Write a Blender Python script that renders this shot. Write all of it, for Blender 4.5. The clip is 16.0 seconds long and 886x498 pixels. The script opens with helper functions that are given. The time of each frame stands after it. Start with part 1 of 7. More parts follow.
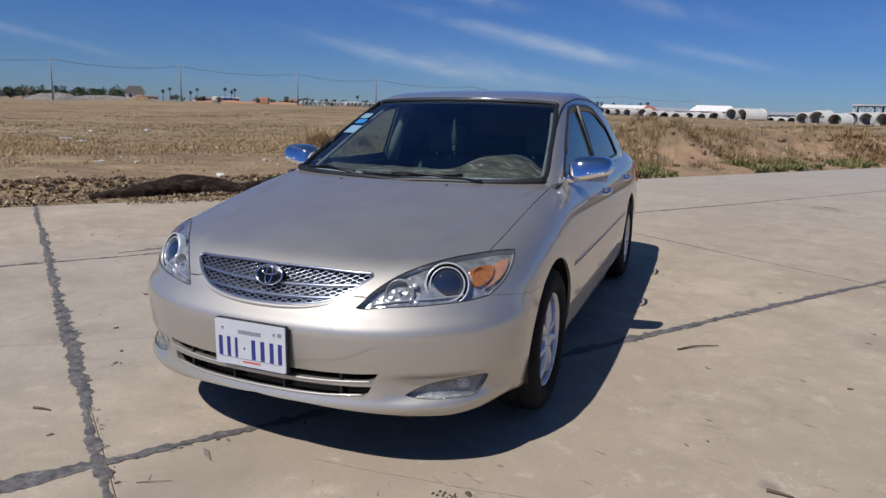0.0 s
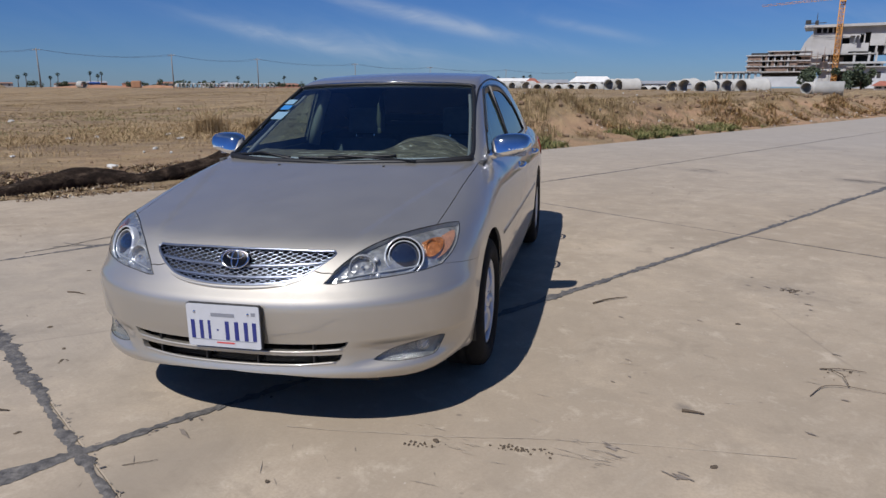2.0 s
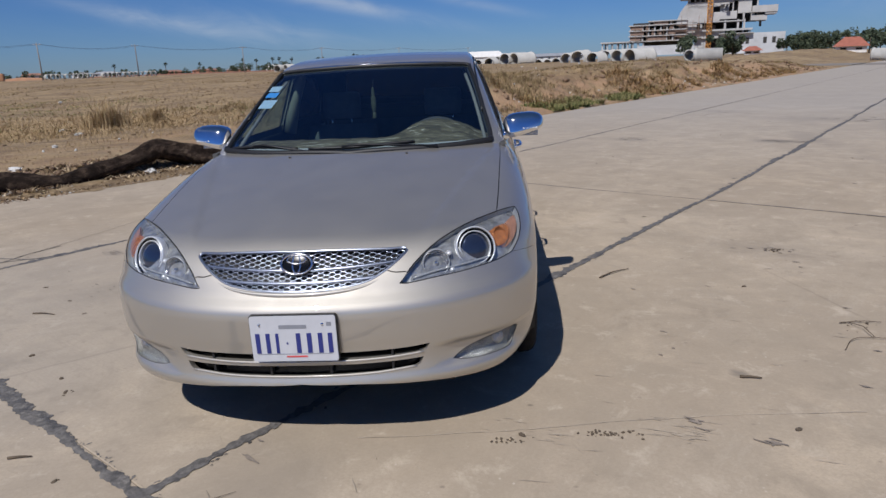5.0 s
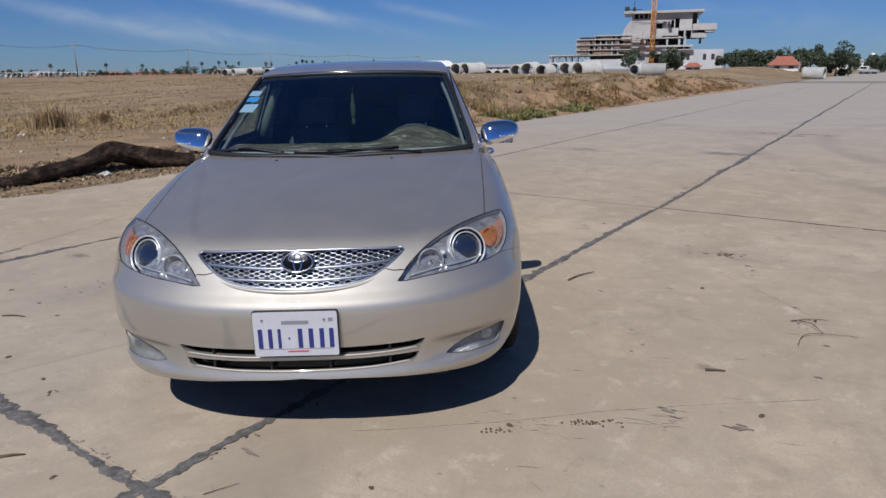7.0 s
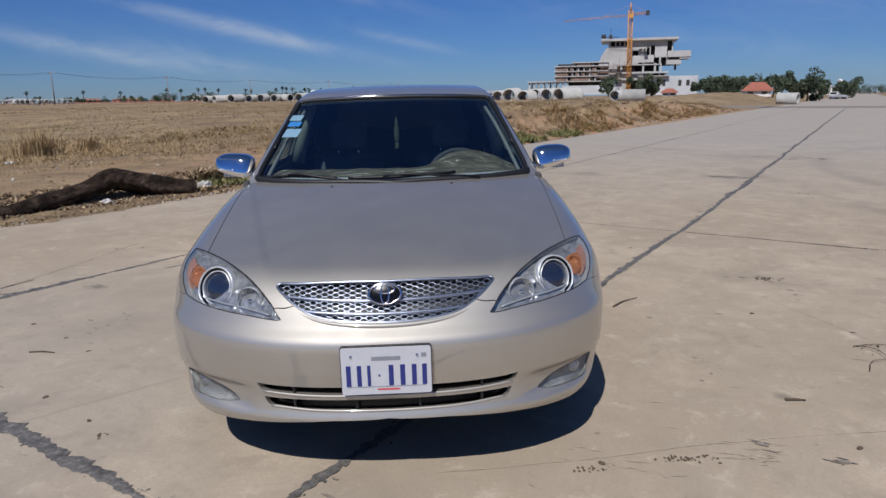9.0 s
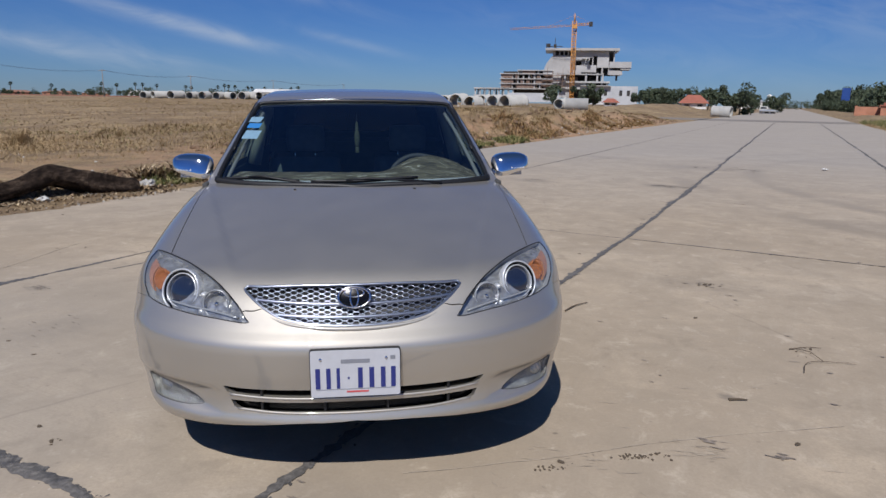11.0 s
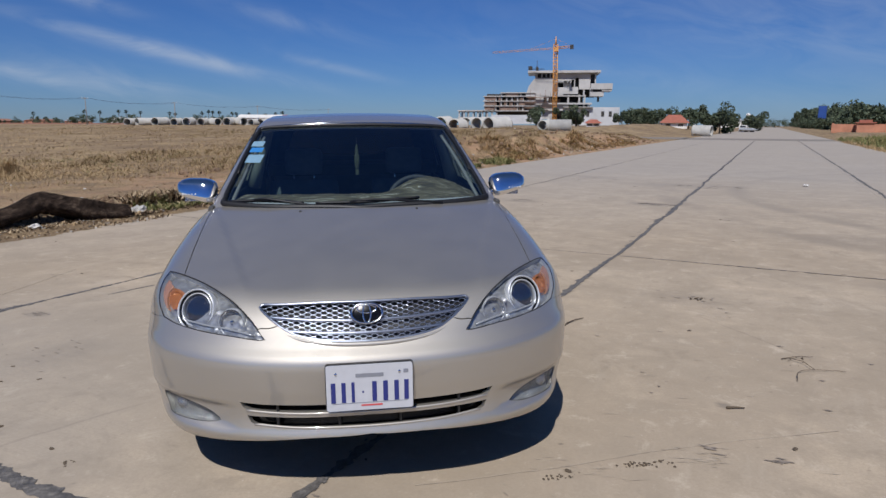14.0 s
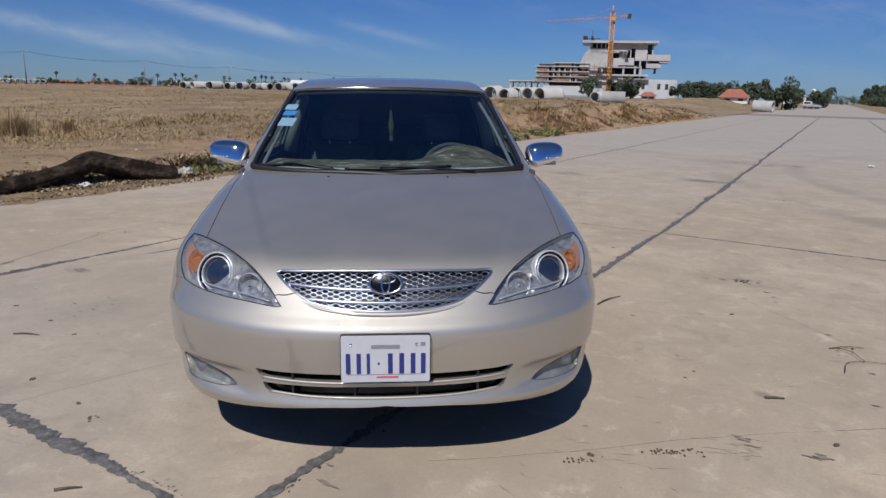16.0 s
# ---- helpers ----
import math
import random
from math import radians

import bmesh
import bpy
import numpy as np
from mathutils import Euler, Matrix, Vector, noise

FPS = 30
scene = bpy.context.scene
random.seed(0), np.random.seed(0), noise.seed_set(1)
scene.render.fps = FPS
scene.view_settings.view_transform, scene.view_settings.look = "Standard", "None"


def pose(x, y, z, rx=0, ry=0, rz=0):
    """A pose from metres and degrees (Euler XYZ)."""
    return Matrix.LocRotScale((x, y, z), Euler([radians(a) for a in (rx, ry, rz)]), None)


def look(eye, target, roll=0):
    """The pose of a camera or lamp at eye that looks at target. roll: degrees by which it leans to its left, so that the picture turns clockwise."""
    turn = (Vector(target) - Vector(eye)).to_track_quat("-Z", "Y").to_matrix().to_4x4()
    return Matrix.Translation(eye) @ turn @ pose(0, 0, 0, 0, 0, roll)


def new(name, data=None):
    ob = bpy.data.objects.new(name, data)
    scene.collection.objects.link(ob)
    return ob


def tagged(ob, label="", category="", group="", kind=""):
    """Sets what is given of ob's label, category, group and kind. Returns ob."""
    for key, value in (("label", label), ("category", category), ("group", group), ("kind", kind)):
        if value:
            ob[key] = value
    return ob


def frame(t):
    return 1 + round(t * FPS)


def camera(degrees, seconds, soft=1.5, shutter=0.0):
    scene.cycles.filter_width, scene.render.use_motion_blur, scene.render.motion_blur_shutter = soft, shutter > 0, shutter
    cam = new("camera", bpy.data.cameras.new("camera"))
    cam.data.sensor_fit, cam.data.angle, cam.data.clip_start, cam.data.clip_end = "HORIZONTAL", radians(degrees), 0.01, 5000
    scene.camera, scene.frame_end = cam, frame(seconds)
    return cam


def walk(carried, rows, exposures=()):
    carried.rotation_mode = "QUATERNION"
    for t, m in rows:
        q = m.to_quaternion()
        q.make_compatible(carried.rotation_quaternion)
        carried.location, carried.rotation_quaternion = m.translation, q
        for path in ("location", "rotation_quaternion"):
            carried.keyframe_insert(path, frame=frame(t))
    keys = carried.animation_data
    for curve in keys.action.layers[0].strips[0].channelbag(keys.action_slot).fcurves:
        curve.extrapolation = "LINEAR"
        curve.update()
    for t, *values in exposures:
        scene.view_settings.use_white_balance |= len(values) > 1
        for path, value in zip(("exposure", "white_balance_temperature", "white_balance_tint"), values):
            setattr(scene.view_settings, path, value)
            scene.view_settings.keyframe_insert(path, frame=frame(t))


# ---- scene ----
cam = camera(67.5, 16.0)
PATH = [
    (0, (1.459, -1.842, 1.316), (0.733, -0.024, 0.903), 1.8),
    (0.5, (1.371, -1.904, 1.345), (0.774, -0.047, 0.904), 0.7),
    (1, (1.296, -1.967, 1.345), (0.804, -0.082, 0.892), 0.4),
    (1.5, (1.278, -2.033, 1.344), (0.838, -0.138, 0.881), 0.6),
    (2, (1.329, -2.15, 1.352), (0.905, -0.253, 0.879), 0.1),
    (2.5, (1.27, -2.227, 1.338), (0.848, -0.333, 0.854), 0.0),
    (3, (1.048, -2.293, 1.35), (0.695, -0.385, 0.863), 0.0),
    (3.5, (0.884, -2.302, 1.35), (0.577, -0.384, 0.87), 0.1),
    (4, (0.777, -2.222, 1.357), (0.503, -0.312, 0.833), -1.1),
    (4.5, (0.706, -2.145, 1.373), (0.492, -0.228, 0.843), -2.2),
    (5, (0.681, -2.107, 1.369), (0.539, -0.186, 0.833), -2.1),
    (5.2, (0.678, -2.105, 1.365), (0.558, -0.182, 0.831), -1.9),
    (7.3, (0.466, -2.275, 1.376), (0.489, -0.341, 0.87), -0.4),
    (7.5, (0.429, -2.288, 1.365), (0.454, -0.351, 0.868), -0.1),
    (8, (0.305, -2.253, 1.347), (0.328, -0.308, 0.882), 0.4),
    (8.5, (0.179, -2.15, 1.361), (0.196, -0.199, 0.92), 0.3),
    (9, (0.114, -2.109, 1.364), (0.186, -0.16, 0.92), -0.8),
    (9.5, (0.045, -2.136, 1.383), (0.235, -0.195, 0.937), -2.2),
    (11.8, (0.005, -2.166, 1.373), (0.237, -0.225, 0.954), 1.8),
    (12, (-0.006, -2.18, 1.361), (0.223, -0.237, 0.949), 1.8),
    (12.5, (-0.036, -2.207, 1.362), (0.231, -0.268, 0.95), 2.1),
    (13, (-0.071, -2.245, 1.375), (0.221, -0.308, 0.973), 2.0),
    (13.5, (-0.08, -2.26, 1.396), (0.208, -0.316, 1.023), 0.7),
    (14, (-0.068, -2.23, 1.377), (0.213, -0.285, 1.009), 0.2),
    (14.5, (-0.068, -2.207, 1.372), (0.202, -0.263, 0.988), 0.1),
    (15, (-0.033, -2.179, 1.368), (0.206, -0.239, 0.947), 0.9),
    (15.5, (0.007, -2.162, 1.369), (0.202, -0.221, 0.925), 1.3),
    (16, (0.024, -2.144, 1.36), (0.168, -0.202, 0.903), 1.4),
]
walk(cam, [(t, look(eye, target, roll)) for t, eye, target, roll in PATH], exposures=[(0, .08, 6150, 12), (1.5, .05, 6150, 12), (3, .01, 6150, 12), (16, 0, 6150, 12)])


# ---- daylight: a clear dry-season morning, the sun high behind the camera ----
SUN = Vector((-.28, -.78, 1.04)).normalized()
world = bpy.data.worlds.new("sky")
scene.world = world
world.use_nodes = True
wn = world.node_tree.nodes
wl = world.node_tree.links
sky = wn.new("ShaderNodeTexSky")
sky.sky_type = "NISHITA"
sky.sun_disc = False
sky.sun_elevation = math.asin(SUN.z)
sky.sun_rotation = math.atan2(SUN.x, SUN.y)
sky.air_density, sky.dust_density, sky.ozone_density = 1.0, 0.08, 7.0
back = wn["Background"]
back.inputs["Strength"].default_value = 0.047
# thin cirrus: streaks that fall away to the east, in bearing and height above the horizon
def sky_math(kind, a, b=None):
    nd = wn.new("ShaderNodeMath")
    nd.operation = kind
    for i, v in enumerate((a, b)):
        if isinstance(v, (int, float)):
            nd.inputs[i].default_value = v
        elif v is not None:
            wl.new(v, nd.inputs[i])
    return nd.outputs[0]


coord = wn.new("ShaderNodeTexCoord")
split = wn.new("ShaderNodeSeparateXYZ")
wl.new(coord.outputs["Generated"], split.inputs[0])
az = sky_math("MULTIPLY", sky_math("ARCTAN2", split.outputs[0], split.outputs[1]), 57.3)
el = sky_math("MULTIPLY", sky_math("ARCSINE", split.outputs[2]), 57.3)
fall = sky_math("ADD", el, sky_math("MULTIPLY", az, .21))
grain = wn.new("ShaderNodeCombineXYZ")
wl.new(sky_math("MULTIPLY", az, .13), grain.inputs[0])
wl.new(sky_math("MULTIPLY", fall, .42), grain.inputs[1])
wisp = wn.new("ShaderNodeTexNoise")
wisp.inputs["Scale"].default_value, wisp.inputs["Detail"].default_value, wisp.inputs["Roughness"].default_value, wisp.inputs["Distortion"].default_value = 1.0, 9, .58, 1.3
wl.new(grain.outputs[0], wisp.inputs["Vector"])


def streak(level, width, bearing_, reach, amount):
    """One streak: a soft band at that level, fading out along its bearing."""
    q = sky_math("DIVIDE", sky_math("SUBTRACT", fall, level), width)
    r = sky_math("DIVIDE", sky_math("SUBTRACT", az, bearing_), reach)
    e = sky_math("ADD", sky_math("MULTIPLY", q, q), sky_math("MULTIPLY", r, r))
    return sky_math("MULTIPLY", sky_math("EXPONENT", sky_math("MULTIPLY", e, -1)), amount)


total = .05
for row in ((2.55, .55, -13.5, 8, 1.0), (-1.5, .6, -25, 6, .7), (-.5, .8, -17, 6, .5), (4.45, .38, -.5, 4, .45), (4.9, .5, -19.5, 3, .5), (7.2, .6, -4, 6, .25), (9.0, .8, 22, 12, .2), (-6.8, .3, -53, 5, .3), (16, 5, 60, 40, .4), (24, 6, -80, 50, .4), (40, 8, 160, 40, .4)):
    total = sky_math("ADD", streak(*row), total)
veil = wn.new("ShaderNodeValToRGB")
veil.color_ramp.elements[0].position, veil.color_ramp.elements[0].color = .24, (0, 0, 0, 1)
veil.color_ramp.elements[1].position, veil.color_ramp.elements[1].color = .72, (1, 1, 1, 1)
wl.new(wisp.outputs["Fac"], veil.inputs["Fac"])
thick = sky_math("MULTIPLY", sky_math("MULTIPLY", total, veil.outputs["Color"]), .74)
deep = wn.new("ShaderNodeHueSaturation")
deep.inputs["Saturation"].default_value = 1.10
wl.new(sky.outputs["Color"], deep.inputs["Color"])
cloud = wn.new("ShaderNodeMix")
cloud.data_type = "RGBA"
cloud.inputs[7].default_value = (10.5, 11.5, 12.5, 1)
wl.new(thick, cloud.inputs[0])
blue = wn.new("ShaderNodeMix")
blue.data_type, blue.blend_type = "RGBA", "MULTIPLY"
# the blue tint fades in the unseen upper sky to make shadows less blue
tint_fade = wn.new("ShaderNodeMapRange")
tint_fade.inputs["From Min"].default_value, tint_fade.inputs["From Max"].default_value = 30, 62
tint_fade.inputs["To Min"].default_value, tint_fade.inputs["To Max"].default_value = 1, 0
wl.new(el, tint_fade.inputs["Value"])
wl.new(tint_fade.outputs[0], blue.inputs[0])
blue.inputs[7].default_value = (.60, .835, 1.28, 1)
wl.new(deep.outputs["Color"], blue.inputs[6])
wl.new(blue.outputs[2], cloud.inputs[6])
wl.new(cloud.outputs[2], back.inputs["Color"])
sun = new("sun", bpy.data.lights.new("sun", "SUN"))
sun.data.energy, sun.data.angle, sun.data.color = 4.15, radians(.53), (1, .955, .89)
sun.matrix_world = look(SUN * 50, (0, 0, 0))
scene.view_settings.exposure = 0.0

# ---- small tools ----
def part(name, mesh, material, parent=None, label="", at=None):
    """One mesh object: a part under its thing, or a thing of its own."""
    if isinstance(mesh, bmesh.types.BMesh):
        me = bpy.data.meshes.new(name)
        mesh.to_mesh(me)
        mesh.free()
        mesh = me
    if material and not mesh.materials:
        mesh.materials.append(material)
    ob = new(name, mesh)
    if parent is not None:
        ob.parent = parent
    if at is not None:
        ob.matrix_local = at
    if label:
        ob["label"] = label
    return ob


def thing(name, label, category, at=None, group="", kind=""):
    ob = new(name)
    ob.empty_display_size = 0.1
    if at is not None:
        ob.matrix_basis = at
    return tagged(ob, label, category, group, kind)


def raw(name, verts, faces, smooth=True, normals=None):
    me = bpy.data.meshes.new(name)
    me.from_pydata([tuple(map(float, v)) for v in verts], [], [tuple(map(int, f)) for f in faces])
    me.polygons.foreach_set("use_smooth", [smooth] * len(me.polygons))
    me.update()
    if normals is not None:
        me.normals_split_custom_set_from_vertices([tuple(map(float, n)) for n in normals])
    return me


def box(w, d, h, bevel=0.0, base=True):
    """A block centred on the origin in x and y; base: standing on z = 0."""
    bm = bmesh.new()
    bmesh.ops.create_cube(bm, size=1, matrix=Matrix.Translation((0, 0, h / 2 if base else 0)) @ Matrix.Diagonal((w, d, h, 1)))
    if bevel:
        bmesh.ops.bevel(bm, geom=bm.edges[:], offset=bevel, segments=2, profile=0.7, affect="EDGES")
        for f in bm.faces:
            f.smooth = True
    return bm


def blocks(items):
    """Several blocks in one mesh: (x, y, z, w, d, h), each from its middle's foot."""
    bm = bmesh.new()
    for x, y, z, w, d, h in items:
        bmesh.ops.create_cube(bm, size=1, matrix=Matrix.Translation((x, y, z + h / 2)) @ Matrix.Diagonal((w, d, h, 1)))
    return bm


def lathe(profile, n=32, axis="Z", smooth=True):
    """Turn (radius, height) pairs round an axis."""
    verts, faces = [], []
    for i in range(n):
        c, s = math.cos(2 * math.pi * i / n), math.sin(2 * math.pi * i / n)
        for r, h in profile:
            verts.append((r * c, r * s, h) if axis == "Z" else (h, r * c, r * s) if axis == "X" else (r * s, h, r * c))
    k = len(profile)
    for i in range(n):
        j = (i + 1) % n
        for a in range(k - 1):
            faces.append((i * k + a, j * k + a, j * k + a + 1, i * k + a + 1))
    return raw("lathe", verts, faces, smooth)


def catmull(pts, step=0.02, closed=False):
    p = np.array(pts, float)
    n = len(p)
    out = []
    for i in range(n if closed else n - 1):
        a, b = p[i], p[(i + 1) % n]
        pa = p[i - 1] if closed or i else 2 * a - b
        pb = p[(i + 2) % n] if closed or i + 2 < n else 2 * b - a
        k = max(1, int(np.ceil(np.linalg.norm(b - a) / step)))
        for j in range(k):
            t = j / k
            out.append(0.5 * (2 * a + (b - pa) * t + (2 * pa - 5 * a + 4 * b - pb) * t * t + (3 * a - pa - 3 * b + pb) * t ** 3))
    if not closed:
        out.append(p[-1])
    return np.array(out)


def tube(pts, r, n=8, closed=False, caps=True):
    """A round bar along points; r is one radius, or one for each point."""
    p = np.array(pts, float)
    k = len(p)
    rs = np.broadcast_to(np.array(r, float), (k,))
    t = np.roll(p, -1, 0) - np.roll(p, 1, 0)
    if not closed:
        t[0], t[-1] = p[1] - p[0], p[-1] - p[-2]
    t /= np.linalg.norm(t, axis=1)[:, None] + 1e-12
    up = np.array((0, 0, 1.0)) if abs(t[0][2]) < 0.9 else np.array((1.0, 0, 0))
    verts, faces = [], []
    for i in range(k):
        up = up - t[i] * (up @ t[i])
        up /= np.linalg.norm(up) + 1e-12
        side = np.cross(t[i], up)
        for j in range(n):
            a = 2 * math.pi * j / n
            verts.append(p[i] + rs[i] * (math.cos(a) * up + math.sin(a) * side))
    for i in range(k if closed else k - 1):
        for j in range(n):
            faces.append((i * n + j, i * n + (j + 1) % n, ((i + 1) % k) * n + (j + 1) % n, ((i + 1) % k) * n + j))
    if caps and not closed:
        faces.append(tuple(range(n))[::-1])
        faces.append(tuple((k - 1) * n + j for j in range(n)))
    return raw("tube", verts, faces)


def ball(r, sx=1, sy=1, sz=1, seg=16, rings=10):
    bm = bmesh.new()
    bmesh.ops.create_uvsphere(bm, u_segments=seg, v_segments=rings, radius=r, matrix=Matrix.Diagonal((sx, sy, sz, 1)))
    for f in bm.faces:
        f.smooth = True
    return bm


def merge(*meshes):
    bm = bmesh.new()
    for m in meshes:
        bm.from_mesh(m)
    return bm

# ---- materials ----
class Mat:
    """A procedural material: a principled surface and a few chained textures."""
    def __init__(self, name, colour=(.5, .5, .5), rough=.6, metal=0.0, **more):
        self.m = bpy.data.materials.new(name)
        self.m.use_nodes = True
        self.n, self.l = self.m.node_tree.nodes, self.m.node_tree.links
        self.b = self.n["Principled BSDF"]
        self.b.inputs["Base Color"].default_value = (*colour, 1)
        self.b.inputs["Roughness"].default_value, self.b.inputs["Metallic"].default_value = rough, metal
        for k, v in more.items():
            self.b.inputs[k.replace("_", " ")].default_value = v
        self.height = None

    def node(self, kind, **inputs):
        nd = self.n.new(kind)
        for k, v in inputs.items():
            nd.inputs[k].default_value = v
        return nd

    def place(self, scale=(1, 1, 1), turn=0, world=True):
        src = self.n.new("ShaderNodeNewGeometry").outputs["Position"] if world else self.n.new("ShaderNodeTexCoord").outputs["Object"]
        mp = self.n.new("ShaderNodeMapping")
        mp.inputs["Scale"].default_value, mp.inputs["Rotation"].default_value = scale, (0, 0, radians(turn))
        self.l.new(src, mp.inputs["Vector"])
        return mp.outputs["Vector"]

    def road(self, along, across):
        """Coordinates laid along the road, scaled along and across it."""
        a, b = self.n.new("ShaderNodeMapping"), self.n.new("ShaderNodeMapping")
        a.inputs["Rotation"].default_value = (0, 0, radians(35))
        b.inputs["Scale"].default_value = (across, along, 1)
        self.l.new(self.n.new("ShaderNodeNewGeometry").outputs["Position"], a.inputs["Vector"])
        self.l.new(a.outputs["Vector"], b.inputs["Vector"])
        return b.outputs["Vector"]

    def spot(self, u, v, ru, rv):
        """A round patch on the road at (u, v): 1 in its middle, 0 at its rim."""
        mp, gr = self.n.new("ShaderNodeMapping"), self.n.new("ShaderNodeTexGradient")
        mp.vector_type, gr.gradient_type = "TEXTURE", "SPHERICAL"
        q = radians(35)
        mp.inputs["Location"].default_value = (u * math.sin(q) + v * math.cos(q), u * math.cos(q) - v * math.sin(q), 0)
        mp.inputs["Rotation"].default_value, mp.inputs["Scale"].default_value = (0, 0, -q), (rv, ru, 1)
        self.l.new(self.n.new("ShaderNodeNewGeometry").outputs["Position"], mp.inputs["Vector"])
        self.l.new(mp.outputs["Vector"], gr.inputs["Vector"])
        return gr.outputs["Fac"]

    def noise(self, scale, detail=6, rough=.6, at=None, distort=0.0):
        nd = self.node("ShaderNodeTexNoise", Scale=scale, Detail=detail, Roughness=rough, Distortion=distort)
        self.l.new(at or self.place(), nd.inputs["Vector"])
        return nd.outputs["Fac"]

    def tint(self, scale):
        nd = self.node("ShaderNodeTexNoise", Scale=scale, Detail=5, Roughness=.6)
        self.l.new(self.place(), nd.inputs["Vector"])
        return nd.outputs["Color"]

    def cells(self, scale, at=None, feature="F1"):
        nd = self.node("ShaderNodeTexVoronoi", Scale=scale)
        nd.feature = feature
        self.l.new(at or self.place(), nd.inputs["Vector"])
        return nd.outputs["Distance"]

    def ramp(self, fac, *stops):
        nd = self.n.new("ShaderNodeValToRGB")
        e = nd.color_ramp.elements
        while len(e) < len(stops):
            e.new(.5)
        for el, (p, c) in zip(e, stops):
            el.position, el.color = p, ((c, c, c, 1) if isinstance(c, (int, float)) else (*c, 1))
        self.l.new(fac, nd.inputs["Fac"])
        return nd.outputs["Color"]

    def mix(self, fac, a, b, mode="MIX"):
        nd = self.n.new("ShaderNodeMix")
        nd.data_type, nd.blend_type = "RGBA", mode
        for v, i in ((fac, 0), (a, 6), (b, 7)):
            if isinstance(v, (int, float)):
                nd.inputs[i].default_value = v
            elif isinstance(v, tuple):
                nd.inputs[i].default_value = (*v, 1)
            else:
                self.l.new(v, nd.inputs[i])
        return nd.outputs[2]

    def set(self, **sockets):
        for k, v in sockets.items():
            self.l.new(v, self.b.inputs[k.replace("_", " ")])
        return self

    def bump(self, height, strength=.3, distance=.01):
        nd = self.node("ShaderNodeBump", Strength=strength, Distance=distance)
        self.l.new(height, nd.inputs["Height"])
        if self.height is not None:
            self.l.new(self.height, nd.inputs["Normal"])
        self.height = nd.outputs["Normal"]
        self.l.new(self.height, self.b.inputs["Normal"])
        return self

    def random(self):
        return self.n.new("ShaderNodeObjectInfo").outputs["Random"]

    def island(self):
        return self.n.new("ShaderNodeNewGeometry").outputs["Random Per Island"]


def simple(name, colour, rough=.6, metal=0.0, vary=.15, scale=8, world=False, bump=0.0, **more):
    """One colour with grain and stains at two scales."""
    m = Mat(name, colour, rough, metal, **more)
    at = m.place(world=world)
    dark = tuple(c * (1 - vary) for c in colour)
    lite = tuple(min(1, c * (1 + vary)) for c in colour)
    n1, n2 = m.noise(scale, 5, .6, at), m.noise(scale * 9, 4, .6, at)
    m.set(Base_Color=m.mix(m.ramp(n2, (.35, 0), (.65, .5)), m.ramp(n1, (.3, dark), (.7, lite)), colour))
    if bump:
        m.bump(n2, bump, .01)
    return m.m


def paint_material():
    m = Mat("champagne_paint", (.488, .458, .404), .58, .84, Coat_Weight=1.0, Coat_Roughness=.03, Coat_IOR=2.3)
    at = m.place(world=False)
    flake = m.cells(1400, at)
    m.set(Base_Color=m.mix(m.ramp(flake, (.1, 0), (.8, .35)), (.424, .397, .348), (.545, .514, .456)))
    dust = m.noise(5, 6, .65, at)
    m.set(Roughness=m.ramp(dust, (.35, .56), (.75, .62)))
    m.set(Coat_Roughness=m.ramp(m.noise(11, 5, .6, at), (.4, .03), (.8, .09)))
    return m.m


def glass_material(name, tint, gloss=(1, 1, 1), ior=1.5):
    m = Mat(name)
    out = m.n["Material Output"]
    clear, shine = m.n.new("ShaderNodeBsdfTransparent"), m.n.new("ShaderNodeBsdfGlossy")
    clear.inputs["Color"].default_value = (*tint, 1)
    shine.inputs["Roughness"].default_value = .015
    shine.inputs["Color"].default_value = (*gloss, 1)
    lw, mx = m.n.new("ShaderNodeLayerWeight"), m.n.new("ShaderNodeMixShader")
    lw.inputs["Blend"].default_value = .5
    up, add = m.n.new("ShaderNodeMath"), m.n.new("ShaderNodeMath")
    up.operation, add.operation = "POWER", "MULTIPLY_ADD"
    r0 = ((ior - 1) / (ior + 1)) ** 2
    up.inputs[1].default_value, add.inputs[1].default_value, add.inputs[2].default_value = 5, 1 - r0, r0
    m.l.new(lw.outputs["Facing"], up.inputs[0])
    m.l.new(up.outputs[0], add.inputs[0])
    m.l.new(add.outputs[0], mx.inputs[0])
    m.l.new(clear.outputs[0], mx.inputs[1])
    m.l.new(shine.outputs[0], mx.inputs[2])
    m.l.new(mx.outputs[0], out.inputs["Surface"])
    m.n.remove(m.b)
    return m.m


def facets(name, colour):
    """A moulded reflector: bright, with many small bent faces."""
    m = Mat(name, colour, .2, .6)
    at = m.place((1, 1, 1.6), 0, False)
    m.set(Base_Color=m.ramp(m.noise(22, 6, .7, at), (.34, tuple(c * .50 for c in colour)), (.50, tuple(c * .85 for c in colour)), (.64, tuple(min(1, c * 1.25) for c in colour))))
    return m.bump(m.cells(30, at), .5, .010).m


PAINT = paint_material()
CHROME = simple("chrome", (.82, .83, .85), .07, 1.0, .05, 30)
SATIN_CHROME = simple("satin_chrome", (.54, .54, .55), .16, 1.0, .06, 30)
BLACK = simple("black_plastic", (.010, .010, .011), .5, 0, .3, 30)
GLOSS_BLACK = simple("badge_black", (.004, .004, .005), .25, 0, .2, 30, Specular_IOR_Level=.25)
RIM_GREY = simple("steering_leather", (.075, .075, .07), .7, 0, .2, 30)
STONE = simple("broken_concrete", (.40, .385, .35), .9, 0, .25, 6, bump=.5)
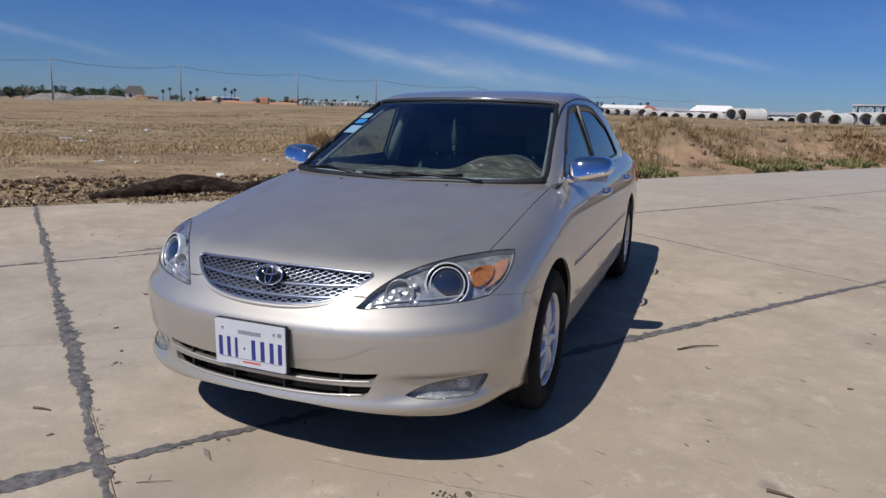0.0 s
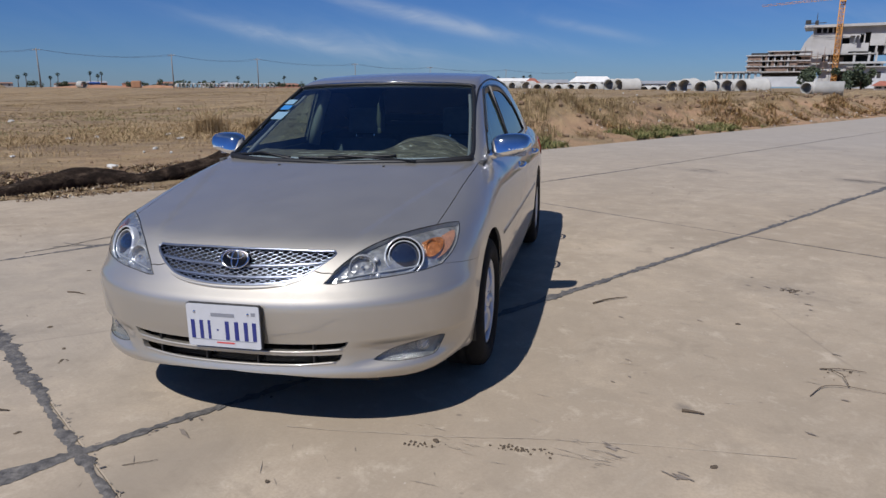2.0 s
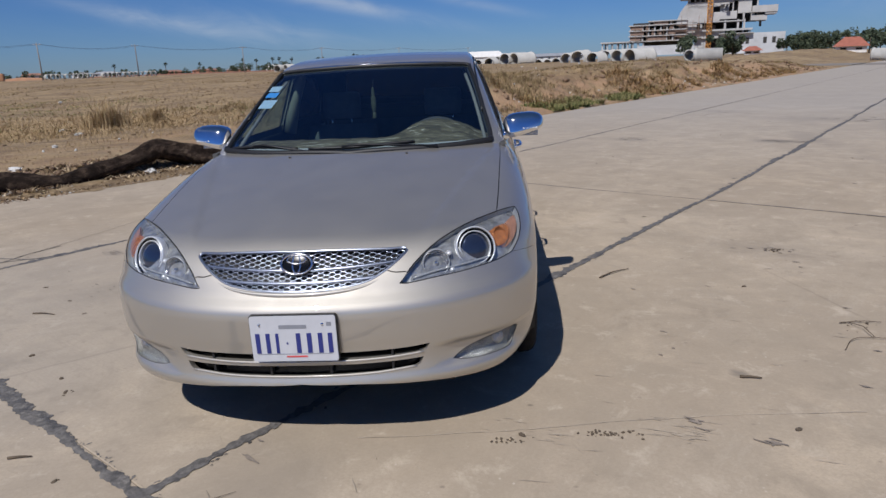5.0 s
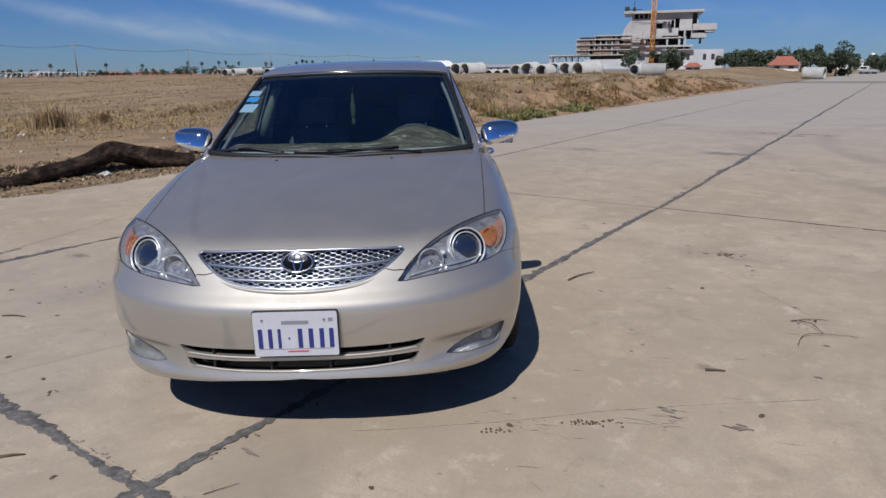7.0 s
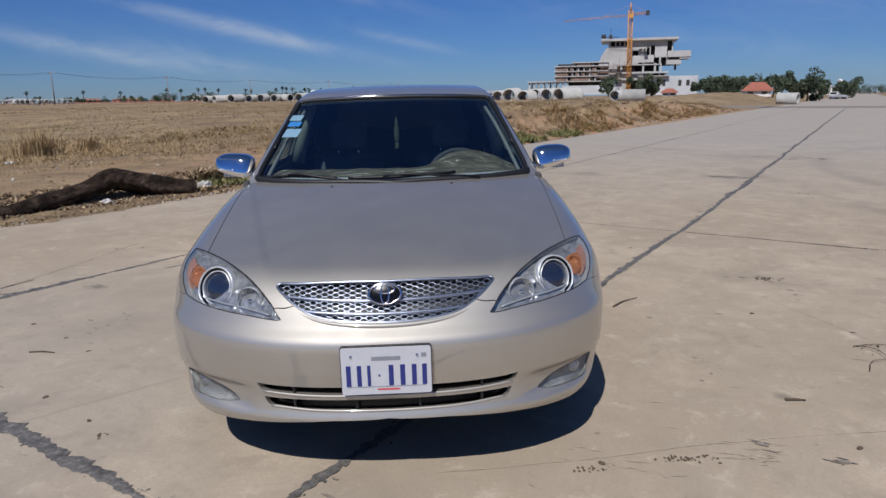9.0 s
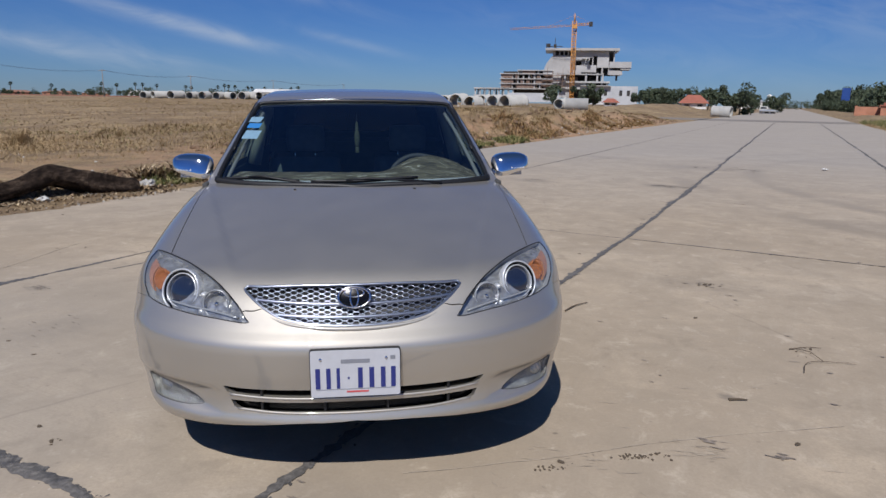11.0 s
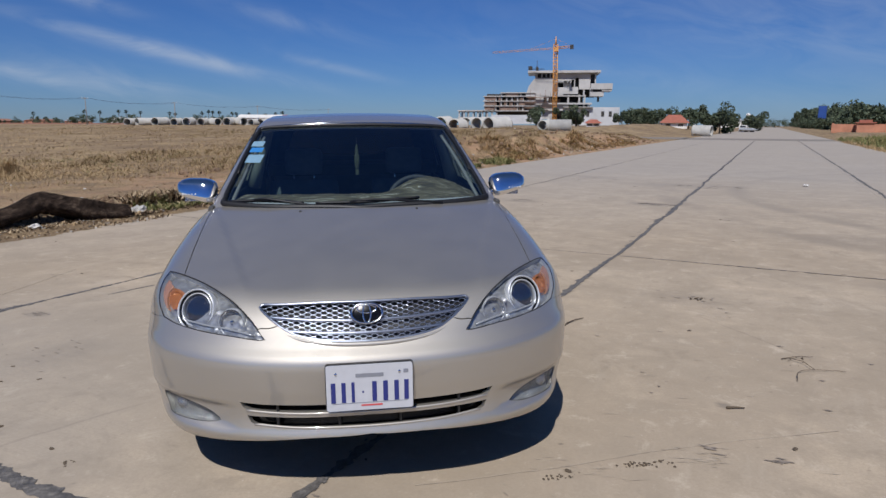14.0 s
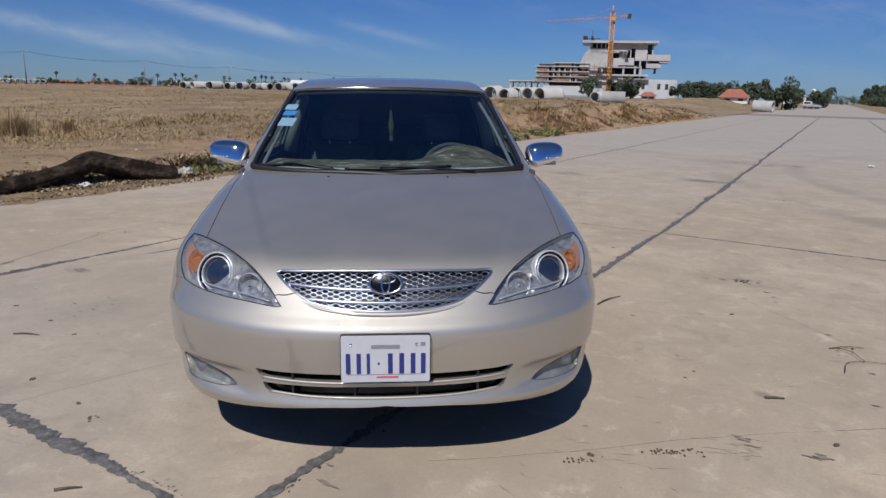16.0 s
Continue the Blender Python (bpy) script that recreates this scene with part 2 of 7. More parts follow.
RUBBER = simple("tyre_rubber", (.013, .0125, .012), .85, 0, .35, 25, bump=.2, Specular_IOR_Level=.2)
ALLOY = simple("alloy_wheel", (.66, .66, .66), .4, .45, .08, 20)
GLASS = glass_material("windscreen_glass", (.66, .75, .78), (.62, .80, 1), 2.2)
DARK_GLASS = glass_material("side_glass", (.52, .68, .58))
REAR_GLASS = glass_material("film_tinted_glass", (.012, .014, .016))
SMOKE = simple("smoked_plastic", (.03, .034, .042), .32, 0, .2, 20)
CLEAR = glass_material("lamp_lens", (.95, .96, .97), (1, 1, 1), 1.38)
RED_LENS = simple("red_lens", (.35, .01, .008), .1, 0, .1, 20, Coat_Weight=.6)
AMBER = simple("amber_lens", (.46, .16, .04), .25, .2, .45, 45, bump=.7, Coat_Weight=.7)
PALE_AMBER = simple("pale_amber_lens", (.52, .26, .15), .3, .2, .3, 40, bump=.5, Coat_Weight=.7)
LAMP_SILVER = simple("lamp_silver", (.72, .73, .74), .28, .45, .10, 30)
GRILLE_CHROME = simple("grille_chrome", (.36, .395, .47), .28, .95, .10, 30)
REFLECTOR = simple("lamp_reflector", (.56, .57, .59), .16, 1.0, .1, 60, bump=.5)
LAMP_WALL = simple("lamp_wall", (.36, .37, .38), .3, .3, .12, 40)
LAMP_GREY = facets("lamp_housing", (.50, .50, .48))
FOG_PALE = simple("fog_reflector", (.36, .36, .33), .22, .5, .45, 18, bump=.6)
PROJECTOR = simple("projector_lens", (.016, .022, .042), .03, 0, .05, 20, Coat_Weight=1.0)
PLATE = simple("plate_white", (.50, .51, .54), .45, 0, .06, 25)
PLATE_BLUE = simple("plate_blue", (.022, .03, .17), .5, 0, .1, 60)
PLATE_RED = simple("plate_red", (.55, .08, .08), .5, 0, .1, 60)
PLATE_GREY = simple("plate_grey", (.22, .23, .26), .5, 0, .1, 60)
STICKER = simple("pale_sticker", (.19, .32, .42), .5, 0, .15, 40)
STICKER_BLUE = simple("blue_sticker", (.035, .19, .47), .5, 0, .15, 40)
PILLAR = simple("beige_pillar_trim", (.30, .285, .25), .8, 0, .1, 14)
TRIM = simple("interior_grey", (.05, .05, .05), .8, 0, .2, 14, bump=.2)
SEAT = simple("seat_cloth", (.12, .125, .14), .9, 0, .2, 20, bump=.3)


def mat_cloth():
    m = Mat("dash_mat", (.3, .26, .19), .7)
    at = m.place((2.2, 9, 9), 0, False)
    fold, fine = m.noise(3, 7, .65, at, 1.2), m.noise(40, 4, .6, m.place(world=False))
    # fold troughs are coloured dark and crests pale to deepen the wrinkles
    c = m.ramp(fold, (.36, (.075, .058, .030)), (.50, (.20, .160, .085)), (.58, (.30, .25, .15)), (.66, (.85, .78, .62)))
    m.set(Base_Color=m.mix(m.ramp(fine, (.4, .35), (.6, 0)), c, (.14, .12, .08)))
    return m.bump(fold, .8, .02).m


MAT_CLOTH = mat_cloth()
ORNAMENT = simple("ornament_gold", (.09, .10, .055), .5, .2, .3, 60)


def concrete_material():
    m = Mat("road_concrete", (0.406, 0.350, 0.267), .88)
    at = m.place()
    big, mid, fine = m.noise(.30, 6, .62, at), m.noise(2.1, 9, .68, at), m.noise(70, 4, .7, at)
    smear = m.noise(2.4, 7, .65, m.road(.35, 2.2))
    swirl = m.noise(1.1, 8, .6, at, 2.5)
    cloudy = m.noise(.85, 9, .72, at, .6)
    groove = m.noise(1, 2, .5, m.road(85, .7))
    groove_on = m.ramp(m.noise(.55, 4, .6, at), (.52, 0), (.64, 1))
    c = m.ramp(big, (.30, (0.360, 0.285, 0.199)), (.48, (0.431, 0.348, 0.250)), (.68, (0.497, 0.410, 0.304)))
    c = m.mix(m.ramp(cloudy, (.36, .75), (.50, 0)), c, (0.340, 0.272, 0.191))
    c = m.mix(m.ramp(cloudy, (.52, 0), (.66, .70)), c, (0.568, 0.455, 0.320))
    c = m.mix(m.ramp(mid, (.36, .60), (.55, 0)), c, (0.330, 0.270, 0.196))
    c = m.mix(m.ramp(smear, (.56, 0), (.76, .34)), c, (0.589, 0.510, 0.401))
    c = m.mix(m.ramp(m.noise(1.5, 8, .7, m.road(1.5, .6)), (.54, 0), (.70, .32)), c, (0.315, 0.267, 0.205))
    c = m.mix(m.ramp(swirl, (.34, .50), (.48, 0)), c, (0.325, 0.264, 0.189))
    c = m.mix(m.ramp(m.noise(5.5, 7, .7, m.road(1.6, .6)), (.60, 0), (.72, .40)), c, (0.304, 0.248, 0.181))
    c = m.mix(m.ramp(m.noise(9, 6, .7, at), (.60, 0), (.70, .35)), c, (0.629, 0.540, 0.420))
    c = m.mix(m.ramp(fine, (.36, .34), (.60, 0)), c, (0.294, 0.230, 0.160))
    lines = m.mix(1, m.ramp(groove, (.40, .22), (.48, 0)), groove_on, "MULTIPLY")
    c = m.mix(lines, c, (0.315, 0.255, 0.181))
    c = m.mix(m.ramp(m.cells(2.3, m.place((1, 1.3, 1))), (.018, .8), (.04, 0)), c, (0.142, 0.110, 0.081))
    c = m.mix(m.ramp(m.cells(.42, at), (.04, .45), (.13, 0)), c, (0.274, 0.230, 0.177))
    blotch, worn = m.noise(4.6, 10, .75, at, .4), m.noise(.62, 6, .65, at)
    c = m.mix(m.mix(1, m.ramp(blotch, (.34, .85), (.47, 0)), m.ramp(worn, (.40, .25), (.60, 1)), "MULTIPLY"), c, (.285, .228, .162))
    c = m.mix(m.ramp(blotch, (.56, 0), (.70, .65)), c, (.60, .505, .385))
    fleck = m.mix(1, m.ramp(m.cells(8.5, m.place((1, 1.4, 1))), (.05, 1), (.11, 0)), m.ramp(m.noise(2.8, 5, .7, at), (.50, 0), (.60, .75)), "MULTIPLY")
    c = m.mix(fleck, c, (.20, .158, .118))
    pale = m.mix(1, m.ramp(m.cells(15, m.place((1.3, 1, 1))), (.05, 1), (.12, 0)), m.ramp(m.noise(2.1, 5, .7, m.place((1, 1, 3))), (.50, 0), (.62, .6)), "MULTIPLY")
    c = m.mix(pale, c, (.66, .58, .47))
    bent = m.mix(.10, at, m.tint(1.1), "ADD")
    crack = m.mix(1, m.ramp(m.cells(.33, bent, "DISTANCE_TO_EDGE"), (.0, .45), (.003, 0)), m.ramp(m.noise(.45, 4, .6, at), (.50, 0), (.60, 1)), "MULTIPLY")
    c = m.mix(crack, c, (.17, .135, .10))
    ragged = m.noise(14, 6, .7, m.road(1.4, .6))
    for u, v, ru, rv, a in ((10.3, -.78, .38, .62, .9), (9.7, -2.9, .3, .7, .5), (1.56, 1.08, .06, .07, .85), (.98, -3.55, .10, .16, .7), (2.3, -.9, .5, .7, .35), (3.7, .7, .35, .6, .30), (14.5, -1.2, .8, 1.6, .45),
                            (18, 1.6, 1.2, 2.0, .4), (16, -3.4, .8, 1.8, .4), (23, -2, 1.2, 2.5, .35), (3.2, 4.3, 1.0, 1.2, .35), (7.4, 2.2, .9, 1.5, .35), (.45, -2.6, .5, .35, .35), (-.5, -1.9, .25, .2, .5), (12.6, 3.6, 1.2, 1.6, .4)):
        spot_ = m.mix(1, m.spot(u, v, ru, rv), m.ramp(ragged, (.30, .25), (.62, 1)), "MULTIPLY")
        c = m.mix(m.ramp(spot_, (.12, 0), (.55, a)), c, (0.203, 0.168, 0.129))
    # wheel tracks of a vehicle that has turned on the slabs
    for u, v, r in ((14.5, 9.5, 9.0), (14.6, 9.5, 10.5), (-3.5, -9.0, 9.5)):
        c = m.mix(m.mix(1, m.ramp(m.spot(u, v, r * 2, r * 2), (.480, 0), (.49, .75), (.500, .75), (.512, 0)), m.ramp(m.noise(.5, 6, .7, at), (.42, 0), (.56, 1)), "MULTIPLY"), c, (0.264, 0.215, 0.158))
    # the colour turns greyer with distance from the car
    c = m.mix(m.ramp(m.spot(-1, .5, 20, 15), (0, .62), (.62, 0)), c, (.348, .326, .300))
    c = m.mix(m.ramp(m.spot(-.4, -2.6, 3.4, 2.8), (0, 0), (.6, .34)), c, (.265, .250, .230))
    c = m.mix(m.ramp(m.random(), (0, 0), (1, .18)), c, (0.386, 0.335, 0.263))
    m.set(Base_Color=c, Roughness=m.ramp(mid, (.3, .95), (.7, .78)))
    return m.bump(fine, .25, .004).bump(lines, .10, -.002).bump(mid, .22, .01).m


def earth_material():
    m = Mat("dry_earth", (0.270, 0.192, 0.117), .95)
    at = m.place()
    big, mid, fine = m.noise(.10, 5, .6, at), m.noise(1.3, 9, .72, at), m.noise(26, 6, .75, at)
    band = m.noise(.55, 8, .7, m.road(.35, 1.5))
    c = m.ramp(big, (.36, (0.311, 0.214, 0.101)), (.5, (0.383, 0.272, 0.134)), (.64, (0.437, 0.321, 0.165)))
    c = m.mix(m.ramp(band, (.36, .75), (.54, 0)), c, (0.202, 0.135, 0.079))
    c = m.mix(m.ramp(band, (.56, 0), (.70, .55)), c, (0.505, 0.383, 0.217))
    rows = m.noise(1, 9, .76, m.place((.12, .8, 1), -8))
    c = m.mix(m.ramp(rows, (.36, .85), (.49, 0)), c, (0.171, 0.113, 0.063))
    c = m.mix(m.ramp(rows, (.51, 0), (.64, .75)), c, (0.559, 0.427, 0.240))
    c = m.mix(m.ramp(mid, (.38, .70), (.56, 0)), c, (0.180, 0.122, 0.073))
    c = m.mix(m.ramp(fine, (.40, .55), (.60, 0)), c, (0.117, 0.080, 0.050))
    c = m.mix(m.ramp(m.noise(40, 4, .7, m.place((1, 1, 1))), (.60, 0), (.72, .5)), c, (0.505, 0.401, 0.280))
    bare = m.mix(1, m.ramp(m.spot(34, -10.5, 36, 6), (.05, 0), (.35, 1)), m.ramp(m.noise(.8, 7, .7, at), (.42, 0), (.56, .9)), "MULTIPLY")
    c = m.mix(bare, c, (0.409, 0.252, 0.146))
    m.set(Base_Color=c)
    return m.bump(fine, .7, .03).bump(mid, .6, .12).m


def tar_material():
    m = Mat("joint_tar", (.15, .14, .13), .8)
    at = m.place()
    a, b = m.noise(16, 8, .75, at), m.noise(60, 5, .7, at)
    c = m.ramp(a, (.36, (.060, .056, .052)), (.50, (.145, .135, .125)), (.60, (.20, .185, .168)), (.70, (.33, .30, .26)))
    c = m.mix(m.ramp(b, (.40, .6), (.56, 0)), c, (.07, .064, .058))
    m.set(Base_Color=c, Roughness=m.ramp(a, (.4, .55), (.6, .9)))
    return m.bump(b, .6, .006).bump(a, .5, .012).m


CONCRETE = concrete_material()
EARTH = earth_material()
TAR = tar_material()
SCORE = simple("scored_concrete", (.37, .31, .236), .9, 0, .25, 6, True, .2)
STAIN = simple("oil_stain", (.23, .192, .155), .85, 0, .35, 6, True, .3)
WORN = simple("worn_road", (.22, .195, .168), .9, 0, .2, .8, True, .3)
GAP = simple("joint_dirt", (.085, .070, .055), .95, 0, .3, 10, True)


def straw_material(name, *stops):
    m = Mat(name, (.4, .3, .15), .8)
    m.set(Base_Color=m.ramp(m.island(), *stops))
    m.b.inputs["Subsurface Weight"].default_value = 0
    return m.m


def charred_material():
    m = Mat("charred_log", (.03, .02, .015), 1.0, Specular_IOR_Level=.12)
    fibre, lump = m.noise(5, 7, .7, m.road(.9, 4)), m.noise(7, 6, .7)
    c = m.ramp(fibre, (.34, (.015, .011, .009)), (.50, (.044, .031, .023)), (.60, (.095, .067, .048)), (.72, (.18, .14, .10)))
    m.set(Base_Color=m.mix(m.ramp(lump, (.38, .8), (.55, 0)), c, (.014, .010, .008)))
    return m.bump(fibre, 1.0, .05).bump(lump, .8, .04).m


STRAW = straw_material("dry_grass", (0, (.23, .145, .068)), (.35, (.36, .25, .125)), (.7, (.48, .355, .195)), (1, (.29, .205, .09)))
WEED = straw_material("green_weeds", (0, (.065, .09, .024)), (.35, (.14, .165, .045)), (.6, (.21, .20, .07)), (1, (.34, .26, .12)))
LITTERED = straw_material("leaf_litter", (0, (.025, .016, .010)), (.3, (.10, .058, .030)), (.6, (.30, .205, .105)), (1, (.60, .48, .31)))
RUSSET = straw_material("russet_weeds", (0, (.12, .065, .028)), (.35, (.26, .15, .062)), (.7, (.38, .24, .10)), (1, (.20, .17, .06)))
SCRUB = straw_material("dry_scrub", (0, (.13, .082, .04)), (.4, (.22, .15, .07)), (.75, (.33, .24, .12)), (1, (.17, .15, .055)))
LEAF = straw_material("tree_leaves", (0, (.030, .046, .026)), (.5, (.056, .078, .042)), (1, (.100, .120, .066)))
SPOIL = simple("spoil_rubble", (.21, .195, .17), .95, 0, .55, 1.2, True, .8)
THATCH = simple("grey_thatch", (.085, .075, .065), .95, 0, .3, 3, bump=.5)
BARK = simple("bark", (.11, .085, .06), .9, 0, .4, 6, bump=.6)
CHARRED = charred_material()
PIPE = simple("concrete_pipe", (.43, .42, .39), .85, 0, .2, 1.2, bump=.2)
RAW_CONCRETE = simple("raw_concrete", (.44, .43, .415), .9, 0, .25, .25, bump=.2)
# near-black painted in for shade inside openings; also colours windows and dark gear
DARK_HOLLOW = simple("unlit_inside", (.045, .042, .04), .9, 0, .3, .6)
DULL_BRICK = simple("dusty_brick_infill", (.27, .185, .14), .9, 0, .35, .8, bump=.2)
PALE_WALL = simple("pale_rendered_wall", (.52, .53, .54), .85, 0, .2, .3)
BRICK = simple("red_brick", (.45, .205, .125), .9, 0, .25, .9, bump=.2)
ROOF_TILE = simple("orange_roof_tile", (.33, .115, .075), .8, 0, .2, 1.5, bump=.2)
RUSTY = simple("rusty_roof_sheet", (.30, .16, .11), .8, .1, .3, .5)
WHITEWASH = simple("white_wall", (.72, .70, .66), .8, 0, .12, .8)
CRANE = simple("crane_yellow", (.62, .30, .08), .55, 0, .15, 1.5)
POLE = simple("concrete_pole", (.24, .23, .22), .85, 0, .2, 1)
WIRE = simple("wire", (.05, .05, .055), .6, 0, .1, 1)
SHEET = simple("grey_metal_sheet", (.42, .43, .44), .5, .3, .2, .6)
BLUE_SHEET = simple("blue_sheet", (.02, .065, .26), .5, 0, .2, .8)
ORANGE_EARTH = simple("orange_earth", (.40, .21, .115), .95, 0, .25, .4, bump=.3)
LITTER = simple("pale_litter", (.55, .535, .50), .6, 0, .15, 12)
SCRAP = simple("scrap_of_bark", (.10, .075, .05), .9, 0, .4, 20)

# ---- the saloon car's body as smooth level functions, in metres: x across, y from the nose back, z up ----
def spl(*pts):
    """A smooth curve through (x, y) pairs, level at the ends."""
    xs, ys = np.array(pts, float).T
    d = np.diff(ys) / np.diff(xs)
    m = np.concatenate(([d[0]], np.where(d[:-1] * d[1:] > 0, 2 * d[:-1] * d[1:] / (d[:-1] + d[1:] + 1e-12), 0), [d[-1]]))

    def f(x):
        x = np.clip(x, xs[0], xs[-1])
        i = np.clip(np.searchsorted(xs, x) - 1, 0, len(xs) - 2)
        h = xs[i + 1] - xs[i]
        t = (x - xs[i]) / h
        return ((1 + 2 * t) * (1 - t) ** 2 * ys[i] + t * (1 - t) ** 2 * h * m[i] + t * t * (3 - 2 * t) * ys[i + 1] + t * t * (t - 1) * h * m[i + 1])
    return f


def smax(a, b, k):
    h = np.maximum(k - np.abs(a - b), 0) / k
    return np.maximum(a, b) + h * h * k * 0.25


def sstep(a, b, x):
    t = np.clip((x - a) / (b - a), 0, 1)
    return t * t * (3 - 2 * t)


NOSE = spl((.15, .09), (.20, .05), (.235, .016), (.27, .0), (.305, .009), (.34, .014), (.40, .009), (.45, .003), (.52, .0), (.555, .006), (.575, .022), (.60, .045), (.64, .072), (.70, .11), (.76, .16), (.86, .3), (1.0, .6))
TOP = spl((-.2, .45), (.05, .665), (.12, .71), (.17, .738), (.24, .768), (.34, .80), (.6, .862), (.9, .921), (1.2, .972), (1.45, 1.0), (3.9, 1.03), (4.3, 1.04), (4.62, 1.02), (4.8, .99))
CROWN = spl((.1, .10), (.5, .115), (1.0, .085), (1.4, .06), (3.8, .06), (4.7, .08))
WIDE = spl((.0, .87), (.5, .880), (1.0, .892), (2.4, .897), (3.7, .890), (4.3, .865), (4.8, .80))
TUMBLE = spl((.15, .055), (.25, .025), (.4, .006), (.55, .0), (.66, .002), (.76, .012), (.86, .036), (.95, .075), (1.1, .15))
TAIL = spl((.15, 4.62), (.3, 4.72), (.5, 4.77), (.7, 4.765), (.9, 4.72), (1.05, 4.66))


def body(x, y, z):
    a = np.abs(x)
    front = .012 + .25 * a ** 2 + .345 * a ** 4 + NOSE(z) - y
    ridge = .416 + .28 * (y - .2)
    top = z - TOP(y) + CROWN(y) * a ** 2 + .006 * (1 - sstep(ridge - .022, ridge + .022, a)) * sstep(.15, .4, y) * (1 - sstep(1.3, 1.5, y))
    front = front + .024 * sstep(.275, .320, z) * (1 - sstep(.374, .392, z)) * sstep(.45, .58, a) * (1 - sstep(.80, .92, a))
    side = a - WIDE(y) + TUMBLE(z) + .055 * (1 - sstep(.21, .40, z)) * (1 - sstep(.35, .62, y))
    rear = y - TAIL(z) + .18 * a ** 2 + .1 * a ** 4
    f = smax(front, top, .07)
    f = smax(f, side, .13)
    f = smax(f, rear, .10)
    return smax(f, .215 - z, .04)


ROOF = spl((1.6, 1.29), (1.95, 1.364), (2.2, 1.406), (2.5, 1.442), (2.8, 1.458), (3.1, 1.448), (3.4, 1.412), (3.7, 1.34), (4.0, 1.22))


def cabin(x, y, z):
    a = np.abs(x)
    screen = (1.215 + .33 * a ** 2 + 1.93 * (z - .967) + .35 * (z - .967) ** 2 - y) * .46
    top = z - ROOF(y) + .055 * a ** 2
    side = (a - .775 + .385 * (z - .967) + .25 * np.maximum(z - 1.2, 0) ** 2 + .03 * np.maximum(y - 3.2, 0) ** 2) * .93
    back = (y - 4.22 + .15 * a ** 2 + 1.75 * (z - 1.02)) * .5
    f = smax(smax(screen, back, .02), side, .055)
    return smax(f, top, .032)


def grad(f, p):
    e = 1e-4
    x, y, z = p.T
    g = np.stack([f(x + e, y, z) - f(x - e, y, z), f(x, y + e, z) - f(x, y - e, z), f(x, y, z + e) - f(x, y, z - e)], -1) / (2 * e)
    return g


def snap(f, p):
    """Points moved onto the surface f = 0."""
    p = np.array(p, float)
    for _ in range(12):
        g = grad(f, p)
        p = p - (f(*p.T) / (g * g).sum(-1))[:, None] * g
    return p


def shoot(f, o, d, reach=3.0):
    """Where rays from o along d first enter the shape."""
    n = 90
    lo = np.zeros(len(o))
    found = np.zeros(len(o), bool)
    hi = np.full(len(o), float(reach))
    for i in range(1, n + 1):
        t = reach * i / n
        inside = f(*(o + t * d).T) < 0
        first = inside & ~found
        hi[first], lo[first] = t, t - reach / n
        found |= inside
    for _ in range(30):
        mid = (lo + hi) / 2
        inside = f(*(o + mid[:, None] * d).T) < 0
        hi, lo = np.where(inside, mid, hi), np.where(inside, lo, mid)
    return o + hi[:, None] * d, found

# ---- the car's panels: pieces of the level functions between seams ----
from mathutils.geometry import delaunay_2d_cdt


class Wrap:
    """Round an upright axis at y = c: angle from the nose (or the tail) and height."""
    def __init__(self, c, tail=False):
        self.c, self.s = c, (1 if tail else -1)

    def uv(self, p):
        return np.stack([np.arctan2(p[:, 0], self.s * (p[:, 1] - self.c)), p[:, 2]], -1)

    def ray(self, q):
        d = np.stack([np.sin(q[:, 0]), self.s * np.cos(q[:, 0]), 0 * q[:, 0]], -1)
        o = np.stack([0 * q[:, 0], 0 * q[:, 0] + self.c, q[:, 1]], -1)
        return o + 2.6 * d, -d


class Along:
    """A flat projection along d; a and b span the plane across it."""
    def __init__(self, d, a):
        self.d = np.array(d, float) / np.linalg.norm(d)
        self.a = np.array(a, float) - self.d * np.dot(a, self.d)
        self.a /= np.linalg.norm(self.a)
        self.b = np.cross(self.d, self.a)

    def uv(self, p):
        return np.stack([p @ self.a, p @ self.b], -1)

    def ray(self, q):
        return q[:, :1] * self.a + q[:, 1:] * self.b + self.mid - 2.6 * self.d, np.tile(self.d, (len(q), 1))

    mid = np.zeros(3)

    def about(self, p):
        self.mid = self.d * np.dot(np.array(p, float), self.d)
        return self


def inside(q, poly):
    x, y = q[:, 0], q[:, 1]
    res = np.zeros(len(q), bool)
    a, b = poly, np.roll(poly, -1, 0)
    for (x0, y0), (x1, y1) in zip(a, b):
        if y0 != y1:
            res ^= ((y0 > y) != (y1 > y)) & (x < (x1 - x0) * (y - y0) / (y1 - y0) + x0)
    return res


def shrink(poly, d):
    e = np.roll(poly, -1, 0) - np.roll(poly, 1, 0)
    area = (poly[:, 0] * np.roll(poly[:, 1], -1) - np.roll(poly[:, 0], -1) * poly[:, 1]).sum()
    n = np.stack([-e[:, 1], e[:, 0]], -1) * np.sign(area)
    return poly + d * n / (np.linalg.norm(n, axis=1)[:, None] + 1e-9)


def thin(poly, least=0.003):
    keep = [0]
    for i in range(1, len(poly)):
        if np.linalg.norm(poly[i] - poly[keep[-1]]) > least and np.linalg.norm(poly[i] - poly[0]) > least:
            keep.append(i)
    return poly[keep]


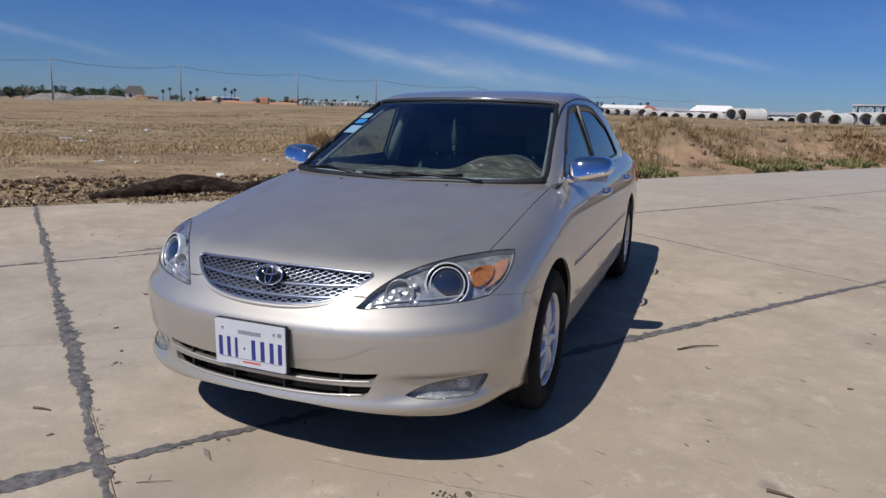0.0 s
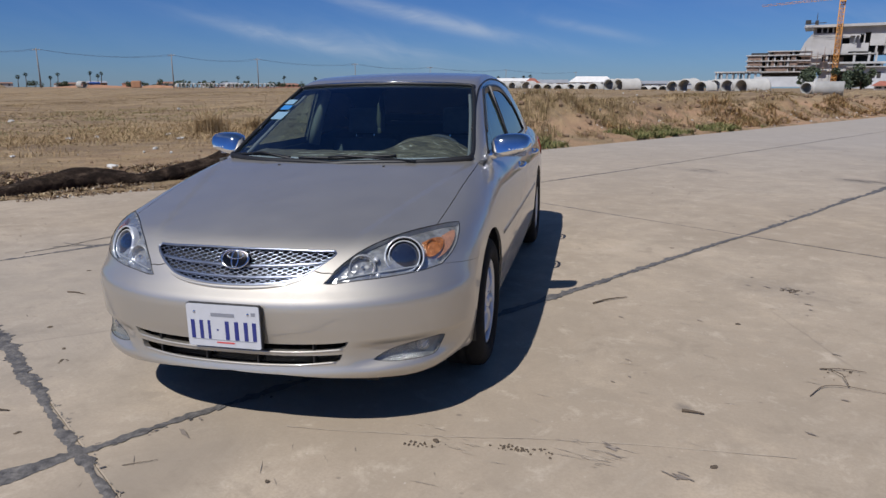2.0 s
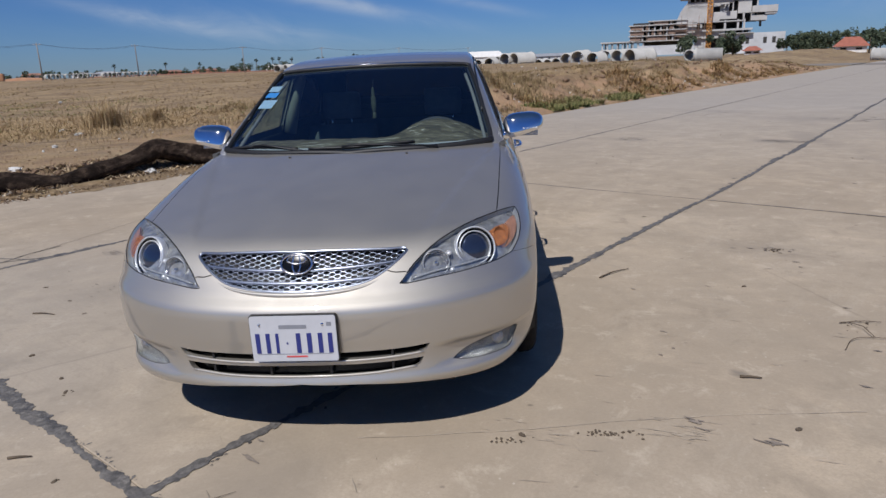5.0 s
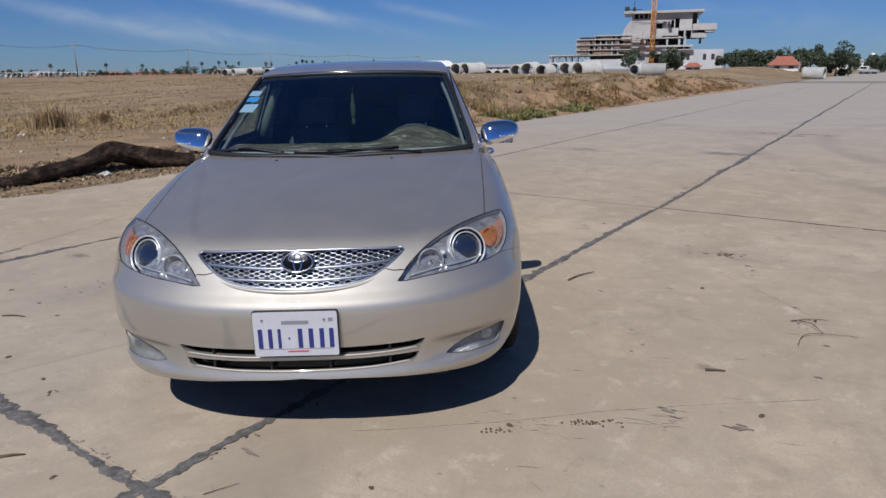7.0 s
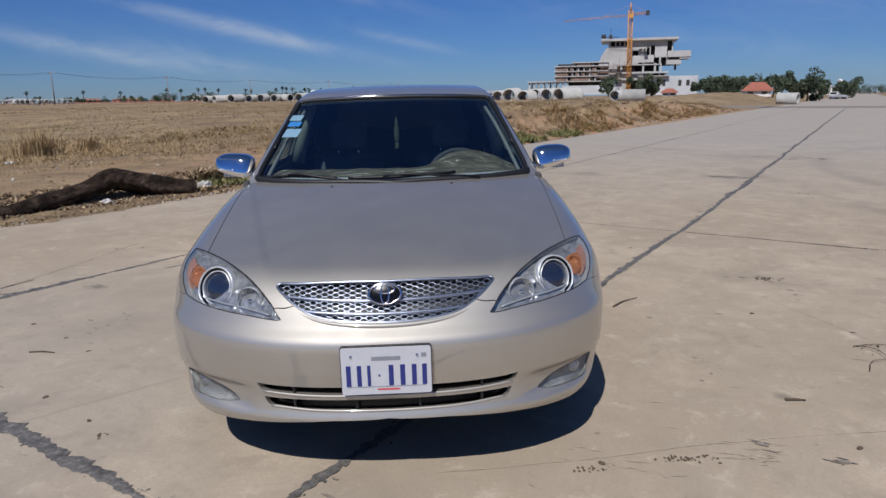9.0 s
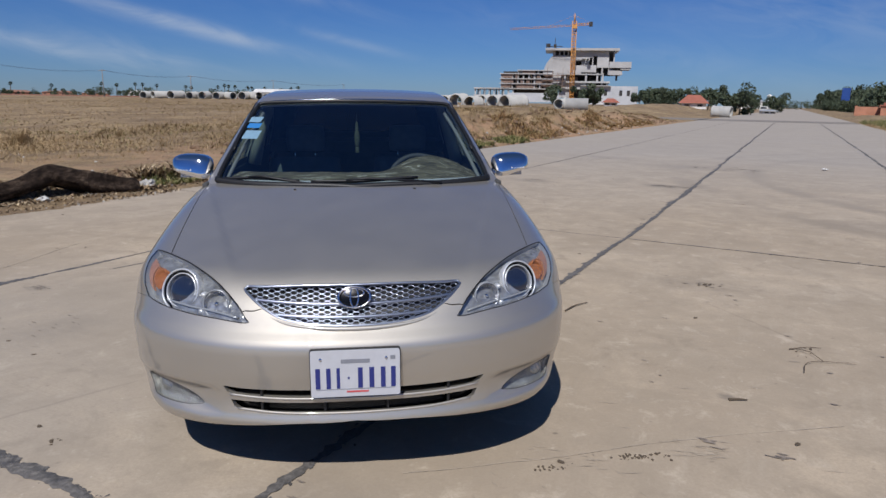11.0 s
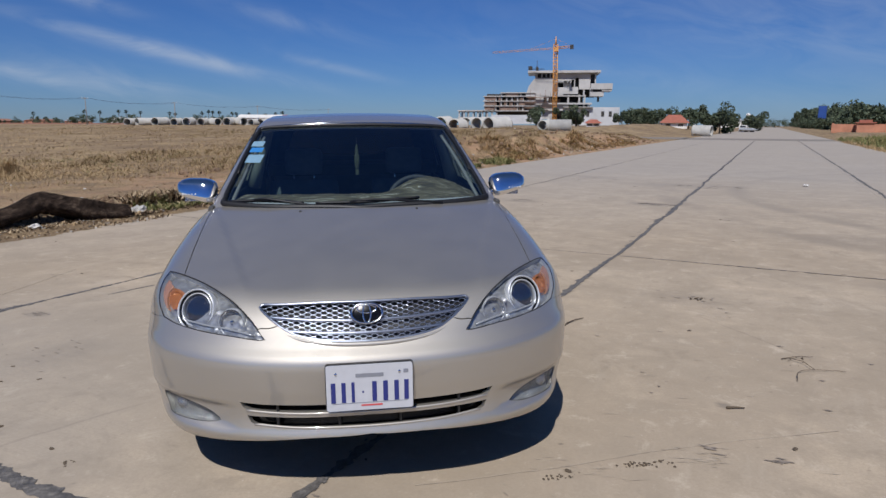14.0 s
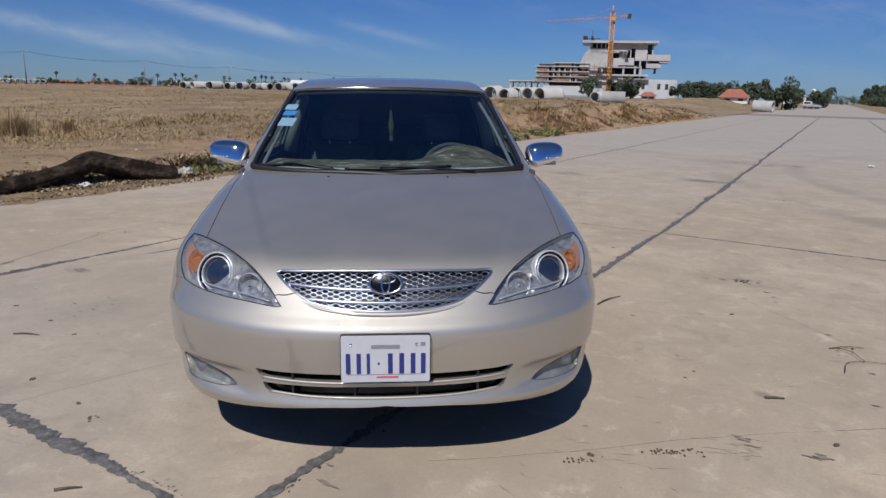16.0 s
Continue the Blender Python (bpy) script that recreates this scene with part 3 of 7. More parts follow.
def panel(f, view, outline, holes=(), step=0.02, gap=0.0018, flange=0.014, lift=0.0, flip=False):
    """The piece of f = 0 inside the outline (points in space), less the holes, with turned-in edges. lift: metres proud of f. flip: mirrored to -x."""
    out = shrink(thin(view.uv(np.array(outline, float))), gap)
    cuts = [shrink(thin(view.uv(np.array(h, float))), -gap) for h in holes]
    lo, hi = out.min(0), out.max(0)
    gx, gy = np.meshgrid(np.arange(lo[0] + step / 2, hi[0], step), np.arange(lo[1] + step / 2, hi[1], step))
    gx[1::2] += step / 2
    grid = np.stack([gx.ravel(), gy.ravel()], -1)
    ok = inside(grid, out)
    for c in cuts:
        ok &= ~inside(grid, c)
    rim = np.concatenate([out] + cuts)
    grid = grid[ok]
    near = np.array([np.min(np.hypot(*(rim - g).T)) for g in grid]) if len(grid) else np.zeros(0)
    grid = grid[near > step * 0.4]
    pts, edges = [], []
    for loop in [out] + cuts:
        k = len(pts)
        pts += [Vector(p) for p in loop]
        edges += [(k + i, k + (i + 1) % len(loop)) for i in range(len(loop))]
    pts += [Vector(p) for p in grid]
    q, _, tris, *_ = delaunay_2d_cdt(pts, edges, [], 0, 1e-6)
    q = np.array([tuple(v) for v in q])
    tris = np.array([t for t in tris if len(t) == 3])
    c = q[tris].mean(1)
    ok = inside(c, out)
    for cut in cuts:
        ok &= ~inside(c, cut)
    tris = tris[ok]
    o, d = view.ray(q)
    p, found = shoot(f, o, d, 5.2)
    tris = tris[found[tris].all(1)]
    n = grad(f, p)
    n /= np.linalg.norm(n, axis=1)[:, None] + 1e-12
    p = p + lift * n
    e1, e2 = p[tris[:, 1]] - p[tris[:, 0]], p[tris[:, 2]] - p[tris[:, 0]]
    back = (np.cross(e1, e2) * n[tris[:, 0]]).sum(1) < 0
    tris[back] = tris[back][:, ::-1]
    verts, norms, faces = list(p), list(n), [tuple(t) for t in tris]
    if flange:
        count = {}
        for t in tris:
            for i in range(3):
                count[(t[i], t[(i + 1) % 3])] = 1
        for (a, b) in list(count):
            if (b, a) not in count:
                s = np.cross(p[b] - p[a], n[a])
                s /= np.linalg.norm(s) + 1e-12
                k = len(verts)
                verts += [p[a], p[b], p[b] - flange * n[b], p[a] - flange * n[a]]
                norms += [s] * 4
                faces.append((k + 1, k, k + 3, k + 2))
    v, m = np.array(verts), np.array(norms)
    if flip:
        v, m = v * (-1, 1, 1), m * (-1, 1, 1)
        faces = [t[::-1] for t in faces]
    return raw("panel", v, faces, True, m)


def seam(f, *pts, step=0.018):
    return snap(f, catmull(pts, step))


def chain(*lines):
    """Seams end to end as one loop of points."""
    return np.concatenate([np.array(l)[:-1] for l in lines])


def both(line):
    """A line from the middle outwards, with its mirror image before it."""
    line = np.array(line)
    return np.concatenate([line[::-1] * (-1, 1, 1), line[1:]])


def circle_side(f, cy, cz, r, a0, a1, x, n=40):
    """Part of a wheel arch, on the car's side."""
    t = np.radians(np.linspace(a0, a1, n))
    o = np.stack([np.full(n, 2.6), cy - r * np.cos(t), cz + r * np.sin(t)], -1)
    p, _ = shoot(f, o, np.tile((-1.0, 0, 0), (n, 1)), 2.5)
    return p


FRONT, REAR, TYRE = 0.945, 3.665, 0.318
NOSEVIEW, TAILVIEW = Wrap(1.1), Wrap(3.7, True)
HOODVIEW = Along((0, .5, -.866), (1, 0, 0))
FLANK = Along((-.8, 0.1, -.5), (0, 1, 0))
SIDE = Along((-1, 0, -.05), (0, 1, 0))
ABOVE = Along((0, 0, -1), (1, 0, 0))

car = thing("sedan_car", "champagne beige metallic four-door sedan parked on the concrete road", "car", pose(0, 0, 0.002, 0, -0.7, 0))

# seams of the nose, on the side where x > 0
lamp_top = seam(body, (.366, .113, .620), (.379, .123, .633), (.413, .16, .673), (.478, .232, .722), (.556, .319, .755), (.64, .42, .773), (.72, .51, .783), (.795, .597, .781))
lamp_out = seam(body, (.795, .597, .781), (.806, .53, .748), (.80, .44, .695), (.768, .368, .652))
lamp_low = seam(body, (.768, .368, .652), (.70, .298, .638), (.59, .212, .630), (.485, .155, .625), (.395, .118, .618), (.366, .113, .620))
grille_top = seam(body, (0, .169, .730), (.2, .18, .729), (.31, .19, .727), (.380, .205, .725))
grille_side = seam(body, (.380, .205, .725), (.389, .198, .714), (.358, .163, .690), (.318, .132, .663))
grille_low = seam(body, (.318, .132, .663), (.262, .102, .636), (.185, .08, .621), (.085, .067, .613), (0, .064, .611))
nick = seam(body, (.318, .132, .663), (.35, .13, .655), (.398, .142, .654))
cut = int(np.argmin(np.linalg.norm(lamp_top - nick[-1], axis=1)))
nick[-1] = lamp_top[cut]
wing = int(np.argmin(np.linalg.norm(lamp_top - np.array((.72, .51, .783)), axis=1)))
hood_side = seam(body, lamp_top[wing], (.731, .72, .825), (.740, .95, .876), (.752, 1.24, .935), (.752, 1.40, .958))
hood_rear = seam(body, (.752, 1.40, .958), (.66, 1.36, .97), (.40, 1.225, .978), (.15, 1.16, .977), (0, 1.15, .976))
bumper_seam = seam(body, (.768, .368, .652), (.83, .46, .64), (.87, .58, .628), (.885, .76, .622))
arch_low = circle_side(body, FRONT, TYRE, .365, 56, -14, .88)
bumper_seam[-1] = arch_low[0]
arch_over = circle_side(body, FRONT, TYRE, .365, 56, 196, .88, 60)
bumper_foot = seam(body, arch_low[-1], (.82, .47, .252), (.70, .28, .260), (.5, .14, .268), (.25, .07, .276), (0, .05, .279))

hood_edge = np.concatenate([grille_top[:-1], grille_side[:-1], nick[:-1], lamp_top[cut:wing], hood_side[:-1], hood_rear])
part("hood", panel(body, HOODVIEW, np.concatenate([hood_edge[:-1], hood_edge[::-1][:-1] * (-1, 1, 1)]), step=.022, gap=.0030, lift=.001), PAINT, car)


def slot(z0, z1, end, tip):
    """A long opening low in the bumper, with drawn-up pointed ends."""
    up = seam(body, (0, .02, z0), (end * .5, .04, z0 - .002), (end * .85, .07, z0 - .001), (end, .09, z0 + tip))
    dn = seam(body, (end, .09, z0 + tip), (end * .93, .08, z1 + .006), (end * .6, .045, z1), (0, .02, z1))
    half = chain(up, dn)
    return np.concatenate([half, dn[-1:], half[::-1][:-1] * (-1, 1, 1)])


fog_edge = seam(body, (.548, .137, .316), (.60, .165, .341), (.68, .22, .359), (.785, .315, .366), (.797, .328, .350), (.765, .292, .305), (.69, .226, .297), (.61, .17, .303), (.548, .137, .316))[:-1]
slot_up, slot_down = slot(.396, .363, .464, .003), slot(.347, .309, .438, .001)
b_edge = np.concatenate([grille_low[::-1][:-1], nick[:-1], lamp_top[:cut + 1][::-1][:-1], lamp_low[::-1][:-1], bumper_seam[:-1], arch_low[:-1], bumper_foot])
bumper = part("front_bumper", panel(body, NOSEVIEW, np.concatenate([b_edge[:-1], b_edge[::-1][:-1] * (-1, 1, 1)]),
              [slot_up, slot_down, fog_edge, fog_edge * (-1, 1, 1)], step=.014, gap=.0005, flange=.022), PAINT, car)
# added sheet: colours the inside of the slots near-black and blocks the sun
part("lower_grille_backing", panel(body, NOSEVIEW, seam(body, (-.50, .1, .43), (0, .02, .43), (.50, .1, .43), (.50, .1, .27), (0, .02, .27), (-.50, .1, .27), (-.50, .1, .43))[:-1], lift=-.042, flange=0), GLOSS_BLACK, bumper, "near-black sheet that keeps the bumper slots dark")
for lip_z, end in ((.363, .44), (.309, .41)):
    lip = seam(body, (-end, .09, lip_z + .008), (-end * .6, .045, lip_z), (0, .02, lip_z), (end * .6, .045, lip_z), (end, .09, lip_z + .008))
    part("slot_lip", tube(lip + (0, .002, -.003), .0055, 8), PAINT, bumper, "bright painted lip under the slot")
for x in (-.33, -.11, .11, .33):
    for z, h in ((.379, .03), (.327, .034)):
        part("lower_grille_rib", box(.008, .03, h, 0, False), BLACK, bumper, at=pose(x, .012 + .25 * x * x + .345 * x ** 4 + .035, z))

# fenders, doors, quarters, sills, on both sides
door_line = seam(body, (.86, 1.335, .235), (.893, 1.315, .40), (.894, 1.305, .58), (.872, 1.325, .80), (.835, 1.40, .90), (.80, 1.46, .945))
mid_line = seam(body, (.86, 2.50, .235), (.896, 2.505, .55), (.87, 2.51, .85), (.80, 2.515, .972))
rear_line = seam(body, (.86, 3.285, .235), (.884, 3.30, .33))
arch_back = circle_side(body, REAR, TYRE, .365, 2, 130, .88, 50)
arch_tail = circle_side(body, REAR, TYRE, .365, 130, 194, .88, 30)
rear_up = seam(body, arch_back[17], (.885, 3.52, .76), (.83, 3.60, .92), (.78, 3.66, .985))
fender = np.concatenate([lamp_top[wing:-1], lamp_out[:-1], bumper_seam[:-1], arch_over[:-1],
                         seam(body, arch_over[-1], door_line[0])[:-1], door_line[:-1], seam(body, door_line[-1], (.775, 1.44, .955), hood_side[-1])[:-1], hood_side[::-1][:-1]])
front_door = np.concatenate([door_line[:-1], seam(body, door_line[-1], (.79, 1.9, .965), mid_line[-1])[:-1], mid_line[::-1][:-1], seam(body, mid_line[0], (.86, 1.9, .235), door_line[0])[:-1]])
rear_door = np.concatenate([mid_line[:-1], seam(body, mid_line[-1], (.79, 3.1, .98), rear_up[-1])[:-1], rear_up[::-1][:-1], arch_back[:18][::-1][:-1],
                            seam(body, arch_back[0], rear_line[0])[:-1], seam(body, rear_line[0], (.86, 2.9, .235), mid_line[0])[:-1]])
tail_seam = seam(body, arch_back[-1], (.86, 4.15, .64), (.80, 4.45, .66), (.72, 4.63, .68))
trunk_side = seam(body, (.72, 4.63, .68), (.70, 4.62, .85), (.67, 4.55, .985), (.66, 4.3, 1.0), (.655, 4.05, 1.0))
quarter = np.concatenate([rear_up[:-1], seam(body, rear_up[-1], (.72, 3.85, 1.0), trunk_side[-1])[:-1], trunk_side[::-1][:-1], tail_seam[::-1][:-1], arch_back[17:][::-1][:-1]])
REARFLANK = Along((-.8, -.35, -.5), (0, 1, 0)).about((.8, 4.1, .8))
sill_edge = seam(body, (.855, 1.31, .235), (.855, 2.3, .235), (.855, 3.29, .235), (.84, 3.29, .205), (.84, 2.3, .205), (.84, 1.31, .205), (.855, 1.31, .235))[:-1]
for s in (False, True):
    k = -1 if s else 1
    part("fender", panel(body, FLANK, fender, step=.02, gap=.0006, flip=s, lift=.0005), PAINT, car)
    d = part("front_door", panel(body, SIDE, front_door, step=.03, flip=s), PAINT, car)
    e = part("rear_door", panel(body, SIDE, rear_door, step=.03, flip=s), PAINT, car)
    part("quarter_panel", panel(body, REARFLANK, quarter, step=.03, flip=s), PAINT, car)
    part("sill", panel(body, Along((-1, 0, .3), (0, 1, 0)), sill_edge, step=.03, flip=s, flange=.0), PAINT, car)
    for door, y0, y1 in ((d, 1.335, 2.48), (e, 2.53, 3.29)):
        p = np.array([(2.6, y, .588) for y in np.linspace(y0, y1, 16)])
        q, _ = shoot(body, p, np.tile((-1.0, 0, 0), (16, 1)), 2.5)
        part("side_moulding", tube((q - (.0085, 0, 0)) * (k, 1, 1), .012, 8), PAINT, door, "body-coloured rub strip")
        # a thin black tube draws the slight shadow below the strip
        part("strip_line", tube((q + (.001, 0, -.011)) * (k, 1, 1), .0022, 6), BLACK, door, "black line drawn as the slight shadow under the rub strip")
    for door, y in ((d, 2.33), (e, 3.36)):
        q, _ = shoot(body, np.array([(2.6, y, .835)]), np.array([(-1.0, 0, 0)]), 2.5)
        x = q[0, 0]
        pts = catmull([(x - .004, y - .10, .828), (x + .026, y - .075, .833), (x + .034, y, .838), (x + .026, y + .075, .84), (x - .004, y + .10, .842)], .02)
        part("door_handle", tube(pts * (k, 1, 1), .011, 8), CHROME, door, "chrome door handle")
        part("handle_cup", ball(.04, .35, 1.5, .7), CHROME, door, "chrome handle bowl", pose(k * (x - .006), y, .832))

# tail: trunk lid, lamps, bumper
trunk = np.concatenate([seam(body, (0, 4.12, 1.03), (.4, 4.09, 1.02), trunk_side[-1])[:-1], trunk_side[::-1][:-1], seam(body, trunk_side[0], (.4, 4.7, .66), (0, 4.75, .66))])
part("trunk_lid", panel(body, Along((0, -.6, -.8), (1, 0, 0)).about((0, 4.2, 1.0)), np.concatenate([trunk[:-1], trunk[::-1][:-1] * (-1, 1, 1)]), step=.04), PAINT, car)
lamp_back = seam(body, (.845, 4.30, .87), (.78, 4.55, .885), (.70, 4.64, .87), (.66, 4.66, .75), (.75, 4.63, .71), (.85, 4.36, .72), (.845, 4.30, .87))[:-1]
tail_edge = np.concatenate([seam(body, (0, 4.75, .66), (.4, 4.7, .66), tail_seam[-1])[:-1], tail_seam[::-1][:-1], arch_tail[:-1], seam(body, arch_tail[-1], (.80, 4.3, .235), (.6, 4.55, .235), (0, 4.68, .24))])
part("rear_bumper", panel(body, TAILVIEW, np.concatenate([tail_edge[:-1], tail_edge[::-1][:-1] * (-1, 1, 1)]), step=.035), PAINT, car)
for s in (False, True):
    part("tail_lamp", panel(body, TAILVIEW, lamp_back, step=.03, lift=.006, flange=.01, flip=s), RED_LENS, car, "red tail lamp lens")

# cabin: painted shell with openings, and glass in them
screen_edge = seam(cabin, (0, 1.175, .955), (.40, 1.245, .955), (.66, 1.355, .962), (.706, 1.42, .985), (.672, 1.66, 1.115), (.632, 1.90, 1.235), (.590, 2.10, 1.335), (.565, 2.135, 1.352), (.3, 2.085, 1.374), (0, 2.065, 1.380))
screen_edge = np.concatenate([screen_edge[:-1], screen_edge[::-1][:-1] * (-1, 1, 1)])
back_edge = seam(cabin, (0, 4.16, 1.05), (.45, 4.12, 1.05), (.60, 4.05, 1.07), (.54, 3.75, 1.22), (.48, 3.58, 1.32), (.3, 3.56, 1.35), (0, 3.56, 1.36))
back_edge = np.concatenate([back_edge[:-1], back_edge[::-1][:-1] * (-1, 1, 1)])
SHELL = Along((0, 0, -1), (1, 0, 0))


def window(*pts):
    """A side window's outline from (y, z) pairs."""
    q = catmull(pts, .025, True)
    o = np.stack([np.full(len(q), 2.6), q[:, 0], q[:, 1]], -1)
    return shoot(cabin, o, np.tile((-1.0, 0, 0), (len(q), 1)), 2.6)[0]


front_window = window((1.62, .985), (1.60, 1.0), (1.80, 1.115), (2.04, 1.235), (2.22, 1.318), (2.34, 1.342), (2.46, 1.352), (2.475, 1.34), (2.50, 1.18), (2.52, 1.0), (2.50, .985), (2.1, .98))
rear_window = window((2.60, .99), (2.585, 1.18), (2.565, 1.34), (2.58, 1.352), (2.9, 1.352), (3.12, 1.325), (3.35, 1.24), (3.50, 1.14), (3.58, 1.03), (3.56, 1.0), (3.1, .99))
shell_foot = seam(cabin, (0, 1.13, .925), (.5, 1.24, .925), (.70, 1.34, .925), (.765, 1.42, .925), (.79, 1.6, .925), (.79, 2.4, .925), (.78, 3.2, .925), (.75, 3.8, .95), (.70, 4.12, .97), (.5, 4.24, .98), (0, 4.27, .99))
part("roof_shell", panel(cabin, SHELL, np.concatenate([shell_foot[:-1], shell_foot[::-1][:-1] * (-1, 1, 1)]),
     [screen_edge, back_edge, front_window, rear_window, front_window * (-1, 1, 1), rear_window * (-1, 1, 1)], step=.016, flange=.02), PAINT, car, "painted roof with its pillars")
screen = part("windscreen", panel(cabin, HOODVIEW, screen_edge, step=.04, lift=-.004, flange=0), GLASS, car, "tinted windscreen glass")
foot = screen_edge[screen_edge[:, 2] < .985]
foot = foot[np.argsort(foot[:, 0])]
part("screen_seal", tube(foot + (0, -.006, .006), .017, 8), BLACK, car, "black rubber seal along the foot of the windscreen")
part("screen_border", tube(snap(cabin, screen_edge), .0115, 6, True), BLACK, screen, "black rubber seal")
# chrome tube added to draw the sunlit front edge of the roof
top_line = snap(cabin, catmull([(-.575, 2.135, 1.356), (-.3, 2.10, 1.381), (0, 2.078, 1.388), (.3, 2.10, 1.381), (.575, 2.135, 1.356)], .03))
part("roof_lip", tube(top_line + (0, -.001, .004), .0065, 8), CHROME, car, "added bright strip for the sunlit front edge of the roof")
for k in (1, -1):
    post = snap(cabin, catmull([(.690, 1.43, .99), (.655, 1.66, 1.115), (.615, 1.90, 1.235), (.57, 2.11, 1.335)], .04))
    part("pillar_lining", tube((post - grad(cabin, post) * .05) * (k, 1, 1), .010, 8), PILLAR, car, "beige lining of the windscreen pillar")
part("rear_screen", panel(cabin, Along((0, -.6, -.8), (1, 0, 0)).about((0, 4.2, 1.0)), back_edge, step=.05, lift=-.004, flange=0), REAR_GLASS, car, "tinted rear window")
for s in (False, True):
    k = -1 if s else 1
    for nm, edge in (("front_side_window", front_window), ("rear_side_window", rear_window)):
        w = part(nm, panel(cabin, SIDE, edge, step=.04, lift=-.005, flange=0, flip=s), DARK_GLASS if nm[0] == "f" else REAR_GLASS, car, "dark tinted side glass")
        part("window_seal", tube(snap(cabin, edge) * (k, 1, 1), .007, 6, True), BLACK, w, "black window seal")
    visor_top = [(1.80, 1.125), (2.04, 1.245), (2.22, 1.328), (2.36, 1.352), (2.48, 1.362), (2.60, 1.362), (2.9, 1.362), (3.12, 1.335), (3.35, 1.25)]
    o = np.array([(2.6, y, z) for y, z in visor_top])
    top, _ = shoot(cabin, catmull(o, .05), np.tile((-1.0, 0, 0), (len(catmull(o, .05)), 1)), 2.6)
    low = top + np.array((.020, 0, -.040))
    m = len(top)
    part("rain_visor", raw("visor", np.concatenate([top + (.004, 0, .004), low, low - (.005, 0, 0), top - (.002, 0, 0)]) * (k, 1, 1),
         [f for i in range(m - 1) for f in ((i, i + 1, m + i + 1, m + i), (m + i, m + i + 1, 2 * m + i + 1, 2 * m + i), (2 * m + i, 2 * m + i + 1, 3 * m + i + 1, 3 * m + i))]), SMOKE, car, "smoked plastic rain visor")
    rail = catmull([(.672, 1.62, 1.155), (.640, 2.0, 1.305), (.612, 2.3, 1.368), (.60, 2.8, 1.405), (.595, 3.3, 1.375), (.60, 3.7, 1.27)], .05)
    part("roof_gutter", tube(snap(cabin, rail) * (k, 1, 1), .006, 6), BLACK, car, "black roof gutter strip")

# ---- lamps, grille, plate ----
def skirt(f, edge, d0, d1, flip=False):
    """A wall that follows a closed seam, from d0 to d1 metres along the surface's normal."""
    p = snap(f, edge)
    n = grad(f, p)
    n /= np.linalg.norm(n, axis=1)[:, None]
    k = len(p)
    v = np.concatenate([p + d0 * n, p + d1 * n]) * ((-1, 1, 1) if flip else (1, 1, 1))
    return raw("skirt", v, [(i, (i + 1) % k, k + (i + 1) % k, k + i) for i in range(k)])


def on(f, x, z, depth=0.0):
    """A point of the nose under (x, z), sunk by depth."""
    p, _ = shoot(f, np.array([(x, -1.5, z)]), np.array([(0, 1.0, 0)]), 4)
    n = grad(f, p)
    return (p - depth * n / np.linalg.norm(n))[0]


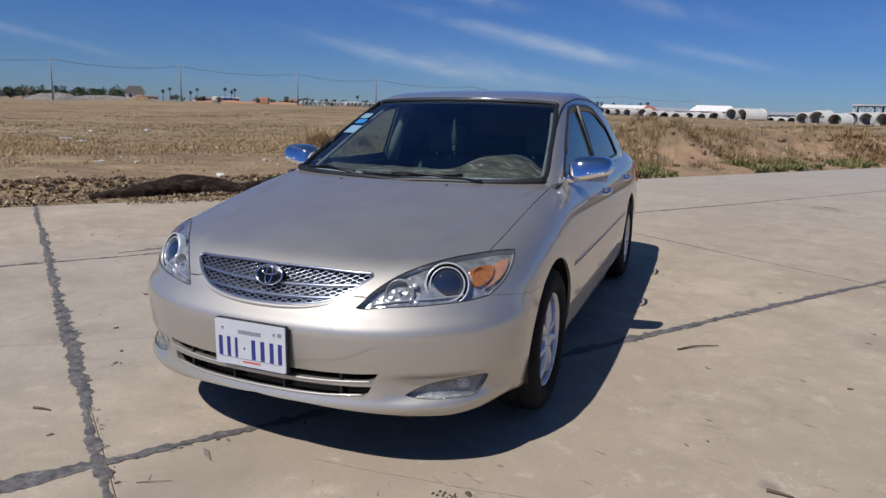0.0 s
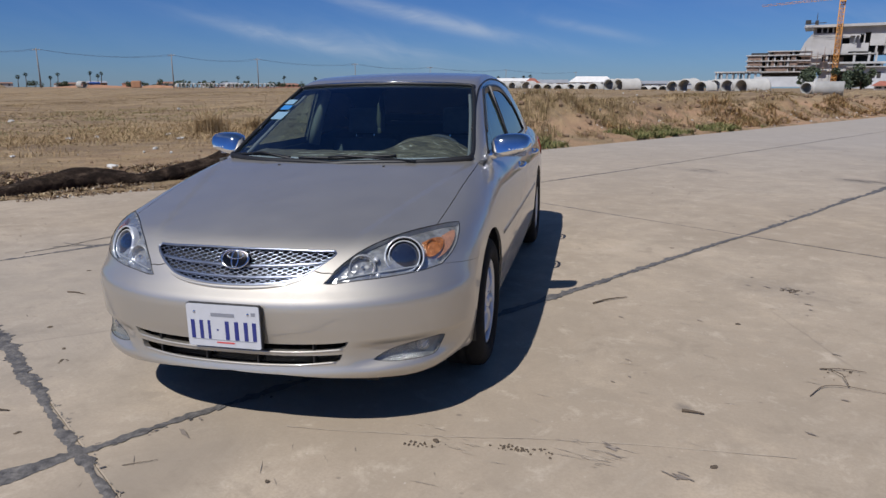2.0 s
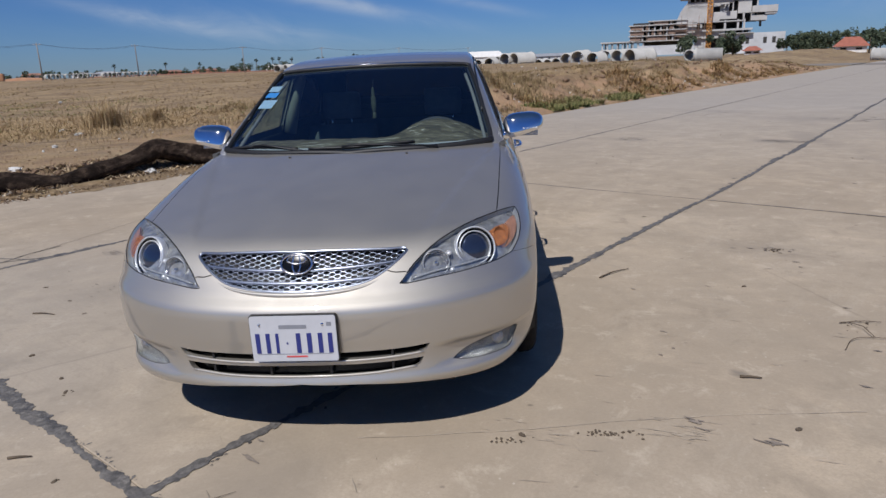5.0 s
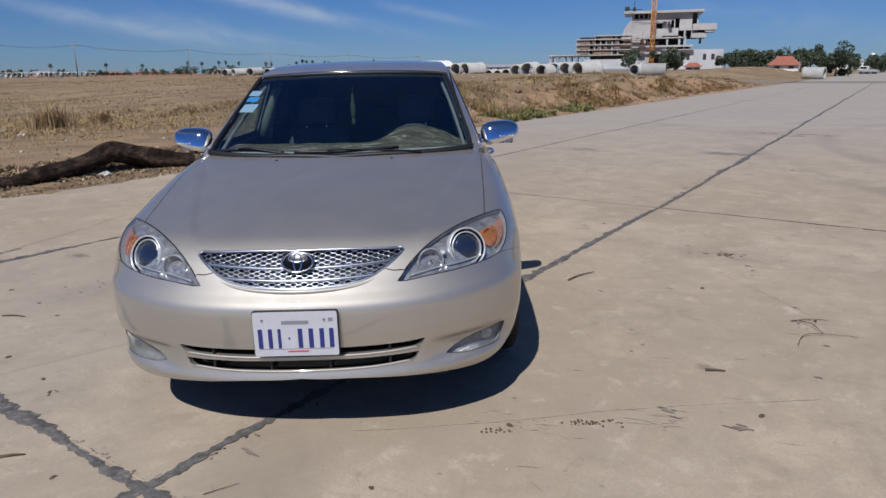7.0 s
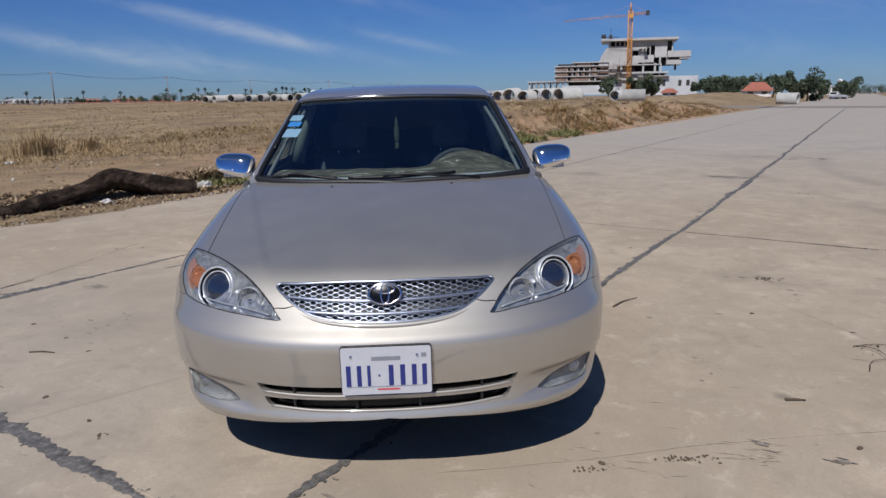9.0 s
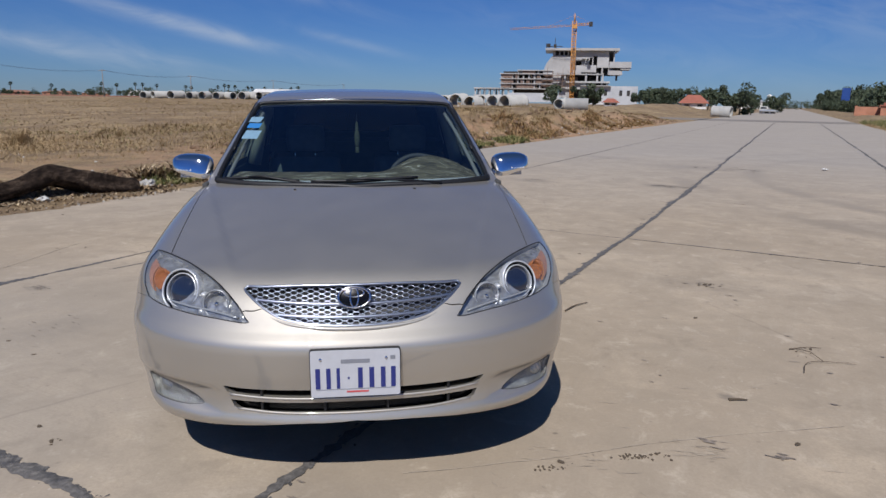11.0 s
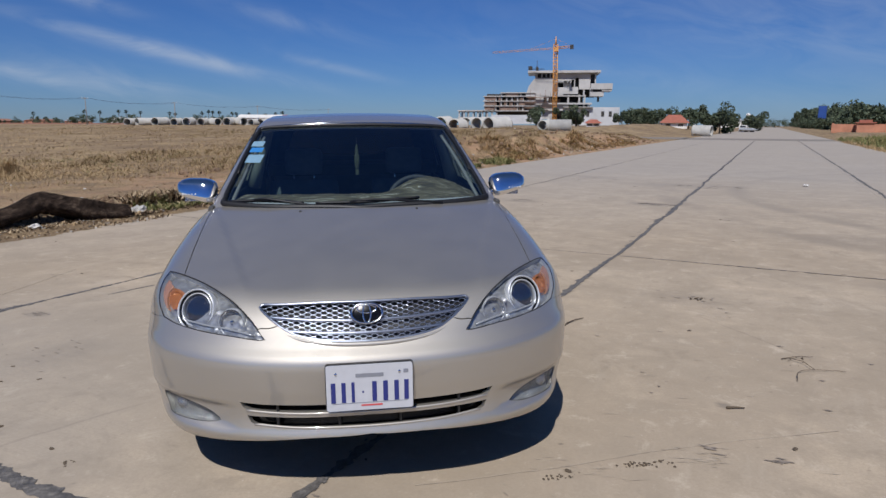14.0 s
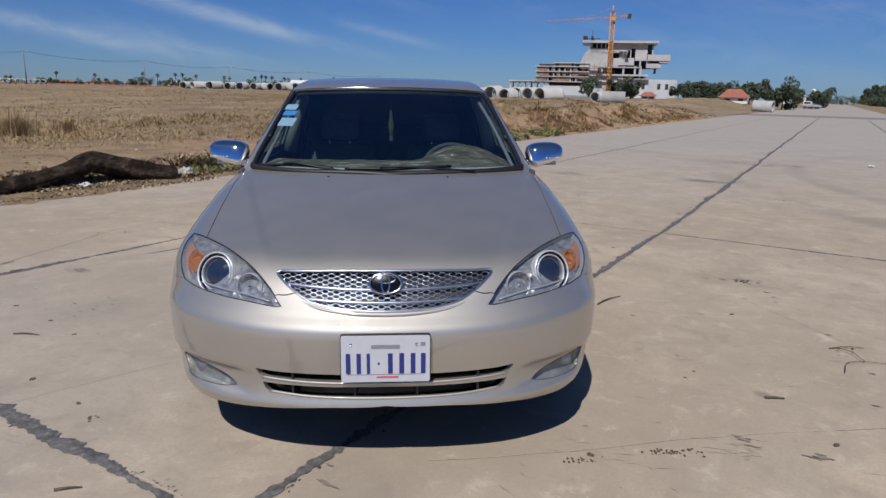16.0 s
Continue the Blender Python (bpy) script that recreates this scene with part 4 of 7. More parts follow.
lamp_edge = np.concatenate([lamp_top[:-1], lamp_out[:-1], lamp_low[:-1]])
amber_edge = seam(body, (.690, .37, .748), (.722, .41, .765), (.752, .44, .764), (.766, .44, .735), (.764, .40, .702), (.738, .36, .682), (.715, .345, .690), (.712, .355, .720), (.690, .37, .748))[:-1]
marker_edge = seam(body, (.758, .45, .768), (.788, .53, .772), (.800, .51, .748), (.797, .45, .712), (.775, .40, .685), (.752, .37, .674), (.770, .41, .703), (.772, .44, .740), (.758, .45, .768))[:-1]
for s in (False, True):
    k = -1 if s else 1
    lamp = part("headlamp", panel(body, NOSEVIEW, lamp_edge, step=.02, gap=.0025, lift=.001, flange=.004, flip=s), CLEAR, car, "clear headlamp with a projector and amber indicator")
    part("lamp_bowl", panel(body, NOSEVIEW, lamp_edge, step=.014, gap=-.004, lift=-.022, flange=0, flip=s), LAMP_GREY, lamp, "silvery lamp housing")
    part("lamp_wall", skirt(body, lamp_edge, -.003, -.024, s), LAMP_WALL, lamp)
    part("lamp_gasket", tube(snap(body, lamp_edge) * (k, 1, 1), .0019, 6, True), BLACK, lamp, "black lamp gasket")
    part("indicator", panel(body, NOSEVIEW, amber_edge, step=.012, lift=-.011, flange=.012, flip=s), AMBER, lamp, "amber indicator lens")
    part("side_marker", panel(body, NOSEVIEW, marker_edge, step=.012, lift=-.010, flange=.010, flip=s), PALE_AMBER, lamp, "pale orange side marker lens")
    cb = on(body, .735, .725, .012) * (k, 1, 1)
    part("indicator_bowl", lathe([(.004, .012), (.016, .010), (.026, .004), (.031, -.003), (.033, 0)], 20, "Y"), AMBER, lamp, "amber bowl of the indicator", Matrix.Translation(cb) @ pose(0, 0, 0, -20, 0, k * 40))
    c = on(body, .640, .702, .013) * (k, 1, 1)
    face = Matrix.Translation(c) @ pose(0, 0, 0, -20, 0, k * 24)
    part("lamp_ring", lathe([(.068, .002), (.0685, -.006), (.070, -.009), (.073, -.006), (.0742, .002), (.074, .022)], 44, "Y"), LAMP_SILVER, lamp, "bright ring round the projector", face @ Matrix.Diagonal((1.08, 1, 1.08, 1)))
    part("lamp_shroud", lathe([(.0685, -.002), (.061, .009), (.057, .012), (.052, .02)], 44, "Y"), GLOSS_BLACK, lamp, "dark ring", face @ Matrix.Diagonal((1.08, 1, 1.08, 1)))
    part("lens_rim", lathe([(.0495, .012), (.0495, .001), (.051, -.003), (.0535, .001), (.0535, .012)], 40, "Y"), LAMP_SILVER, lamp, "bright rim of the projector lens", face @ Matrix.Diagonal((1.2, 1, 1.2, 1)))
    part("projector", lathe([(0, -.009), (.014, -.008), (.028, -.005), (.040, .002), (.047, .008), (.0495, .024)], 36, "Y"), PROJECTOR, lamp, "dark glass projector lens", face @ Matrix.Diagonal((1.2, 1, 1.2, 1)))
    c2 = on(body, .497, .677, .024) * (k, 1, 1)
    face2 = Matrix.Translation(c2) @ pose(0, 0, 0, -12, 0, k * 15)
    part("beam_reflector", lathe([(.006, .03), (.02, .024), (.032, .012), (.042, -.006), (.046, -.012), (.050, -.008)], 12, "Y", False), REFLECTOR, lamp, "faceted beam reflector", face2)
    part("reflector_rim", lathe([(.046, .004), (.048, -.014), (.051, -.012), (.053, .004)], 28, "Y"), LAMP_WALL, lamp, "grey rim of the beam reflector", face2)
    for dx, dz, r in ((-.062, -.018, .013), (.052, .030, .010), (.058, -.030, .012)):
        part("lamp_boss", lathe([(0, -.012), (r * .6, -.010), (r, -.002), (r * 1.1, .012)], 14, "Y"), LAMP_SILVER, lamp, "small silvery boss in the housing", face2 @ pose(k * dx, 0, dz))
    part("bulb", lathe([(0, -.014), (.006, -.012), (.008, -.004), (.008, .02)], 14, "Y"), CHROME, lamp, "bulb cap", face2)
    part("lamp_sill", tube(seam(body, (.41, .125, .627), (.50, .17, .640), (.60, .23, .645), (.70, .31, .652)) * (k, 1, 1) + (0, .022, 0), .004, 8), LAMP_WALL, lamp, "grey strip low in the lamp")
    fog = part("fog_lamp", panel(body, NOSEVIEW, fog_edge, step=.02, gap=.003, lift=-.004, flange=.004, flip=s), CLEAR, car, "clear fog lamp low in the bumper")
    part("fog_bowl", panel(body, NOSEVIEW, fog_edge, step=.012, gap=-.005, lift=-.020, flange=0, flip=s), FOG_PALE, fog, "pale reflector")
    part("fog_wall", skirt(body, fog_edge, -.001, -.022, s), FOG_PALE, fog)
    part("fog_gasket", tube(snap(body, fog_edge) * (k, 1, 1), .0014, 6, True), BLACK, fog, "black fog lamp gasket")
    cf = on(body, .715, .335, .012) * (k, 1, 1)
    part("fog_projector", lathe([(0, -.006), (.014, -.004), (.022, .002), (.028, .004), (.030, .012)], 20, "Y"), REFLECTOR, fog, "round fog reflector", Matrix.Translation(cf) @ pose(0, 0, 0, 0, 0, k * 25))

grille_half = np.concatenate([grille_top[:-1], grille_side[:-1], grille_low])
grille_edge = np.concatenate([grille_half[:-1], grille_half[::-1][:-1] * (-1, 1, 1)])
grille = part("radiator_grille", panel(body, NOSEVIEW, grille_edge, step=.02, lift=-.032, flange=0), BLACK, car, "chrome honeycomb radiator grille")
part("grille_frame", tube(snap(body, grille_edge) + (0, .004, 0), .0052, 8, True), GRILLE_CHROME, grille, "chrome grille surround")
low = both(grille_low[::-1])
lip = snap(body, low - (0, 0, .016))
part("grille_lip", tube(lip + (0, .004, 0), .0015 + .009 * (1 - (np.abs(lip[:, 0]) / .33) ** 2).clip(0, 1), 10), PAINT, grille, "painted lip under the grille")
part("grille_wall", skirt(body, grille_edge, .0, -.034), BLACK, grille)
flat = grille_edge[:, [0, 2]]


def strand(z0, zig, r, wave):
    """One bar of the grille from side to side, straight or zigzag, as runs inside the surround."""
    out = []
    xs = np.arange(-.40, .4001, .0050)
    step_ = np.array((1, 1, 1, 0, -1, -1, -1, 0))[(np.arange(len(xs)) + 4 * wave) % 8]
    zs = z0 + zig * step_ + .018 * (xs / .4) ** 2
    ok = inside(np.stack([xs, zs], -1), flat)
    if ok.sum() < 3:
        return out
    i0, i1 = np.where(ok)[0][[0, -1]]
    o = np.stack([xs[i0:i1 + 1], np.full(i1 - i0 + 1, -1.5), zs[i0:i1 + 1]], -1)
    p, _ = shoot(body, o, np.tile((0, 1.0, 0), (len(o), 1)), 4)
    n = grad(body, p)
    p = p - .010 * n / np.linalg.norm(n, axis=1)[:, None]
    return [tube(p, r, 6)]


webs = [m for i in range(20) for m in strand(.598 + .0067 * i, .0029, .0017, i)]
part("grille_mesh", merge(*webs), GRILLE_CHROME, grille, "chrome honeycomb mesh")
for z0 in (.640, .679):
    for m in strand(z0, 0, .0062, 0):
        part("grille_bar", m, GRILLE_CHROME, grille, "chrome cross bar")
# the badge: plain rings
c = on(body, 0, .690, -.014)
tilt = Matrix.Translation(c) @ pose(0, 0, 0, -24, 0, 0) @ Matrix.Diagonal((.94, 1, .86, 1))
badge = part("badge", lathe([(0, -.003), (.036, -.003), (.043, .0), (.046, .022)], 32, "Y"), GLOSS_BLACK, grille, "dark oval badge with bright rings", tilt @ Matrix.Diagonal((1.35, 1, .98, 1)))


def ring(a, b, r, dx=0, dz=0):
    t = np.linspace(0, 2 * np.pi, 40, endpoint=False)
    return tube(np.stack([dx + a * np.cos(t), 0 * t, dz + b * np.sin(t)], -1), r, 8, True)


part("badge_ring", merge(ring(.060, .043, .0055), ring(.036, .017, .004, 0, .018), ring(.015, .040, .0042)), SATIN_CHROME, grille, "bright badge rings", tilt)

def plate_blank(w, d, h, r):
    """A sheet with rounded corners, upright, facing forwards."""
    rim = []
    for cx, cz, a0 in ((1, 1, 0), (-1, 1, 90), (-1, -1, 180), (1, -1, 270)):
        for q in range(6):
            t = radians(a0 + 18 * q)
            rim.append((cx * (w / 2 - r) + r * math.cos(t), cz * (h / 2 - r) + r * math.sin(t)))
    bm, n = bmesh.new(), len(rim)
    front = [bm.verts.new((x, -d / 2, z)) for x, z in rim]
    back_ = [bm.verts.new((x, d / 2, z)) for x, z in rim]
    bm.faces.new(front)
    bm.faces.new(back_[::-1])
    for i in range(n):
        bm.faces.new((front[i], back_[i], back_[(i + 1) % n], front[(i + 1) % n]))
    bmesh.ops.recalc_face_normals(bm, faces=bm.faces)
    return bm


plate = part("licence_plate", plate_blank(.304, .006, .168, .008), PLATE, car, "white licence plate with blue marks", pose(0, -.006, .466))
part("plate_frame", plate_blank(.310, .014, .174, .010), BLACK, plate, "black plate holder", pose(0, .010, 0))
for x, w in zip((-.122, -.086, -.053, -.018, .022, .061, .100, .135), (.026, .024, .018, .010, .026, .027, .026, .026)):
    x -= .006
    h = .008 if w == .010 else .074
    part("character_bar", box(w * .62, .0012, h, 0, False), PLATE_BLUE, plate, "blue bar", pose(x, -.0036, -.016))
part("script_bar", box(.098, .001, .014, 0, False), PLATE_GREY, plate, "grey bar", pose(.0, -.0036, .045))
part("motto_bar", box(.075, .001, .006, 0, False), PLATE_RED, plate, "red bar", pose(.006, -.0036, -.066))
part("plate_line", box(.265, .001, .0018, 0, False), PLATE_GREY, plate, "thin line", pose(0, -.0036, -.056))
part("corner_mark", box(.017, .001, .014, 0, False), PLATE_GREY, plate, "grey corner mark", pose(.128, -.0036, .054))
for x in (-.118, .105):
    part("plate_screw", lathe([(0, -.004), (.004, -.0035), (.006, 0)], 12, "Y"), CHROME, plate, "screw", pose(x, -.003, .053))

# ---- mirrors ----
def mirror_shell():
    """A wedge-shaped housing with a leaning face, deep at its root at x = 0 and shallower at the tip."""
    n, m = 20, 28
    verts, faces = [], []
    for i in range(n + 1):
        t = i / n
        e = max(.02, (1 - abs(2 * t - 1) ** (8 if t > .5 else 4)) ** .5)
        top = (.050 + .006 * math.sin(math.pi * t)) * max(.02, (1 - abs(2 * t - 1) ** 4) ** .5)
        low = (.090 - .056 * t) * e
        for j in range(m):
            a = 2 * math.pi * j / m
            c, s_ = math.cos(a), math.sin(a)
            z = top * s_ ** .6 if s_ > 0 else -low * (-s_) ** .45
            y = .070 * e * math.copysign(abs(c) ** .62, c)
            verts.append((.228 * t, min(y, .035) + .045 * t * t + .34 * z, z + .006 + .006 * t))
    for i in range(n):
        for j in range(m):
            faces.append((i * m + j, (i + 1) * m + j, (i + 1) * m + (j + 1) % m, i * m + (j + 1) % m))
    return verts, faces


mv, mf = mirror_shell()
for s in (False, True):
    k = -1 if s else 1
    v = np.array(mv) * (k, 1, 1)
    shell = part("door_mirror", raw("mirror", v, [f if s else f[::-1] for f in mf]), CHROME, car, "chrome covered door mirror", pose(k * .776, 1.645, 1.022))
    part("mirror_foot", tube(np.array([(-.045, -.03, -.066), (.005, -.015, -.054), (.05, 0, -.034)]) * (k, 1, 1), [.036, .030, .026], 10), CHROME, shell, "chrome mirror foot")
    part("mirror_glass", box(.15, .003, .080, .001, False), REFLECTOR, shell, "mirror glass", pose(k * .12, .060, -.03, -18, 0, 0))
    for i in range(5):
        t = (.112 + .017 * i) / .228
        part("repeater_lens", box(.011, .005, .010, .0015, False), PLATE, shell, "pale indicator segment", pose(k * .228 * t, -.070 + .045 * t * t - .005, -.016, -18, 0, k * 12))
    tri = window((1.56, .985), (1.50, .975), (1.545, .985), (1.60, 1.01), (1.63, 1.03), (1.62, .985))
    part("mirror_triangle", panel(cabin, SIDE, tri, step=.02, lift=.004, flange=.006, flip=s), BLACK, car, "black mirror corner trim")

# ---- wheels ----
def rim_spoke():
    bm = bmesh.new()
    rows = []
    for r, w, x in ((.045, .022, .012), (.09, .016, .022), (.14, .017, .017), (.185, .026, .006)):
        rows.append([bm.verts.new((x + dx, sgn * w * f, r)) for dx, sgn, f in ((-.016, -1, 1), (0, -1, .8), (.004, 0, 0), (0, 1, .8), (-.016, 1, 1))])
    for a, b in zip(rows[:-1], rows[1:]):
        for i in range(4):
            bm.faces.new((a[i], a[i + 1], b[i + 1], b[i])).smooth = True
    return bm


def wheel(y, k):
    at = pose(k * .780, y, TYRE) @ (Matrix.Identity(4) if k > 0 else pose(0, 0, 0, 0, 0, 180))
    w = part("wheel", lathe([(.196, .075), (.203, .088), (.207, .091), (.207, .084), (.200, .06), (.185, -.08), (.200, -.10)], 48, "X"), ALLOY, car, "silver alloy road wheel", at)
    part("tyre", lathe([(.200, -.10), (.235, -.112), (.28, -.108), (.305, -.090), (.316, -.07), (.318, -.03), (.313, -.027), (.313, -.021), (.318, -.018), (.318, .018), (.313, .021), (.313, .027), (.318, .03), (.316, .07), (.305, .092), (.28, .107), (.235, .110), (.210, .093), (.204, .080)], 64, "X"), RUBBER, w, "black tyre")
    part("hub", lathe([(0, .098), (.026, .097), (.030, .090), (.034, .088), (.052, .084), (.058, .074), (.06, .05)], 28, "X"), ALLOY, w)
    part("brake_disc", lathe([(0, .02), (.13, .02), (.14, .012), (.14, -.01)], 32, "X"), LAMP_GREY, w, "steel brake disc")
    sp = None
    for i in range(7):
        m = pose(.072, 0, 0) @ pose(0, 0, 0, 360 / 7 * i, 0, 0)
        if sp is None:
            sp = part("spoke", rim_spoke(), ALLOY, w, at=m)
            me = sp.data
        else:
            part("spoke", me, ALLOY, w, at=m)
    for i in range(5):
        a = 2 * math.pi * i / 5
        part("wheel_nut", lathe([(0, .016), (.007, .014), (.008, 0)], 6, "X"), CHROME, w, at=pose(.075, .04 * math.cos(a), .04 * math.sin(a)))
    part("wheel_drum", lathe([(0, -.02), (.195, -.02)], 32, "X"), BLACK, w)


for y in (FRONT, REAR):
    for k in (1, -1):
        wheel(y, k)
        t = np.radians(np.linspace(-12, 192, 40))
        n = len(t)
        ring_ = np.stack([np.cos(t), np.sin(t)], -1)
        v = [(k * x, y - r * c, TYRE + r * q) for x, r in ((.872, .362), (.78, .375), (.56, .375), (.55, .0)) for c, q in ring_]
        part("wheel_liner", raw("liner", v, [(a * n + i, a * n + i + 1, (a + 1) * n + i + 1, (a + 1) * n + i) for a in range(3) for i in range(n - 1)]), BLACK, car, "black wheel arch liner")

# ---- what closes the car inside; the dark blocks and panels also keep light out ----
part("underbody", blocks([(0, 2.3, .20, 1.08, 4.2, .06), (0, 2.28, .20, 1.66, 1.9, .07), (0, .80, .26, 1.06, .95, .30), (0, 4.3, .24, 1.05, .5, .45), (0, 1.37, .26, 1.6, .06, .62)]), BLACK, car, "dark underbody and engine bay")
part("radiator", box(1.15, .03, .32, 0), BLACK, car, "dark radiator behind the slots", pose(0, .34, .26))
cowl = np.concatenate([hood_rear[::-1][:-1], seam(body, hood_rear[0], (.72, 1.5, .97), (.4, 1.42, .995), (0, 1.36, .998))])
part("cowl", panel(body, ABOVE, np.concatenate([cowl[:-1], cowl[::-1][1:-1] * (-1, 1, 1)]), step=.05, lift=-.014, flange=.01), BLACK, car, "black cowl panel under the windscreen")
part("headliner", panel(cabin, SHELL, np.concatenate([shell_foot[:-1], shell_foot[::-1][:-1] * (-1, 1, 1)]),
     [screen_edge, back_edge, front_window, rear_window, front_window * (-1, 1, 1), rear_window * (-1, 1, 1)], step=.03, gap=-.012, flange=0, lift=-.022), TRIM, car, "dark grey roof lining")
part("parcel_shelf", box(1.42, .66, .09, 0), TRIM, car, "dark parcel shelf", pose(0, 3.82, .955))
# unseen dark panel, added to stop light that enters through the open trunk
stop_edge = seam(cabin, (-.66, 4.03, .99), (0, 4.2, .99), (.66, 4.03, .99), (.60, 3.97, 1.10), (0, 4.06, 1.10), (-.60, 3.97, 1.10), (-.66, 4.03, .99))[:-1]
part("rear_trim", panel(cabin, Along((0, -.6, -.8), (1, 0, 0)).about((0, 4.2, 1.0)), stop_edge, step=.05, lift=-.012, flange=0), TRIM, car, "dark panel added below the rear window to keep light out")
part("trunk_bulkhead", box(1.40, .05, .72, 0), BLACK, car, "dark bulkhead behind the rear bench", pose(0, 3.62, .28))
for k in (1, -1):
    part("door_card", box(.03, 2.3, .66, .01), TRIM, car, "grey inner door lining", pose(k * .765, 2.5, .30))
    part("pillar_trim", tube(np.array([(.70, 2.54, .95), (.655, 2.54, 1.15), (.59, 2.55, 1.34)]) * (k, 1, 1), .045, 8), PILLAR, car, "beige pillar lining")

nx, ny = 60, 16
dash = []
for j in range(ny + 1):
    for i in range(nx + 1):
        x, q = -.70 + 1.40 * i / nx, j / ny
        y = 1.27 + .33 * (x * x) + .44 * q
        z = .962 + .035 * math.sin(math.pi * min(1, q * 1.2)) + .094 * math.exp(-(abs(x - .39) / (.17 if x < .39 else .22)) ** 2.6) * sstep(.15, .75, q)
        z += .006 * noise.noise((x * 9, q * 5, 1)) + .004 * noise.noise((x * 25, q * 9, 4)) - .02 * sstep(.55, .7, abs(x))
        if q > .93:
            z -= .10
        dash.append((x, y, float(z)))
part("dash_mat", raw("dash", dash, [(j * (nx + 1) + i, j * (nx + 1) + i + 1, (j + 1) * (nx + 1) + i + 1, (j + 1) * (nx + 1) + i) for j in range(ny) for i in range(nx)]), MAT_CLOTH, car, "wrinkled tan mat over the dashboard")
part("mat_border", tube([(x, 1.275 + .33 * x * x, .968) for x in np.linspace(-.68, .68, 30)], .008, 6), LITTER, car, "pale folded edge of the dashboard mat")
part("dashboard", box(1.42, .32, .42, .04), TRIM, car, "dark dashboard", pose(0, 1.66, .50))
t = np.linspace(0, 2 * np.pi, 48, endpoint=False)
rimm = pose(.38, 1.90, .882, 62, 0, 0)
sw = part("steering_wheel", tube(np.stack([.185 * np.cos(t), .185 * np.sin(t), 0 * t], -1), .015, 10, True), RIM_GREY, car, "dark grey steering wheel", rimm)
part("steering_hub", ball(.07, 1.1, .9, .45), TRIM, sw)
for a in (90, 210, 330):
    part("steering_spoke", tube([(.05 * math.cos(radians(a)), .05 * math.sin(radians(a)), 0), (.18 * math.cos(radians(a)), .18 * math.sin(radians(a)), 0)], .012, 8), TRIM, sw)


def seat(x):
    root = part("seat", box(.52, .52, .20, .06), SEAT, car, "grey cloth front seat", pose(x, 2.35, .23))
    part("seat_back", box(.50, .16, .62, .06), SEAT, root, at=pose(0, .29, .14, -14, 0, 0))
    part("headrest", box(.27, .11, .19, .045), SEAT, root, at=pose(0, .44, .785, -10, 0, 0))
    for dx in (-.06, .06):
        part("headrest_post", tube([(dx * 1.2, .40, .72), (dx * 1.2, .42, .82)], .007, 6), CHROME, root)


seat(.37)
seat(-.37)
part("rear_bench", box(1.34, .2, .66, .07), SEAT, car, "grey cloth rear bench", pose(0, 3.45, .36, -14, 0, 0))
orn = part("hanging_ornament", ball(.030, .55, .3, 1.9), ORNAMENT, car, "green and gold ornament hanging from the mirror", pose(.008, 1.95, 1.155))
part("ornament_tip", ball(.016, .6, .4, 2.4), ORNAMENT, orn, at=pose(0, 0, .06))
part("tassel", box(.022, .010, .034, .004, False), ORNAMENT, orn, at=pose(0, 0, -.072))
part("cord", tube([(0, 0, .03), (0, .03, .14)], .0015, 5), BLACK, orn)

for (x0, x1, z0, z1), m in (((-.607, -.535, 1.250, 1.279), STICKER), ((-.612, -.537, 1.219, 1.244), STICKER_BLUE), ((-.619, -.528, 1.164, 1.206), STICKER)):
    sl = (z1 - z0) * .45
    q = np.array([(x0 - sl, -1.5, z0), (x1 - sl, -1.5, z0), (x1, -1.5, z1), (x0, -1.5, z1)])
    p, _ = shoot(cabin, q, np.tile((0, 1.0, 0), (4, 1)), 5)
    part("windscreen_sticker", panel(cabin, HOODVIEW, catmull(np.concatenate([p, p[:1]]), .5)[:-1], step=.03, lift=.0012, flange=0, gap=0), m, screen, "pale blue permit sticker")

for pts in (((-.67, 1.375, .972), (-.47, 1.312, .980), (-.28, 1.245, .975)), ((-.22, 1.232, .972), (.03, 1.222, .975), (.32, 1.275, .985))):
    line = catmull(pts, .04)
    line = snap(cabin, line)
    n = grad(cabin, line)
    n /= np.linalg.norm(n, axis=1)[:, None]
    wp = part("wiper", tube(line + n * .012, .007, 6), BLACK, car, "black windscreen wiper")
    part("wiper_blade", tube(line + n * .004, .004, 5), RUBBER, wp)
    part("wiper_arm", tube([line[-1] + n[-1] * .01 + (.12, -.05, -.02), line[len(line) // 2] + n[0] * .024, line[len(line) // 3] + n[0] * .018], .006, 6), BLACK, wp)
for x in (-.292, .292):
    q, _ = shoot(body, np.array([(x, 1.13, 2.0)]), np.array([(0, 0, -1.0)]), 3)
    part("washer_nozzle", box(.012, .010, .007, .002), BLACK, car, "black washer nozzle", pose(x, 1.13, q[0, 2] - .001))

# ---- ground: u runs along the road, v across it to the other verge ----
ROAD = radians(35)
DU, DV = np.array((math.sin(ROAD), math.cos(ROAD))), np.array((math.cos(ROAD), -math.sin(ROAD)))
EDGE_L, EDGE_R = -7.2, 6.7
JOINTS = (-7.2, -3.87, -.28, 3.1, 6.7)


def swing(u):
    """How far the road has swung to the west at u: it bends by under a degree beyond the car."""
    return .0135 * np.maximum(0, u - 8)


def spot(u, v, z=0.0):
    p = u * DU + (v - swing(u)) * DV
    return Vector((p[0], p[1], z))


